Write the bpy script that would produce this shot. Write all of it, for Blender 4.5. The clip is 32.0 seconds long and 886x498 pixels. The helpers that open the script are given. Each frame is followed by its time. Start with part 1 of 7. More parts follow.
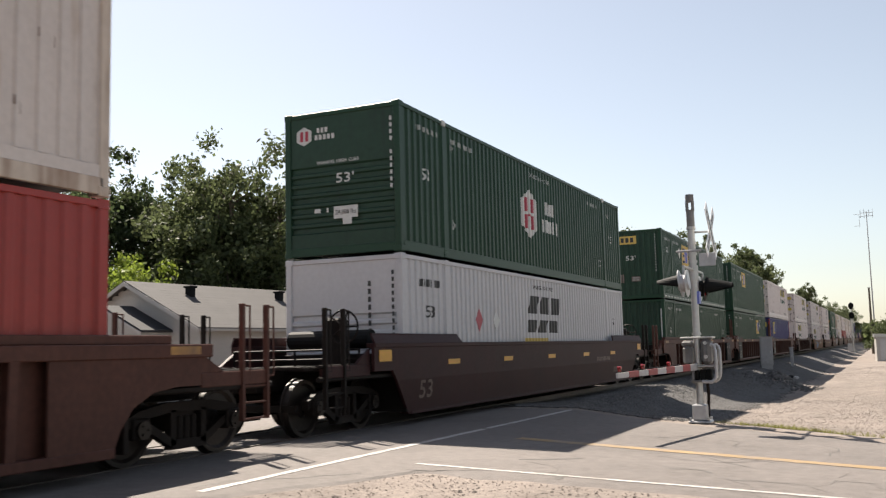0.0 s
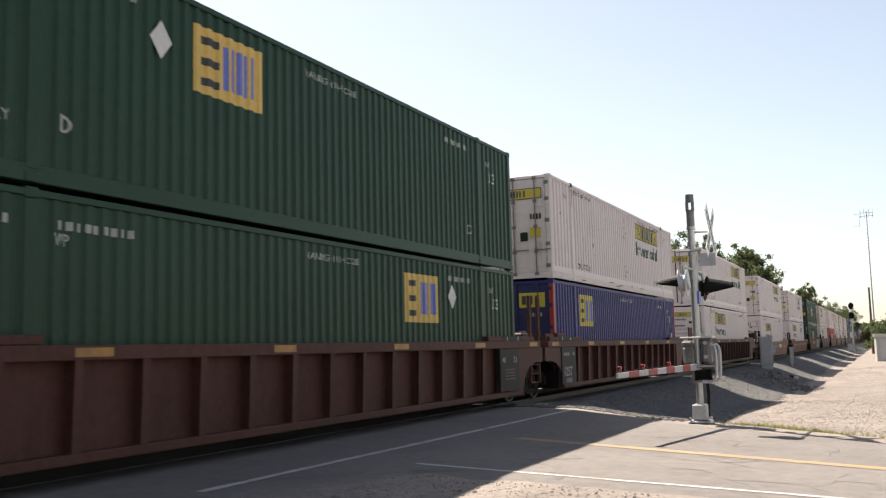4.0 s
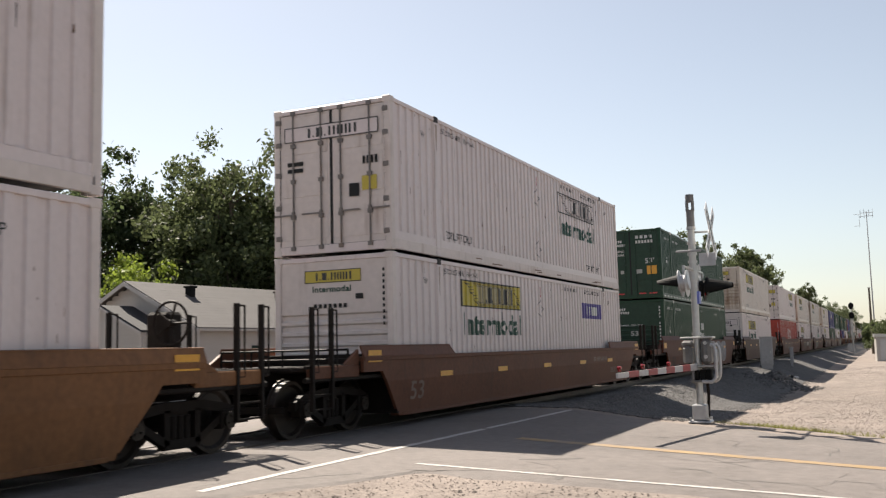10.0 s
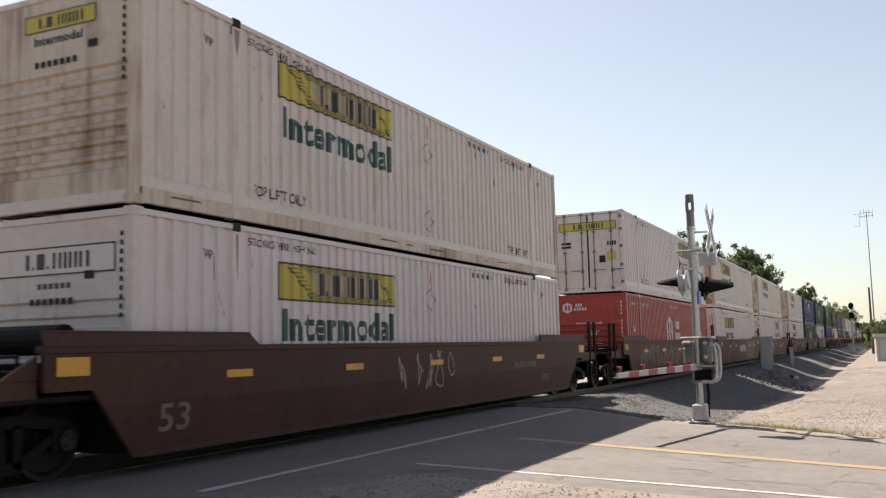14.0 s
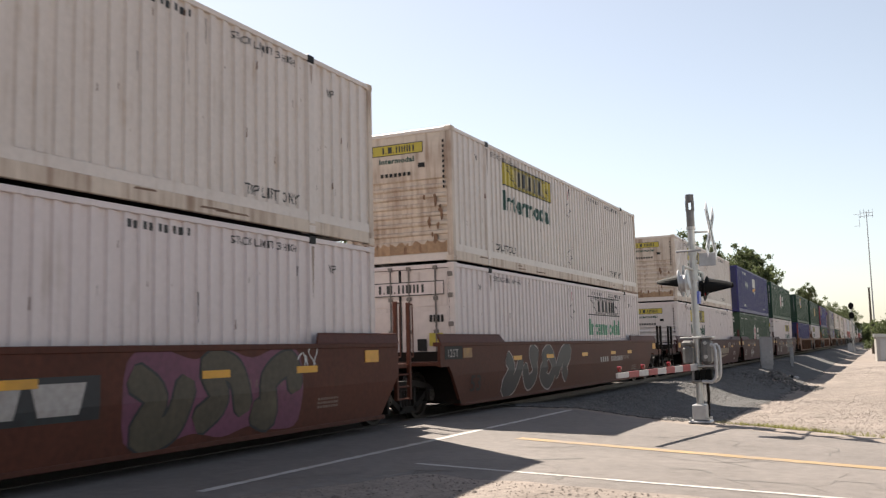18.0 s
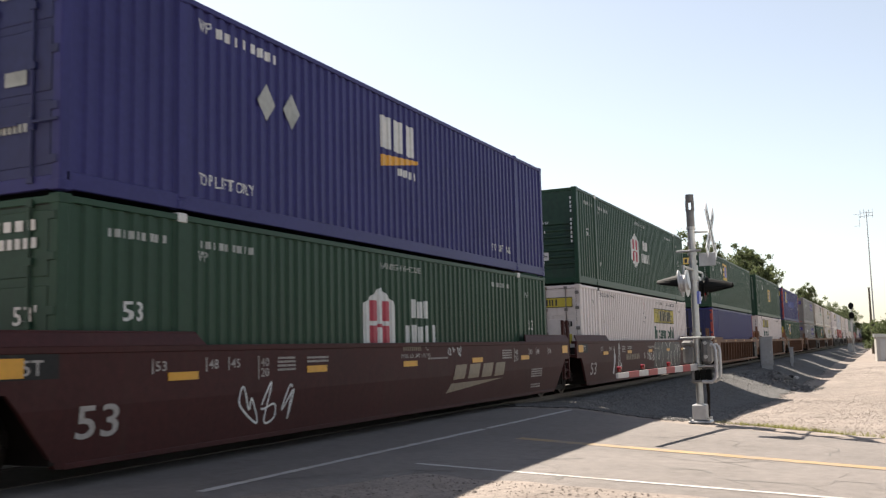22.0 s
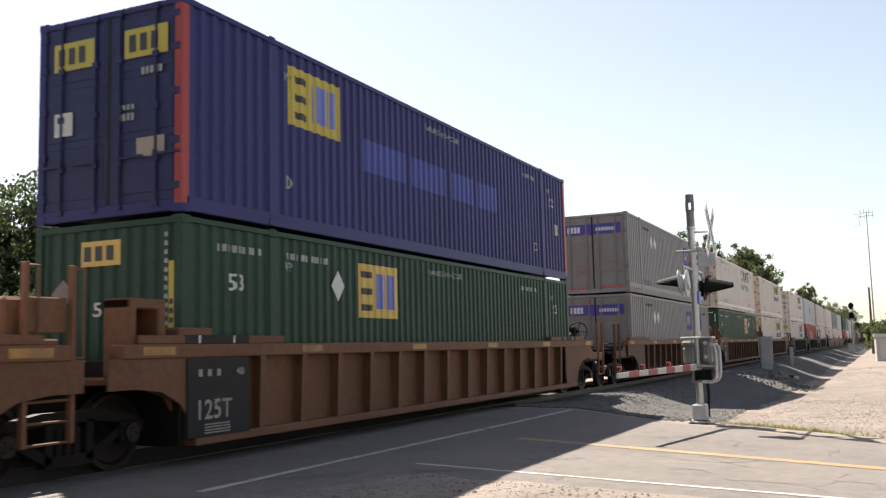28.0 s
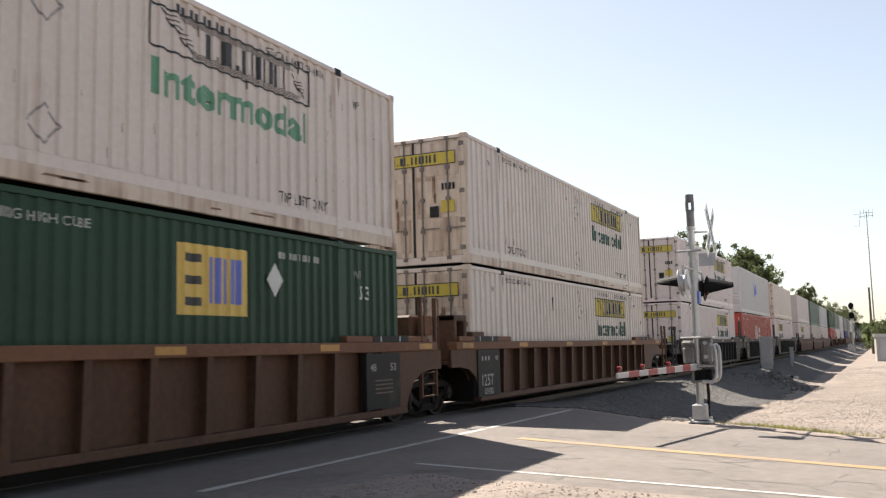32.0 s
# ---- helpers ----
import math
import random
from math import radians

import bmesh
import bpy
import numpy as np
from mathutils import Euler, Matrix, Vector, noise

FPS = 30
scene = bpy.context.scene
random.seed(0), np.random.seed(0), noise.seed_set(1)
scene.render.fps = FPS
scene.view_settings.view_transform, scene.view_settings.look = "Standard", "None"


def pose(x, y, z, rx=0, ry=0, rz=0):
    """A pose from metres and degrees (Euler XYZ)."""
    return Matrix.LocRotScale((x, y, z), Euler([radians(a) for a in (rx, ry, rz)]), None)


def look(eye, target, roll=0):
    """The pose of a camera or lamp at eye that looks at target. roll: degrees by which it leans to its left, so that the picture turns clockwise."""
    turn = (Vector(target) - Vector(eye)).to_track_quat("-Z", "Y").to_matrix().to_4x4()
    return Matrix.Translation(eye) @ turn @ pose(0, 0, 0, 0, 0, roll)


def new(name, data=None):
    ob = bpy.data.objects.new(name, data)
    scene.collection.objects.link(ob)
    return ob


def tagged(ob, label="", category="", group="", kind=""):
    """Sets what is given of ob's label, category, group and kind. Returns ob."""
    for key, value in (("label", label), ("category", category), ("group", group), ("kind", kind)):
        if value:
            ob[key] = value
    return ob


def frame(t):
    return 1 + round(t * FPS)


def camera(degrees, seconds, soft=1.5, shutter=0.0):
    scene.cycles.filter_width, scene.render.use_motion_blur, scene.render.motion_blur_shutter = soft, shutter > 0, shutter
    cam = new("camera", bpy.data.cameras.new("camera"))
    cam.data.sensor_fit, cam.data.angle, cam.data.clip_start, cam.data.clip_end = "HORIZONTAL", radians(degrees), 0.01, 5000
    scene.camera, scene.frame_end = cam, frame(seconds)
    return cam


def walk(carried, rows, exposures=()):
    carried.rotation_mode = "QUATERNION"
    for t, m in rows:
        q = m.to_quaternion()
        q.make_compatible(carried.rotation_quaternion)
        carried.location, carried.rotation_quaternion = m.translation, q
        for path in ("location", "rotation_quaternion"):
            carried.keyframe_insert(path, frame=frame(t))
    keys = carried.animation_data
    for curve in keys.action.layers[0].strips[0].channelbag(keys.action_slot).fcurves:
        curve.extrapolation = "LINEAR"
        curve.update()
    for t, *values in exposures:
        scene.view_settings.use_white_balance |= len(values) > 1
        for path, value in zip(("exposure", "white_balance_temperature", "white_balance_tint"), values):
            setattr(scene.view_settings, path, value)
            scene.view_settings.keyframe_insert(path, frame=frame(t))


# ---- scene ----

SECONDS = 32.0
EYE = Vector((0.0, 0.0, 1.35))
YAW, PITCH = radians(25.081), radians(6.107)
AHEAD = Vector((-math.sin(YAW) * math.cos(PITCH), math.cos(YAW) * math.cos(PITCH), math.sin(PITCH)))
cam = camera(50.76, SECONDS, soft=1.3, shutter=0.1)
stand = look(EYE, EYE + AHEAD, roll=-1.442)
walk(cam, [(0.0, stand), (SECONDS, stand)], exposures=[
    (t, e + 0.56, 6950, 10.6) for t, e in ((0.0, 0.62), (1.0, 0.82), (2.0, 0.70), (3.0, 0.88), (6.0, 0.67), (7.0, 0.58), (8.0, 0.58), (9.0, 0.62), (10.0, 0.54), (11.0, 0.64), (12.0, 0.60), (13.0, 0.72), (14.0, 0.62), (18.0, 0.73), (19.0, 0.71),
                                  (20.0, 0.52), (21.0, 0.70), (22.0, 0.85), (23.0, 0.85), (24.0, 0.83), (26.5, 0.9), (28.0, 0.87), (29.0, 0.76), (31.0, 0.80), (SECONDS, 0.85))])

# ---- light: high sun behind the train, clear hazy sky ----
SUN_WAY = Vector((-0.667, 0.503, 1.0)).normalized()
world = bpy.data.worlds.new("sky")
world.use_nodes = True
scene.world = world
wn = world.node_tree.nodes
sky = wn.new("ShaderNodeTexSky")
sky.sky_type = "NISHITA"
sky.sun_disc = False
sky.sun_elevation = math.asin(SUN_WAY.z)
sky.sun_rotation = math.atan2(SUN_WAY.x, SUN_WAY.y)
sky.air_density, sky.dust_density, sky.ozone_density = 1.0, 0.75, 1.7
haze = wn.new("ShaderNodeHueSaturation")
haze.inputs["Saturation"].default_value = 0.66
world.node_tree.links.new(sky.outputs[0], haze.inputs["Color"])
world.node_tree.links.new(haze.outputs[0], wn["Background"].inputs[0])
wn["Background"].inputs[1].default_value = 0.0655
sun = new("sun", bpy.data.lights.new("sun", "SUN"))
sun.data.energy, sun.data.angle, sun.data.color = 5.0, radians(0.55), (1.0, 0.94, 0.86)
sun.matrix_world = look(SUN_WAY * 60, (0, 0, 0))

# ---- materials ----
MATS = {}


def mat(name, rgb, rough=0.6, metal=0.0, vary=0.12, scale=3.0, dirt=None, dirt_amount=0.0, streak=0.0, bump=0.0, bump_scale=60.0,
        detail=8.0, spec=0.5, piece=0.0):
    """Paint or raw surface: base colour, blotches at two scales, dirt, streaks that run down, fine relief."""
    if name in MATS:
        return MATS[name]
    m = bpy.data.materials.new(name)
    m.use_nodes = True
    n, l = m.node_tree.nodes, m.node_tree.links
    b = n["Principled BSDF"]
    b.inputs["Roughness"].default_value, b.inputs["Metallic"].default_value = rough, metal
    b.inputs["Specular IOR Level"].default_value = spec
    tc = n.new("ShaderNodeTexCoord")
    big, fine = n.new("ShaderNodeTexNoise"), n.new("ShaderNodeTexNoise")
    big.inputs["Scale"].default_value, big.inputs["Detail"].default_value = scale * 0.2, 4.0
    fine.inputs["Scale"].default_value, fine.inputs["Detail"].default_value = scale * 4.0, detail
    info = n.new("ShaderNodeObjectInfo")
    add = n.new("ShaderNodeVectorMath")
    add.operation = "MULTIPLY_ADD"
    add.inputs[1].default_value = (1, 1, 1)
    shift = n.new("ShaderNodeMath")
    shift.operation = "MULTIPLY"
    shift.inputs[1].default_value = 37.0
    l.new(info.outputs["Random"], shift.inputs[0])
    l.new(tc.outputs["Object"], add.inputs[0])
    l.new(shift.outputs[0], add.inputs[2])
    for t in (big, fine):
        l.new(add.outputs[0], t.inputs["Vector"])
    mixf = n.new("ShaderNodeMath")
    mixf.operation = "ADD"
    l.new(big.outputs["Fac"], mixf.inputs[0])
    l.new(fine.outputs["Fac"], mixf.inputs[1])
    ramp = n.new("ShaderNodeMapRange")
    ramp.inputs["From Min"].default_value, ramp.inputs["From Max"].default_value = 0.7, 1.3
    ramp.inputs["To Min"].default_value, ramp.inputs["To Max"].default_value = 1 - vary, 1 + vary
    l.new(mixf.outputs[0], ramp.inputs["Value"])
    last = ramp.outputs[0]
    if piece:
        pr = n.new("ShaderNodeMapRange")
        pr.inputs["To Min"].default_value, pr.inputs["To Max"].default_value = 1 - piece, 1 + piece
        geo = n.new("ShaderNodeNewGeometry")
        l.new(geo.outputs["Random Per Island"], pr.inputs["Value"])
        mul = n.new("ShaderNodeMath")
        mul.operation = "MULTIPLY"
        l.new(last, mul.inputs[0])
        l.new(pr.outputs[0], mul.inputs[1])
        last = mul.outputs[0]
    tint = n.new("ShaderNodeVectorMath")
    tint.operation = "SCALE"
    tint.inputs[0].default_value = rgb
    l.new(last, tint.inputs["Scale"])
    colour = tint.outputs[0]
    if dirt:
        mask = n.new("ShaderNodeMapRange")
        dn = n.new("ShaderNodeTexNoise")
        dn.inputs["Scale"].default_value, dn.inputs["Detail"].default_value = scale * 0.55, 9.0
        l.new(add.outputs[0], dn.inputs["Vector"])
        src = dn.outputs["Fac"]
        if streak:
            mp = n.new("ShaderNodeMapping")
            mp.inputs["Scale"].default_value = (3.2, 3.2, 0.22)
            l.new(add.outputs[0], mp.inputs["Vector"])
            sn = n.new("ShaderNodeTexNoise")
            sn.inputs["Scale"].default_value, sn.inputs["Detail"].default_value = 2.2, 5.0
            l.new(mp.outputs[0], sn.inputs["Vector"])
            mx = n.new("ShaderNodeMix")
            mx.inputs["Factor"].default_value = streak
            l.new(src, mx.inputs["A"])
            l.new(sn.outputs["Fac"], mx.inputs["B"])
            src = mx.outputs["Result"]
        mask.inputs["From Min"].default_value = 0.66 - 0.3 * dirt_amount
        mask.inputs["From Max"].default_value = 0.84 - 0.2 * dirt_amount
        mask.inputs["To Max"].default_value = min(1.0, 0.35 + dirt_amount)
        l.new(src, mask.inputs["Value"])
        mc = n.new("ShaderNodeMix")
        mc.data_type = "RGBA"
        l.new(mask.outputs[0], mc.inputs["Factor"])
        l.new(colour, mc.inputs["A"])
        mc.inputs["B"].default_value = (*dirt, 1)
        colour = mc.outputs["Result"]
    l.new(colour, b.inputs["Base Color"])
    if bump:
        bn = n.new("ShaderNodeTexNoise")
        bn.inputs["Scale"].default_value, bn.inputs["Detail"].default_value = bump_scale, 6.0
        l.new(tc.outputs["Object"], bn.inputs["Vector"])
        bp = n.new("ShaderNodeBump")
        bp.inputs["Strength"].default_value, bp.inputs["Distance"].default_value = bump, 0.02
        l.new(bn.outputs["Fac"], bp.inputs["Height"])
        l.new(bp.outputs[0], b.inputs["Normal"])
    MATS[name] = m
    return m


RUST = (0.16, 0.075, 0.035)
CPAINT = {
    "white": mat("white_paint", (0.62, 0.54, 0.53), 0.36, dirt=(0.33, 0.26, 0.21), dirt_amount=0.3, streak=0.6, vary=0.05),
    "cream": mat("aged_white_paint", (0.60, 0.53, 0.485), 0.36, dirt=(0.34, 0.22, 0.13), dirt_amount=0.34, streak=0.6, vary=0.07),
    "green": mat("green_paint", (0.0165, 0.049, 0.028), 0.42, spec=0.24, dirt=(0.03, 0.07, 0.045), dirt_amount=0.15, streak=0.7, vary=0.14),
    "blue": mat("blue_paint", (0.031, 0.03, 0.128), 0.42, spec=0.22, dirt=(0.045, 0.05, 0.14), dirt_amount=0.18, streak=0.7, vary=0.14),
    "red": mat("red_paint", (0.30, 0.028, 0.021), 0.38, dirt=(0.2, 0.045, 0.03), dirt_amount=0.15, streak=0.7, vary=0.1),
    "grey": mat("grey_paint", (0.215, 0.202, 0.204), 0.45, dirt=(0.2, 0.17, 0.15), dirt_amount=0.25, streak=0.7, vary=0.08),
    "silver": mat("pale_grey_paint", (0.5, 0.49, 0.5), 0.45, dirt=(0.3, 0.27, 0.24), dirt_amount=0.15, streak=0.7, vary=0.06),
    "teal": mat("faded_green_paint", (0.16, 0.20, 0.17), 0.5, dirt=(0.2, 0.19, 0.15), dirt_amount=0.25, streak=0.7, vary=0.1),
}
RUSTY = {k: mat("rust_stained_" + k, CPAINT_RGB, 0.55, dirt=(0.2, 0.105, 0.055), dirt_amount=a, streak=0.55, vary=0.08, scale=1.8) for k, CPAINT_RGB, a in (("cream", (0.565, 0.475, 0.395), 0.66), ("white", (0.6, 0.53, 0.5), 0.3), ("grey", (0.19, 0.175, 0.165), 0.6))}
# Leading ends: grime, and the end's shade painted in as a darker colour.
GRIMY_SHADED = {k: mat("grimy_shaded_" + k, rgb, 0.5, spec=0.3, dirt=dark, dirt_amount=0.45, streak=0.5, vary=0.2, scale=1.8) for k, rgb, dark in (("blue", (0.022, 0.025, 0.085), (0.02, 0.02, 0.035)), ("green", (0.018, 0.048, 0.03), (0.018, 0.028, 0.022)), ("red", (0.36, 0.05, 0.035), (0.14, 0.04, 0.03)))}
CARPAINT = {
    "maroon": mat("maroon_car_paint", (0.047, 0.0109, 0.0102), 0.6, spec=0.25, dirt=(0.0504, 0.0206, 0.016), dirt_amount=0.45, streak=0.6, vary=0.24, bump=0.1),
    "plum": mat("grimy_shaded_maroon_car_paint", (0.032, 0.0088, 0.0088), 0.6, spec=0.25, dirt=(0.030, 0.0135, 0.012), dirt_amount=0.55, streak=0.6, vary=0.3, bump=0.1),
    "sienna": mat("dusty_sienna_car_paint", (0.088, 0.043, 0.026), 0.6, spec=0.25, dirt=(0.05, 0.028, 0.02), dirt_amount=0.45, streak=0.6, vary=0.26, bump=0.1),
    "brown": mat("brown_car_paint", (0.0771, 0.0299, 0.0212), 0.6, spec=0.25, dirt=(0.0531, 0.0209, 0.0134), dirt_amount=0.5, streak=0.6, vary=0.24, bump=0.1),
    "rust": mat("red_brown_car_paint", (0.078, 0.0235, 0.0135), 0.6, spec=0.25, dirt=(0.07, 0.0255, 0.0135), dirt_amount=0.45, streak=0.6, vary=0.24, bump=0.1),
    "orange": mat("orange_brown_car_paint", (0.1630, 0.0741, 0.0304), 0.6, spec=0.25, dirt=(0.0840, 0.0427, 0.0228), dirt_amount=0.45, streak=0.6, vary=0.22, bump=0.1),
    "copper": mat("copper_brown_car_paint", (0.1100, 0.0432, 0.0239), 0.6, spec=0.25, dirt=(0.0622, 0.0313, 0.0202), dirt_amount=0.45, streak=0.6, vary=0.22, bump=0.1),
    "tan": mat("tan_car_paint", (0.1489, 0.0684, 0.0366), 0.6, spec=0.25, dirt=(0.1215, 0.0454, 0.0237), dirt_amount=0.32, streak=0.6, vary=0.22, bump=0.1),
    "umber": mat("umber_car_paint", (0.0588, 0.0263, 0.0189), 0.6, spec=0.25, dirt=(0.0419, 0.0202, 0.0144), dirt_amount=0.45, streak=0.6, vary=0.24, bump=0.1),
    "dark": mat("dark_car_paint", (0.0382, 0.034, 0.034), 0.6, spec=0.25, dirt=(0.035, 0.026, 0.022), dirt_amount=0.45, streak=0.6, vary=0.24, bump=0.1),
}
PANELPALE = mat("faded_buff_plate", (0.36, 0.3, 0.16), 0.45, vary=0.12, dirt=(0.25, 0.2, 0.1), dirt_amount=0.3, streak=0.5)
YELLOW = mat("yellow_film", (0.47, 0.37, 0.045), 0.4, vary=0.06, dirt=(0.4, 0.3, 0.06), dirt_amount=0.12, streak=0.5)
DULLAMBER = mat("grimy_shaded_amber_reflector", (0.38, 0.19, 0.04), 0.45, vary=0.2, dirt=(0.14, 0.075, 0.04), dirt_amount=0.6)
AMBER = mat("amber_reflector", (0.62, 0.30, 0.025), 0.35, vary=0.1, dirt=(0.3, 0.16, 0.04), dirt_amount=0.3)
INK = mat("black_marking", (0.03, 0.03, 0.03), 0.5, vary=0.2)
WORDGREEN = mat("green_lettering", (0.012, 0.06, 0.042), 0.45, vary=0.1)
PALEGREEN = mat("pale_green_lettering", (0.11, 0.27, 0.17), 0.45, vary=0.15)
CHALK = mat("white_marking", (0.55, 0.55, 0.53), 0.5, vary=0.12, dirt=(0.35, 0.35, 0.32), dirt_amount=0.2)
REDMARK = mat("red_marking", (0.36, 0.025, 0.05), 0.45, vary=0.1)
NAVY = mat("navy_panel", (0.05, 0.03, 0.22), 0.4, vary=0.1)
BLUEMARK = mat("blue_marking", (0.12, 0.16, 0.5), 0.45, vary=0.1)
STENCIL = mat("worn_white_stencil", (0.34, 0.31, 0.29), 0.55, vary=0.2, dirt=(0.12, 0.06, 0.05), dirt_amount=0.35)
STENCILGOLD = mat("worn_gold_stencil", (0.23, 0.18, 0.125), 0.55, vary=0.2)
SOOT = mat("sooty_old_stencil", (0.022, 0.016, 0.015), 0.7, vary=0.3, dirt=(0.05, 0.03, 0.022), dirt_amount=0.4)
FAINT = mat("faded_stencil", (0.17, 0.12, 0.095), 0.6, vary=0.3, dirt=(0.09, 0.05, 0.035), dirt_amount=0.5)
CABINET = mat("dull_grey_enamel", (0.3, 0.3, 0.31), 0.6, vary=0.1, dirt=(0.12, 0.11, 0.1), dirt_amount=0.3)
DRIP = mat("dark_grime", (0.07, 0.055, 0.05), 0.7, vary=0.3)
BLUEPATCH = mat("fresh_blue_patch", (0.035, 0.05, 0.26), 0.45, vary=0.1)
BUFF = mat("faded_buff_notice", (0.33, 0.27, 0.22), 0.55, vary=0.15, dirt=(0.15, 0.1, 0.08), dirt_amount=0.4)
DULLCHALK = mat("worn_white_marking", (0.33, 0.34, 0.32), 0.55, vary=0.15, dirt=(0.12, 0.14, 0.12), dirt_amount=0.4)
PLACARD = mat("weathered_placard", (0.20, 0.15, 0.13), 0.6, vary=0.2)
BRASS = mat("dull_yellow_marking", (0.62, 0.42, 0.10), 0.45, vary=0.1)
STAIN = mat("pale_rust_stain", (0.3, 0.235, 0.195), 0.7, vary=0.3, dirt=(0.17, 0.11, 0.08), dirt_amount=0.5)
RUSTWASH = mat("tan_rust_wash", (0.33, 0.21, 0.125), 0.7, vary=0.25, dirt=(0.17, 0.095, 0.055), dirt_amount=0.55, streak=0.5)
RUSTRUN = mat("brown_rust_run", (0.19, 0.105, 0.06), 0.75, vary=0.35, dirt=(0.1, 0.05, 0.03), dirt_amount=0.6, streak=0.7)
SCUFF = mat("rust_scuff", (0.16, 0.095, 0.065), 0.7, vary=0.3)
RODGREY = mat("grimy_shaded_grey_rod", (0.16, 0.14, 0.13), 0.5, 0.2, vary=0.2, dirt=RUST, dirt_amount=0.3)
BLACKPAINT = mat("black_stencil_panel", (0.018, 0.018, 0.018), 0.55, spec=0.2, vary=0.2, dirt=(0.1, 0.08, 0.06), dirt_amount=0.25)
STEEL = mat("galvanised_steel", (0.45, 0.45, 0.44), 0.42, 0.75, vary=0.12, dirt=(0.22, 0.2, 0.18), dirt_amount=0.2, bump=0.05)
ALU = mat("cast_aluminium_grey", (0.42, 0.42, 0.43), 0.4, 0.5, vary=0.1, dirt=(0.2, 0.19, 0.18), dirt_amount=0.2)
CASTING = mat("grimy_shaded_grey_casting", (0.16, 0.155, 0.152), 0.55, 0.2, vary=0.25, dirt=(0.07, 0.06, 0.05), dirt_amount=0.45, streak=0.4, bump=0.1)
DARKSTEEL = mat("grimy_shaded_dark_steel", (0.012, 0.009, 0.0075), 0.6, 0.0, spec=0.12, vary=0.25, dirt=(0.026, 0.016, 0.011), dirt_amount=0.3, bump=0.2)
WHEELSTEEL = mat("worn_wheel_steel", (0.022, 0.017, 0.014), 0.42, 0.3, vary=0.3, spec=0.3)
RAILSTEEL = mat("rail_steel", (0.07, 0.055, 0.045), 0.5, 0.3, vary=0.2, dirt=RUST, dirt_amount=0.3)
BLACK = mat("black_enamel", (0.008, 0.008, 0.008), 0.65, vary=0.2, spec=0.12)
ASPHALT = mat("weathered_asphalt", (0.140, 0.122, 0.112), 0.85, vary=0.22, scale=1.6, dirt=(0.1, 0.088, 0.08), dirt_amount=0.34, bump=0.5, bump_scale=90)
DIRT = mat("gravel_dirt", (0.205, 0.170, 0.147), 0.95, vary=0.3, scale=3.2, dirt=(0.12, 0.094, 0.078), dirt_amount=0.3, bump=0.9, bump_scale=28)
PEBBLE = mat("pale_pebble", (0.2, 0.168, 0.147), 0.9, vary=0.2, scale=6, piece=0.25)
STONE = mat("ballast_stone", (0.118, 0.111, 0.107), 0.9, vary=0.2, scale=6, piece=0.4)
PAINTW = mat("road_paint_white", (0.40, 0.38, 0.36), 0.7, vary=0.15, dirt=(0.26, 0.23, 0.2), dirt_amount=0.6, scale=5)
PAINTY = mat("road_paint_yellow", (0.28, 0.185, 0.085), 0.7, vary=0.2, dirt=(0.2, 0.155, 0.12), dirt_amount=0.7, scale=5)
# Grey gravel whose colour is darkened to deepen the shade beside the train.
BED_SHADED = mat("shade_darkened_track_gravel", (0.075, 0.071, 0.069), 0.95, vary=0.35, scale=7, dirt=(0.07, 0.066, 0.064), dirt_amount=0.4, bump=1.0, bump_scale=22)
CRUMB = mat("asphalt_crumb", (0.10, 0.082, 0.07), 0.9, vary=0.2, piece=0.3)
TAR = mat("tar_seal", (0.075, 0.067, 0.06), 0.7, vary=0.2)
BARK = mat("bark", (0.09, 0.07, 0.05), 0.9, vary=0.3, scale=5, bump=0.6, bump_scale=20)
SIDING = mat("white_siding", (0.38, 0.365, 0.35), 0.6, vary=0.05, dirt=(0.4, 0.38, 0.33), dirt_amount=0.15, streak=0.5)
SHINGLE = mat("grey_shingle", (0.058, 0.052, 0.051), 0.85, vary=0.12, scale=5, piece=0.04)
DARKSHINGLE = mat("dark_shingle", (0.028, 0.028, 0.031), 0.85, vary=0.14, scale=5, piece=0.12)
GLASS = mat("dark_window", (0.02, 0.025, 0.03), 0.08, vary=0.1, spec=0.8)
REFLWHITE = mat("retroreflective_white", (0.78, 0.78, 0.78), 0.35, vary=0.05)
REFLRED = mat("retroreflective_red", (0.55, 0.04, 0.04), 0.35, vary=0.08)
# Gate arm copies of the reflective sheeting, darkened for the train's shade.
ARMWHITE = mat("shaded_white_sheeting", (0.42, 0.41, 0.41), 0.45, vary=0.1, dirt=(0.25, 0.23, 0.22), dirt_amount=0.3)
ARMRED = mat("shaded_red_sheeting", (0.27, 0.035, 0.04), 0.45, vary=0.12, dirt=(0.15, 0.04, 0.04), dirt_amount=0.3)
LENSRED = mat("dark_red_lens", (0.22, 0.008, 0.012), 0.12, vary=0.1, spec=0.8)


def leaf_mat(name, rgb):
    m = mat(name, rgb, 0.62, vary=0.25, scale=0.6, piece=0.45, spec=0.25)
    n, l = m.node_tree.nodes, m.node_tree.links
    b = n["Principled BSDF"]
    out = n["Material Output"]
    tr = n.new("ShaderNodeBsdfTranslucent")
    link = b.inputs["Base Color"].links[0].from_socket
    l.new(link, tr.inputs["Color"])
    mix = n.new("ShaderNodeMixShader")
    mix.inputs[0].default_value = 0.45
    l.new(b.outputs[0], mix.inputs[1])
    l.new(tr.outputs[0], mix.inputs[2])
    l.new(mix.outputs[0], out.inputs["Surface"])
    return m


LEAF_DARK = leaf_mat("leaf_dark", (0.064, 0.086, 0.038))
LEAF_MID = leaf_mat("leaf_mid", (0.092, 0.112, 0.05))
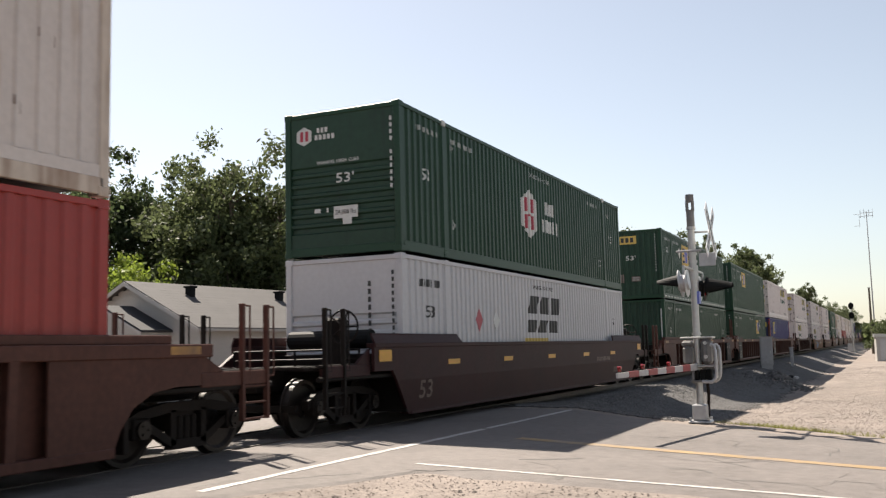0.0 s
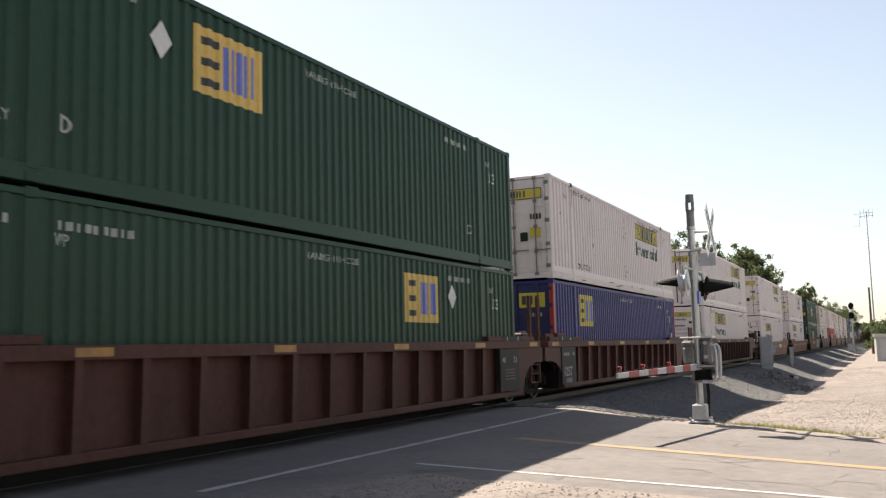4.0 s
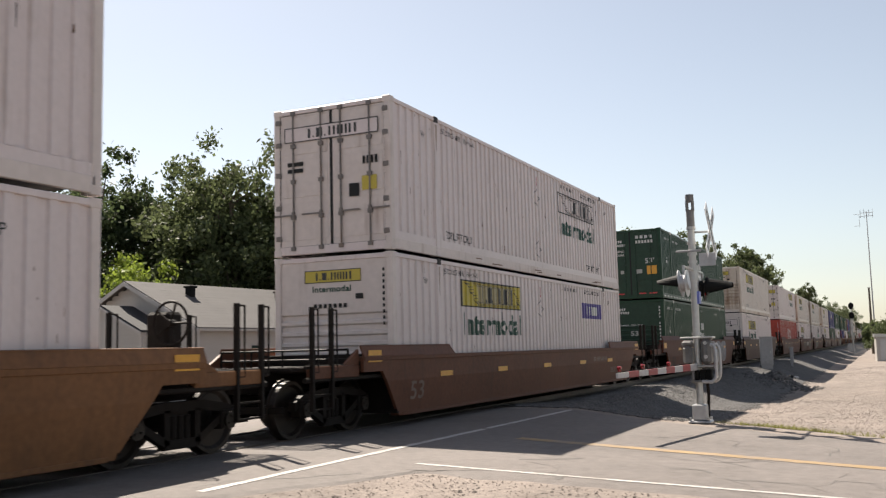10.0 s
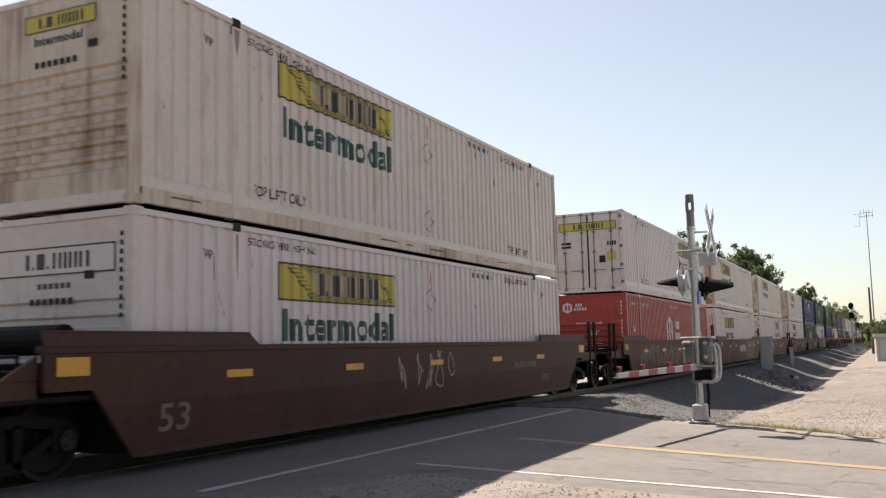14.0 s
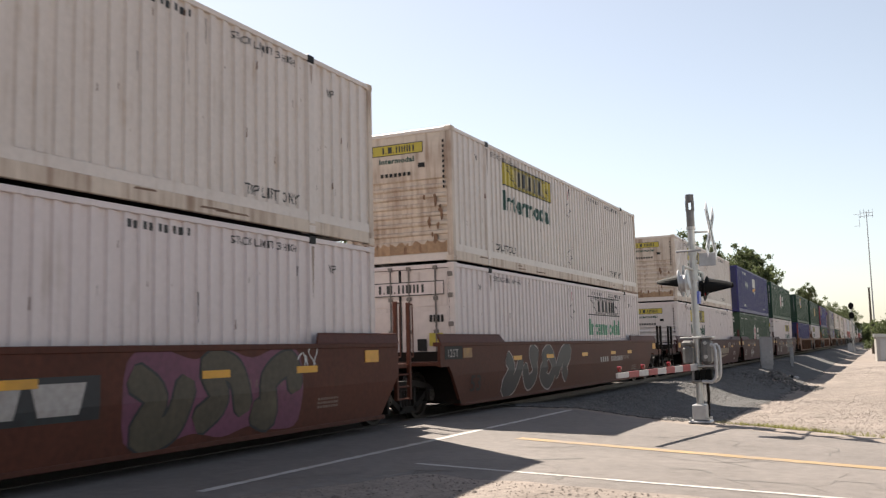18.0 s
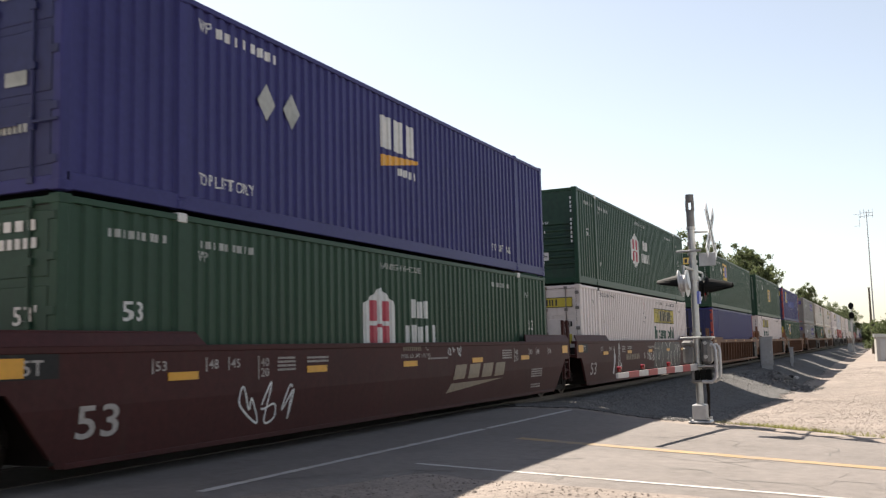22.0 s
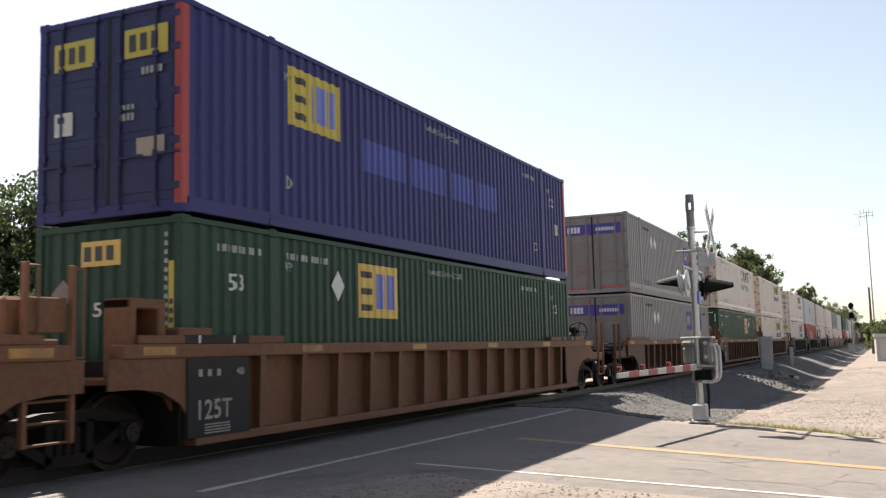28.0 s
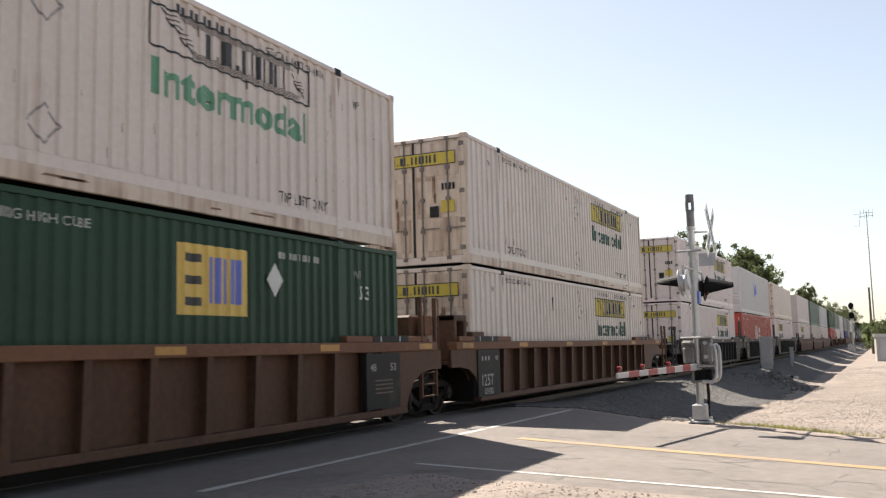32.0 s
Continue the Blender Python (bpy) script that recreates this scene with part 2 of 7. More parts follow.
LEAF_LIME = leaf_mat("leaf_lime", (0.21, 0.27, 0.045))
GRASSY = leaf_mat("dry_grass", (0.20, 0.20, 0.06))


# ---- mesh tools ----
CACHE = {}


def mesh_of(key, make):
    """One mesh a key, its one slot filled on the object."""
    if key not in CACHE:
        bm = bmesh.new()
        make(bm)
        me = bpy.data.meshes.new(str(key[0] if isinstance(key, tuple) else key))
        bm.to_mesh(me)
        bm.free()
        me.materials.append(None)
        CACHE[key] = me
    return CACHE[key]


TINY_MARKS = {"lift_note", "number_mark", "data_block", "column_letters", "ribbon_rule", "rust_spot", "grime_drip", "rail_rub", "car_number", "stencil", "end_plate", "end_lettering", "door_stencil", "lettering", "end_notice_lettering", "end_stencil", "logo_lettering_small"}


def put(name, me, material, parent=None, label="", at=None):
    ob = new(name, me)
    ob.material_slots[0].link = "OBJECT"
    ob.material_slots[0].material = material
    if parent:
        ob.parent = parent
    if at is not None:
        ob.matrix_basis = at
    if label:
        tagged(ob, label)
    if name in TINY_MARKS:
        tagged(ob, kind="stuff")
    return ob


BENT = set()


def part(name, bm, material, parent=None, label="", at=None):
    top = parent.parent or parent if parent else None
    if top and top.name in BENT and all(abs(v.co.x - CAR_HALF) < 0.02 for v in bm.verts):
        fold(bm)
    me = bpy.data.meshes.new(name)
    bm.to_mesh(me)
    bm.free()
    me.materials.append(None)
    return put(name, me, material, parent, label, at)


def cached(name, key, make, material, parent=None, label="", at=None):
    return put(name, mesh_of((name,) + key, make), material, parent, label, at)


def box(bm, x0, x1, y0, y1, z0, z1, bevel=0.0):
    v = [bm.verts.new((x, y, z)) for x in (x0, x1) for y in (y0, y1) for z in (z0, z1)]
    fs = [bm.faces.new([v[i] for i in q]) for q in ((0, 1, 3, 2), (4, 6, 7, 5), (0, 4, 5, 1), (2, 3, 7, 6), (0, 2, 6, 4), (1, 5, 7, 3))]
    if bevel:
        es = list({e for f in fs for e in f.edges})
        bmesh.ops.bevel(bm, geom=es, offset=bevel, segments=1, affect="EDGES")
    return bm


def boxes(*rows, bevel=0.0):
    bm = bmesh.new()
    for r in rows:
        box(bm, *r, bevel=bevel)
    return bm


def rod(bm, p, q, r, seg=8, r2=None):
    p, q = Vector(p), Vector(q)
    d = q - p
    turn = d.to_track_quat("Z", "Y").to_matrix().to_4x4()
    m = Matrix.Translation((p + q) / 2) @ turn
    bmesh.ops.create_cone(bm, cap_ends=True, segments=seg, radius1=r, radius2=r if r2 is None else r2, depth=d.length, matrix=m)
    return bm


def pipe(bm, pts, r, seg=6):
    for a, b in zip(pts, pts[1:]):
        rod(bm, a, b, r, seg)
    return bm


def slab(bm, outline, axis, a, b):
    """A prism: a 2D outline pulled along an axis from a to b."""
    def at(p, w):
        return {"x": (w, p[0], p[1]), "y": (p[0], w, p[1]), "z": (p[0], p[1], w)}[axis]
    lo = [bm.verts.new(at(p, a)) for p in outline]
    hi = [bm.verts.new(at(p, b)) for p in outline]
    fs = [bm.faces.new(lo), bm.faces.new(hi[::-1])]
    n = len(outline)
    for i in range(n):
        fs.append(bm.faces.new((lo[i], hi[i], hi[(i + 1) % n], lo[(i + 1) % n])))
    bmesh.ops.recalc_face_normals(bm, faces=fs)
    return bm


def ring(n, r, cx=0.0, cy=0.0, turn=0.0):
    return [(cx + r * math.cos(turn + 2 * math.pi * i / n), cy + r * math.sin(turn + 2 * math.pi * i / n)) for i in range(n)]


def lettering(words, height, width=None):
    """Flat letters in the (u, v) plane from the built-in font, starting at 0, 0; width squeezes them."""
    heavy = words == "Intermodal"
    key = ("letters", words)
    if key not in CACHE:
        cu = bpy.data.curves.new("letters", "FONT")
        cu.body = words
        cu.resolution_u = 3
        cu.offset = 0.034 if heavy else 0.012
        cu.space_character = 1.08 if heavy else 1.04
        ob = bpy.data.objects.new("letters", cu)
        me = bpy.data.meshes.new_from_object(ob)
        bpy.data.objects.remove(ob)
        vs = np.array([v.co[:2] for v in me.vertices])
        fs = [list(f.vertices) for f in me.polygons]
        CACHE[key] = (vs - vs.min(0), fs)
    vs, fs = CACHE[key]
    k = vs.max(0)
    return vs / k * np.array([width or height * k[0] / k[1], height]), fs


def shape_letters(words, height, width, u, v):
    vs, fs = lettering(words, height, width)
    return [[(u + vs[i][0], v + vs[i][1]) for i in f] for f in fs]


def bars(u0, u1, v0, v1, n, gap=0.35, uneven=0.0, seed=1):
    """A row of plain upright bars: writing that is not spelt out."""
    rnd = random.Random(seed)
    step = (u1 - u0) / n
    out = []
    for i in range(n):
        a = u0 + i * step
        b = a + step * (1 - gap)
        h = v0 + (v1 - v0) * (1 - uneven * rnd.random())
        out.append([(a, v0), (b, v0), (b, h), (a, h)])
    return out


def brand_blocks(u, v, w, h):
    """Plain blocks and bars in the place of a name, with its rhythm of strokes and stops."""
    spans = ((0.06, 0.11, 1), (0.155, 0.18, 0.2), (0.22, 0.335, 1), (0.37, 0.395, 0.2), (0.45, 0.49, 1), (0.535, 0.575, 1), (0.61, 0.65, 1), (0.68, 0.72, 1), (0.755, 0.795, 1), (0.825, 0.865, 1), (0.92, 0.965, 1))
    return [rect(u + a * w, u + b * w, v, v + h * k) for a, b, k in spans]


def scroll_lines(u, v):
    """Fine rules above and below the name and the stepped ends of a ribbon."""
    out = [rect(u + 0.55 + 0.05 * k, u + 3.08 + 0.03 * k, v + 0.535 - 0.022 * k, v + 0.543 - 0.022 * k) for k in range(4)]
    out += [rect(u + 0.92 - 0.03 * k, u + 3.3 + 0.03 * k, v + 0.045 + 0.022 * k, v + 0.053 + 0.022 * k) for k in range(4)]
    out += [[(u + 0.2, v + 0.53), (u + 0.24, v + 0.53), (u + 0.9, v + 0.05), (u + 0.86, v + 0.05)], [(u + 3.1, v + 0.42), (u + 3.13, v + 0.42), (u + 3.5, v + 0.07), (u + 3.46, v + 0.07)]]
    out += [rect(u + 0.26 + 0.09 * k, u + 0.52 + 0.07 * k, v + 0.49 - 0.06 * k, v + 0.505 - 0.06 * k) for k in range(7)]
    out += [rect(u + 3.18 + 0.05 * k, u + 3.38 + 0.03 * k, v + 0.33 - 0.05 * k, v + 0.345 - 0.05 * k) for k in range(5)]
    return out


def rect(u0, u1, v0, v1):
    return [(u0, v0), (u1, v0), (u1, v1), (u0, v1)]


def border(u0, u1, v0, v1, w):
    return [rect(u0, u1, v0, v0 + w), rect(u0, u1, v1 - w, v1), rect(u0, u0 + w, v0 + w, v1 - w), rect(u1 - w, u1, v0 + w, v1 - w)]


TRAIN, WHEELS = [], []

# ---- containers ----
LONG, WIDE, TALL = 16.154, 2.591, 2.896
POST_A = (LONG - 12.192) / 2
POST_B = POST_A + 12.192
SKIN = WIDE / 2 - 0.012
WAVES = {"even": (0.2286, 0.082, 0.028, 0.035), "flat": (0.2600, 0.100, 0.019, 0.036)}


def wave_breaks(style):
    """The points along a side at which the corrugation bends, and how deep it lies there."""
    pitch, crest, slope, deep = WAVES[style]
    rows = []
    for a, b in ((0.14, POST_A - 0.09), (POST_A + 0.09, POST_B - 0.09), (POST_B + 0.09, LONG - 0.14)):
        n = max(1, int((b - a) / pitch))
        step = (b - a) / n
        k = step / pitch
        rows.append((a, 0.0))
        for i in range(n):
            y = a + i * step
            rows += [(y + crest * k, 0.0), (y + (crest + slope) * k, deep), (y + step - slope * k, deep), (y + step, 0.0)]
    return rows


BREAKS = {s: wave_breaks(s) for s in WAVES}


def depth_at(style, y):
    rows = BREAKS[style]
    return float(np.interp(y, [r[0] for r in rows], [r[1] for r in rows]))


def side_wall(bm, style, sign):
    lo, hi = (0.20 if style == "even" else 0.36), TALL - 0.09
    if style == "flat":
        box(bm, min(sign * (SKIN - 0.03), sign * SKIN), max(sign * (SKIN - 0.03), sign * SKIN), 0.14, LONG - 0.14, 0.20, 0.365)
    cols = []
    for y, d in BREAKS[style]:
        x = sign * (SKIN - d)
        cols.append((bm.verts.new((x, y, lo)), bm.verts.new((x, y, hi))))
    for (a, b), (c, d) in zip(cols, cols[1:]):
        bm.faces.new((a, c, d, b) if sign > 0 else (a, b, d, c))
    back = sign * (SKIN - 0.075)
    p = [bm.verts.new((back, y, z)) for y, z in ((0.14, lo), (LONG - 0.14, lo), (LONG - 0.14, hi), (0.14, hi))]
    bm.faces.new(p if sign < 0 else p[::-1])


def on_side(polys, style, lift=0.004):
    """Paint on the corrugated side: flat polygons in (along, up), cut at every bend and laid on the steel."""
    bm = bmesh.new()
    for poly in polys:
        try:
            bm.faces.new([bm.verts.new((0, u, v)) for u, v in poly])
        except ValueError:
            pass
    us = [u for poly in polys for u, v in poly]
    lo, hi = min(us), max(us)
    for y, d in BREAKS[style]:
        if lo < y < hi:
            bmesh.ops.bisect_plane(bm, geom=bm.verts[:] + bm.edges[:] + bm.faces[:], plane_co=(0, y, 0), plane_no=(0, 1, 0), dist=1e-5)
    for v in bm.verts:
        v.co.x = SKIN - depth_at(style, v.co.y) + lift
    bm.normal_update()
    for f in bm.faces:
        if f.normal.x < 0:
            f.normal_flip()
    return bm


def on_end(polys, y=-0.004):
    """Paint on the end that leads: polygons in (across, up)."""
    bm = bmesh.new()
    for poly in polys:
        try:
            bm.faces.new([bm.verts.new((u, y, v)) for u, v in poly])
        except ValueError:
            pass
    bm.normal_update()
    for f in bm.faces:
        if f.normal.y > 0:
            f.normal_flip()
    return bm


def end_ribbed(bm):
    """Front end: plain upper sheet, pressed ribs that lie across below."""
    x = WIDE / 2 - 0.11
    rows = [(0.18, 0.03), (0.45, 0.03)]
    z = 0.45
    while z < 1.75:
        rows += [(z + 0.03, 0.075), (z + 0.115, 0.075), (z + 0.145, 0.03), (z + 0.20, 0.03)]
        z += 0.20
    rows += [(2.80, 0.03)]
    cols = [(bm.verts.new((-x, y, zz)), bm.verts.new((x, y, zz))) for zz, y in rows]
    for (a, b), (c, d) in zip(cols, cols[1:]):
        bm.faces.new((a, b, d, c))


def end_upright(bm):
    x = WIDE / 2 - 0.11
    n = 10
    cols = []
    for i in range(n):
        a = -x + 2 * x * i / n
        s = 2 * x / n
        for f, y in ((0, 0.03), (0.45, 0.03), (0.58, 0.065), (0.87, 0.065)):
            cols.append((a + f * s, y))
    cols.append((x, 0.03))
    vs = [(bm.verts.new((a, y, 0.18)), bm.verts.new((a, y, 2.8))) for a, y in cols]
    for (a, b), (c, d) in zip(vs, vs[1:]):
        bm.faces.new((a, c, d, b))


def door_leaf(bm, sign):
    """One leaf with its pressed panels."""
    x0, x1 = (0.012, WIDE / 2 - 0.12)
    if sign < 0:
        x0, x1 = -x1, -x0
    box(bm, x0, x1, 0.03, 0.07, 0.17, 2.79, bevel=0.008)


def door_panel(bm):
    box(bm, -0.52, 0.52, 0.024, 0.034, 0, 0.74, bevel=0.008)


def door_gasket(bm, sign):
    """The dark rubber seal round a leaf."""
    for x0, x1, z0, z1 in ((0.0, 0.03, 0.16, 2.8), (WIDE / 2 - 0.14, WIDE / 2 - 0.115, 0.16, 2.8), (0.03, WIDE / 2 - 0.14, 0.155, 0.185), (0.03, WIDE / 2 - 0.14, 2.775, 2.8)):
        box(bm, min(sign * x0, sign * x1), max(sign * x0, sign * x1), 0.024, 0.05, z0, z1)


def locking_rod(bm, sign):
    rod(bm, (0, 0.0, 0.10), (0, 0.0, 2.84), 0.018)
    for z in (0.14, 0.75, 1.45, 2.15, 2.80):
        box(bm, -0.05, 0.05, -0.02, 0.04, z - 0.04, z + 0.04)
    box(bm, min(0, 0.42 * sign), max(0, 0.42 * sign), -0.03, -0.008, 0.78, 0.81)
    box(bm, -0.03, 0.03, -0.035, 0.02, 0.74, 0.86, bevel=0.01)


def hinge(bm):
    box(bm, -0.06, 0.06, -0.012, 0.03, -0.05, 0.05, bevel=0.008)


HEX = [(0.0, 0.64), (0.58, 0.34), (0.58, -0.34), (0.0, -0.64), (-0.58, -0.34), (-0.58, 0.34)]


def container(kind, end, paint, style="even", logo=0.0, logo_v=0.0, label="", marks=True, accent=None, dashes=False, rusty=True):
    """A 53-foot box: kind sets its markings, end the leading end, logo shifts the large panel along the side."""
    root = new("shipping_container")
    body = CPAINT[paint]
    worn = RUSTY.get(paint, body) if marks else body
    tagged(root, label, "shipping container", "containers on the train")
    put("side_wall", mesh_of(("side_near", style), lambda bm: side_wall(bm, style, 1)), body, root)
    put("side_wall", mesh_of(("side_far", style), lambda bm: side_wall(bm, style, -1)), body, root)
    x = WIDE / 2
    for s in (1, -1):
        cached("bottom_rail", (s,), lambda bm: box(bm, s * x - (0.07 if s > 0 else 0), s * x + (0 if s > 0 else 0.07), 0.1, LONG - 0.1, 0.02, 0.22, bevel=0.008), worn, root)
        cached("top_rail", (s,), lambda bm: box(bm, s * x - (0.06 if s > 0 else 0.004), s * x + (0.004 if s > 0 else 0.06), 0.1, LONG - 0.1, TALL - 0.10, TALL - 0.02, bevel=0.008), body, root)
        for i, y in enumerate((0.0, LONG - 0.15)):
            post = accent if (accent and s > 0) else worn
            cached("corner_post", (s, i), lambda bm: box(bm, s * x - 0.13 if s > 0 else -x, x if s > 0 else -x + 0.13, y, y + 0.15, 0.1, TALL - 0.1, bevel=0.012), post, root)
        for i, y in enumerate((POST_A, POST_B)):
            cached("lift_post", (s, i), lambda bm: box(bm, s * x - 0.07 if s > 0 else -x - 0.008, x + 0.008 if s > 0 else -x + 0.07, y - 0.085, y + 0.085, 0.16, TALL - 0.12, bevel=0.012), body, root)
    fit = CHALK if kind in "HR" else BLACKPAINT if paint in ("white", "cream") else body

    def casting(bm):
        box(bm, -0.085, 0.085, -0.09, 0.09, 0, 0.12, bevel=0.01)
        box(bm, 0.084, 0.088, -0.03, 0.03, 0.03, 0.09)
        box(bm, -0.088, -0.084, -0.03, 0.03, 0.03, 0.09)
    knob = mesh_of(("casting",), casting)
    for sx in (1, -1):
        for y in (0.085, LONG - 0.085) if marks or sx > 0 else (0.085,):
            for z in (TALL - 0.12, 0.0):
                put("corner_casting", knob, worn, root, at=pose(sx * (x - 0.078), y, z))
        for y in (POST_A, POST_B) if marks or sx > 0 else ():
            put("lift_casting", knob, fit, root, at=pose(sx * (x - 0.072), y, TALL - 0.118))
            put("lift_casting", knob, body, root, at=pose(sx * (x - 0.072), y, 0.02))

    def roof(bm):
        n = 60
        cols = []
        for i in range(n):
            a = 0.12 + (LONG - 0.24) * i / n
            s = (LONG - 0.24) / n
            for f, z in ((0, TALL - 0.03), (0.4, TALL - 0.03), (0.5, TALL - 0.05), (0.9, TALL - 0.05)):
                cols.append((a + f * s, z))
        cols.append((LONG - 0.12, TALL - 0.03))
        vs = [(bm.verts.new((-x + 0.03, y, z)), bm.verts.new((x - 0.03, y, z))) for y, z in cols]
        for (a, b), (c, d) in zip(vs, vs[1:]):
            bm.faces.new((a, b, d, c))
    cached("roof", (), roof, body, root)
    cached("floor", (), lambda bm: box(bm, -x + 0.08, x - 0.08, 0.05, LONG - 0.05, 0.12, 0.18), DARKSTEEL, root)
    # leading end
    cached("end_sill", (), lambda bm: box(bm, -x + 0.12, x - 0.12, 0.005, 0.09, 0.02, 0.18, bevel=0.01), body, root)
    cached("end_header", (), lambda bm: box(bm, -x + 0.12, x - 0.12, 0.005, 0.09, TALL - 0.11, TALL - 0.02, bevel=0.01), body, root)
    face = RUSTY.get(paint, GRIMY_SHADED.get(paint, body)) if marks else body
    if end == "doors":
        for s in (1, -1):
            d = cached("door", (s,), lambda bm: door_leaf(bm, s), face, root)
            for z in (0.30, 1.14, 1.98):
                cached("door_panel", (), door_panel, face, d, at=pose(s * 0.6, 0, z))
            cached("door_gasket", (s,), lambda bm: door_gasket(bm, s), BLACKPAINT, d)
            for xx in (0.22, 0.85):
                cached("locking_rod", (s,), lambda bm: locking_rod(bm, s), RODGREY if paint in ("white", "cream") else face, d, at=pose(s * xx, 0, 0))
            for z in (0.35, 0.95, 1.6, 2.2, 2.65):
                cached("hinge", (), hinge, RODGREY if paint in ("white", "cream", "grey") else face, d, at=pose(s * (WIDE / 2 - 0.10), 0, z))
        if marks and kind in "FH":
            for a in (-1.05, -0.6, 0.3, 0.75):
                cached("rear_reflector", (), lambda bm: box(bm, 0, 0.3, 0.010, 0.03, 0.20, 0.25), REFLRED, root, at=pose(a, 0, 0))
    elif end == "upright":
        cached("front_wall", ("u",), end_upright, face, root)
    else:
        cached("front_wall", ("r",), end_ribbed, face, root)
    cached("rear_wall", (), lambda bm: box(bm, -x + 0.12, x - 0.12, LONG - 0.08, LONG - 0.03, 0.17, TALL - 0.1), body, root)
    if marks and rusty and paint == "cream":
        rust_runs(root, end, 7 + len(TRAIN))
    if marks:
        markings(root, kind, end, style, logo, logo_v)
        if style == "flat":
            scuffs(root, style, 100 + len(TRAIN) % 11)
        if dashes:
            for i in range(26):
                cached("reflective_tape", (), lambda bm: box(bm, x + 0.001, x + 0.004, 0, 0.3, 0.08, 0.14), CHALK, root, at=pose(0, 0.25 + 0.61 * i, 0))
    return root


def rust_runs(root, end, seed):
    """Rust that has run down the leading end: ragged blots near its foot and rims, or beside the door rods."""
    rnd = random.Random(seed)
    y = 0.003 if end == "doors" else 0.021
    if end != "doors":
        for k in range(5):
            a = -1.14 + 0.456 * k
            top = [(a + 0.456 * (1 - j / 6), rnd.uniform(0.36, 0.47)) for j in range(7)]
            part("rust_run", on_end([[(a, 0.19), (a + 0.456, 0.19)] + top], y + 0.0003), RUSTWASH, root)
    for k in range(7 if end == "doors" else 16):
        if end == "doors":
            u, v, w, h = rnd.choice((0.5, 0.62, 0.7, -0.85, -0.4, 0.1)) + rnd.uniform(-0.06, 0.06), rnd.uniform(0.9, 2.15), rnd.uniform(0.012, 0.04), rnd.uniform(0.25, 0.9)
        else:
            side = rnd.random()
            u = rnd.uniform(-1.12, -0.7) if side < 0.3 else rnd.uniform(0.6, 1.08) if side < 0.75 else rnd.uniform(-0.7, 0.6)
            v, w, h = rnd.uniform(0.4, 1.5) if side < 0.75 else rnd.uniform(0.26, 0.5), rnd.uniform(0.02, 0.075), rnd.uniform(0.1, 0.3)
        n = 12
        pts = []
        for i in range(n):
            a = 2 * math.pi * i / n
            r = rnd.uniform(0.6, 1.1)
            pts.append((max(-1.14, min(1.14, u + w * r * math.cos(a))), max(0.2, v + (h * 0.35 if math.sin(a) > 0 else h * 0.65) * r * math.sin(a))))
        bm = on_end([pts], y - 0.00015 * k)
        part("rust_run", bm, RUSTRUN, root)


def side_mark(root, name, key, polys, style, material, lift=0.004):
    k = (name, style) + key
    if k not in CACHE:
        bm = on_side(polys(), style, lift)
        me = bpy.data.meshes.new(name)
        bm.to_mesh(me)
        bm.free()
        me.materials.append(None)
        CACHE[k] = me
    put(name, CACHE[k], material, root)


def end_mark(root, name, key, polys, material, y=-0.004):
    k = (name, "end") + key
    if k not in CACHE:
        bm = on_end(polys(), y)
        me = bpy.data.meshes.new(name)
        bm.to_mesh(me)
        bm.free()
        me.materials.append(None)
        CACHE[k] = me
    put(name, CACHE[k], material, root)


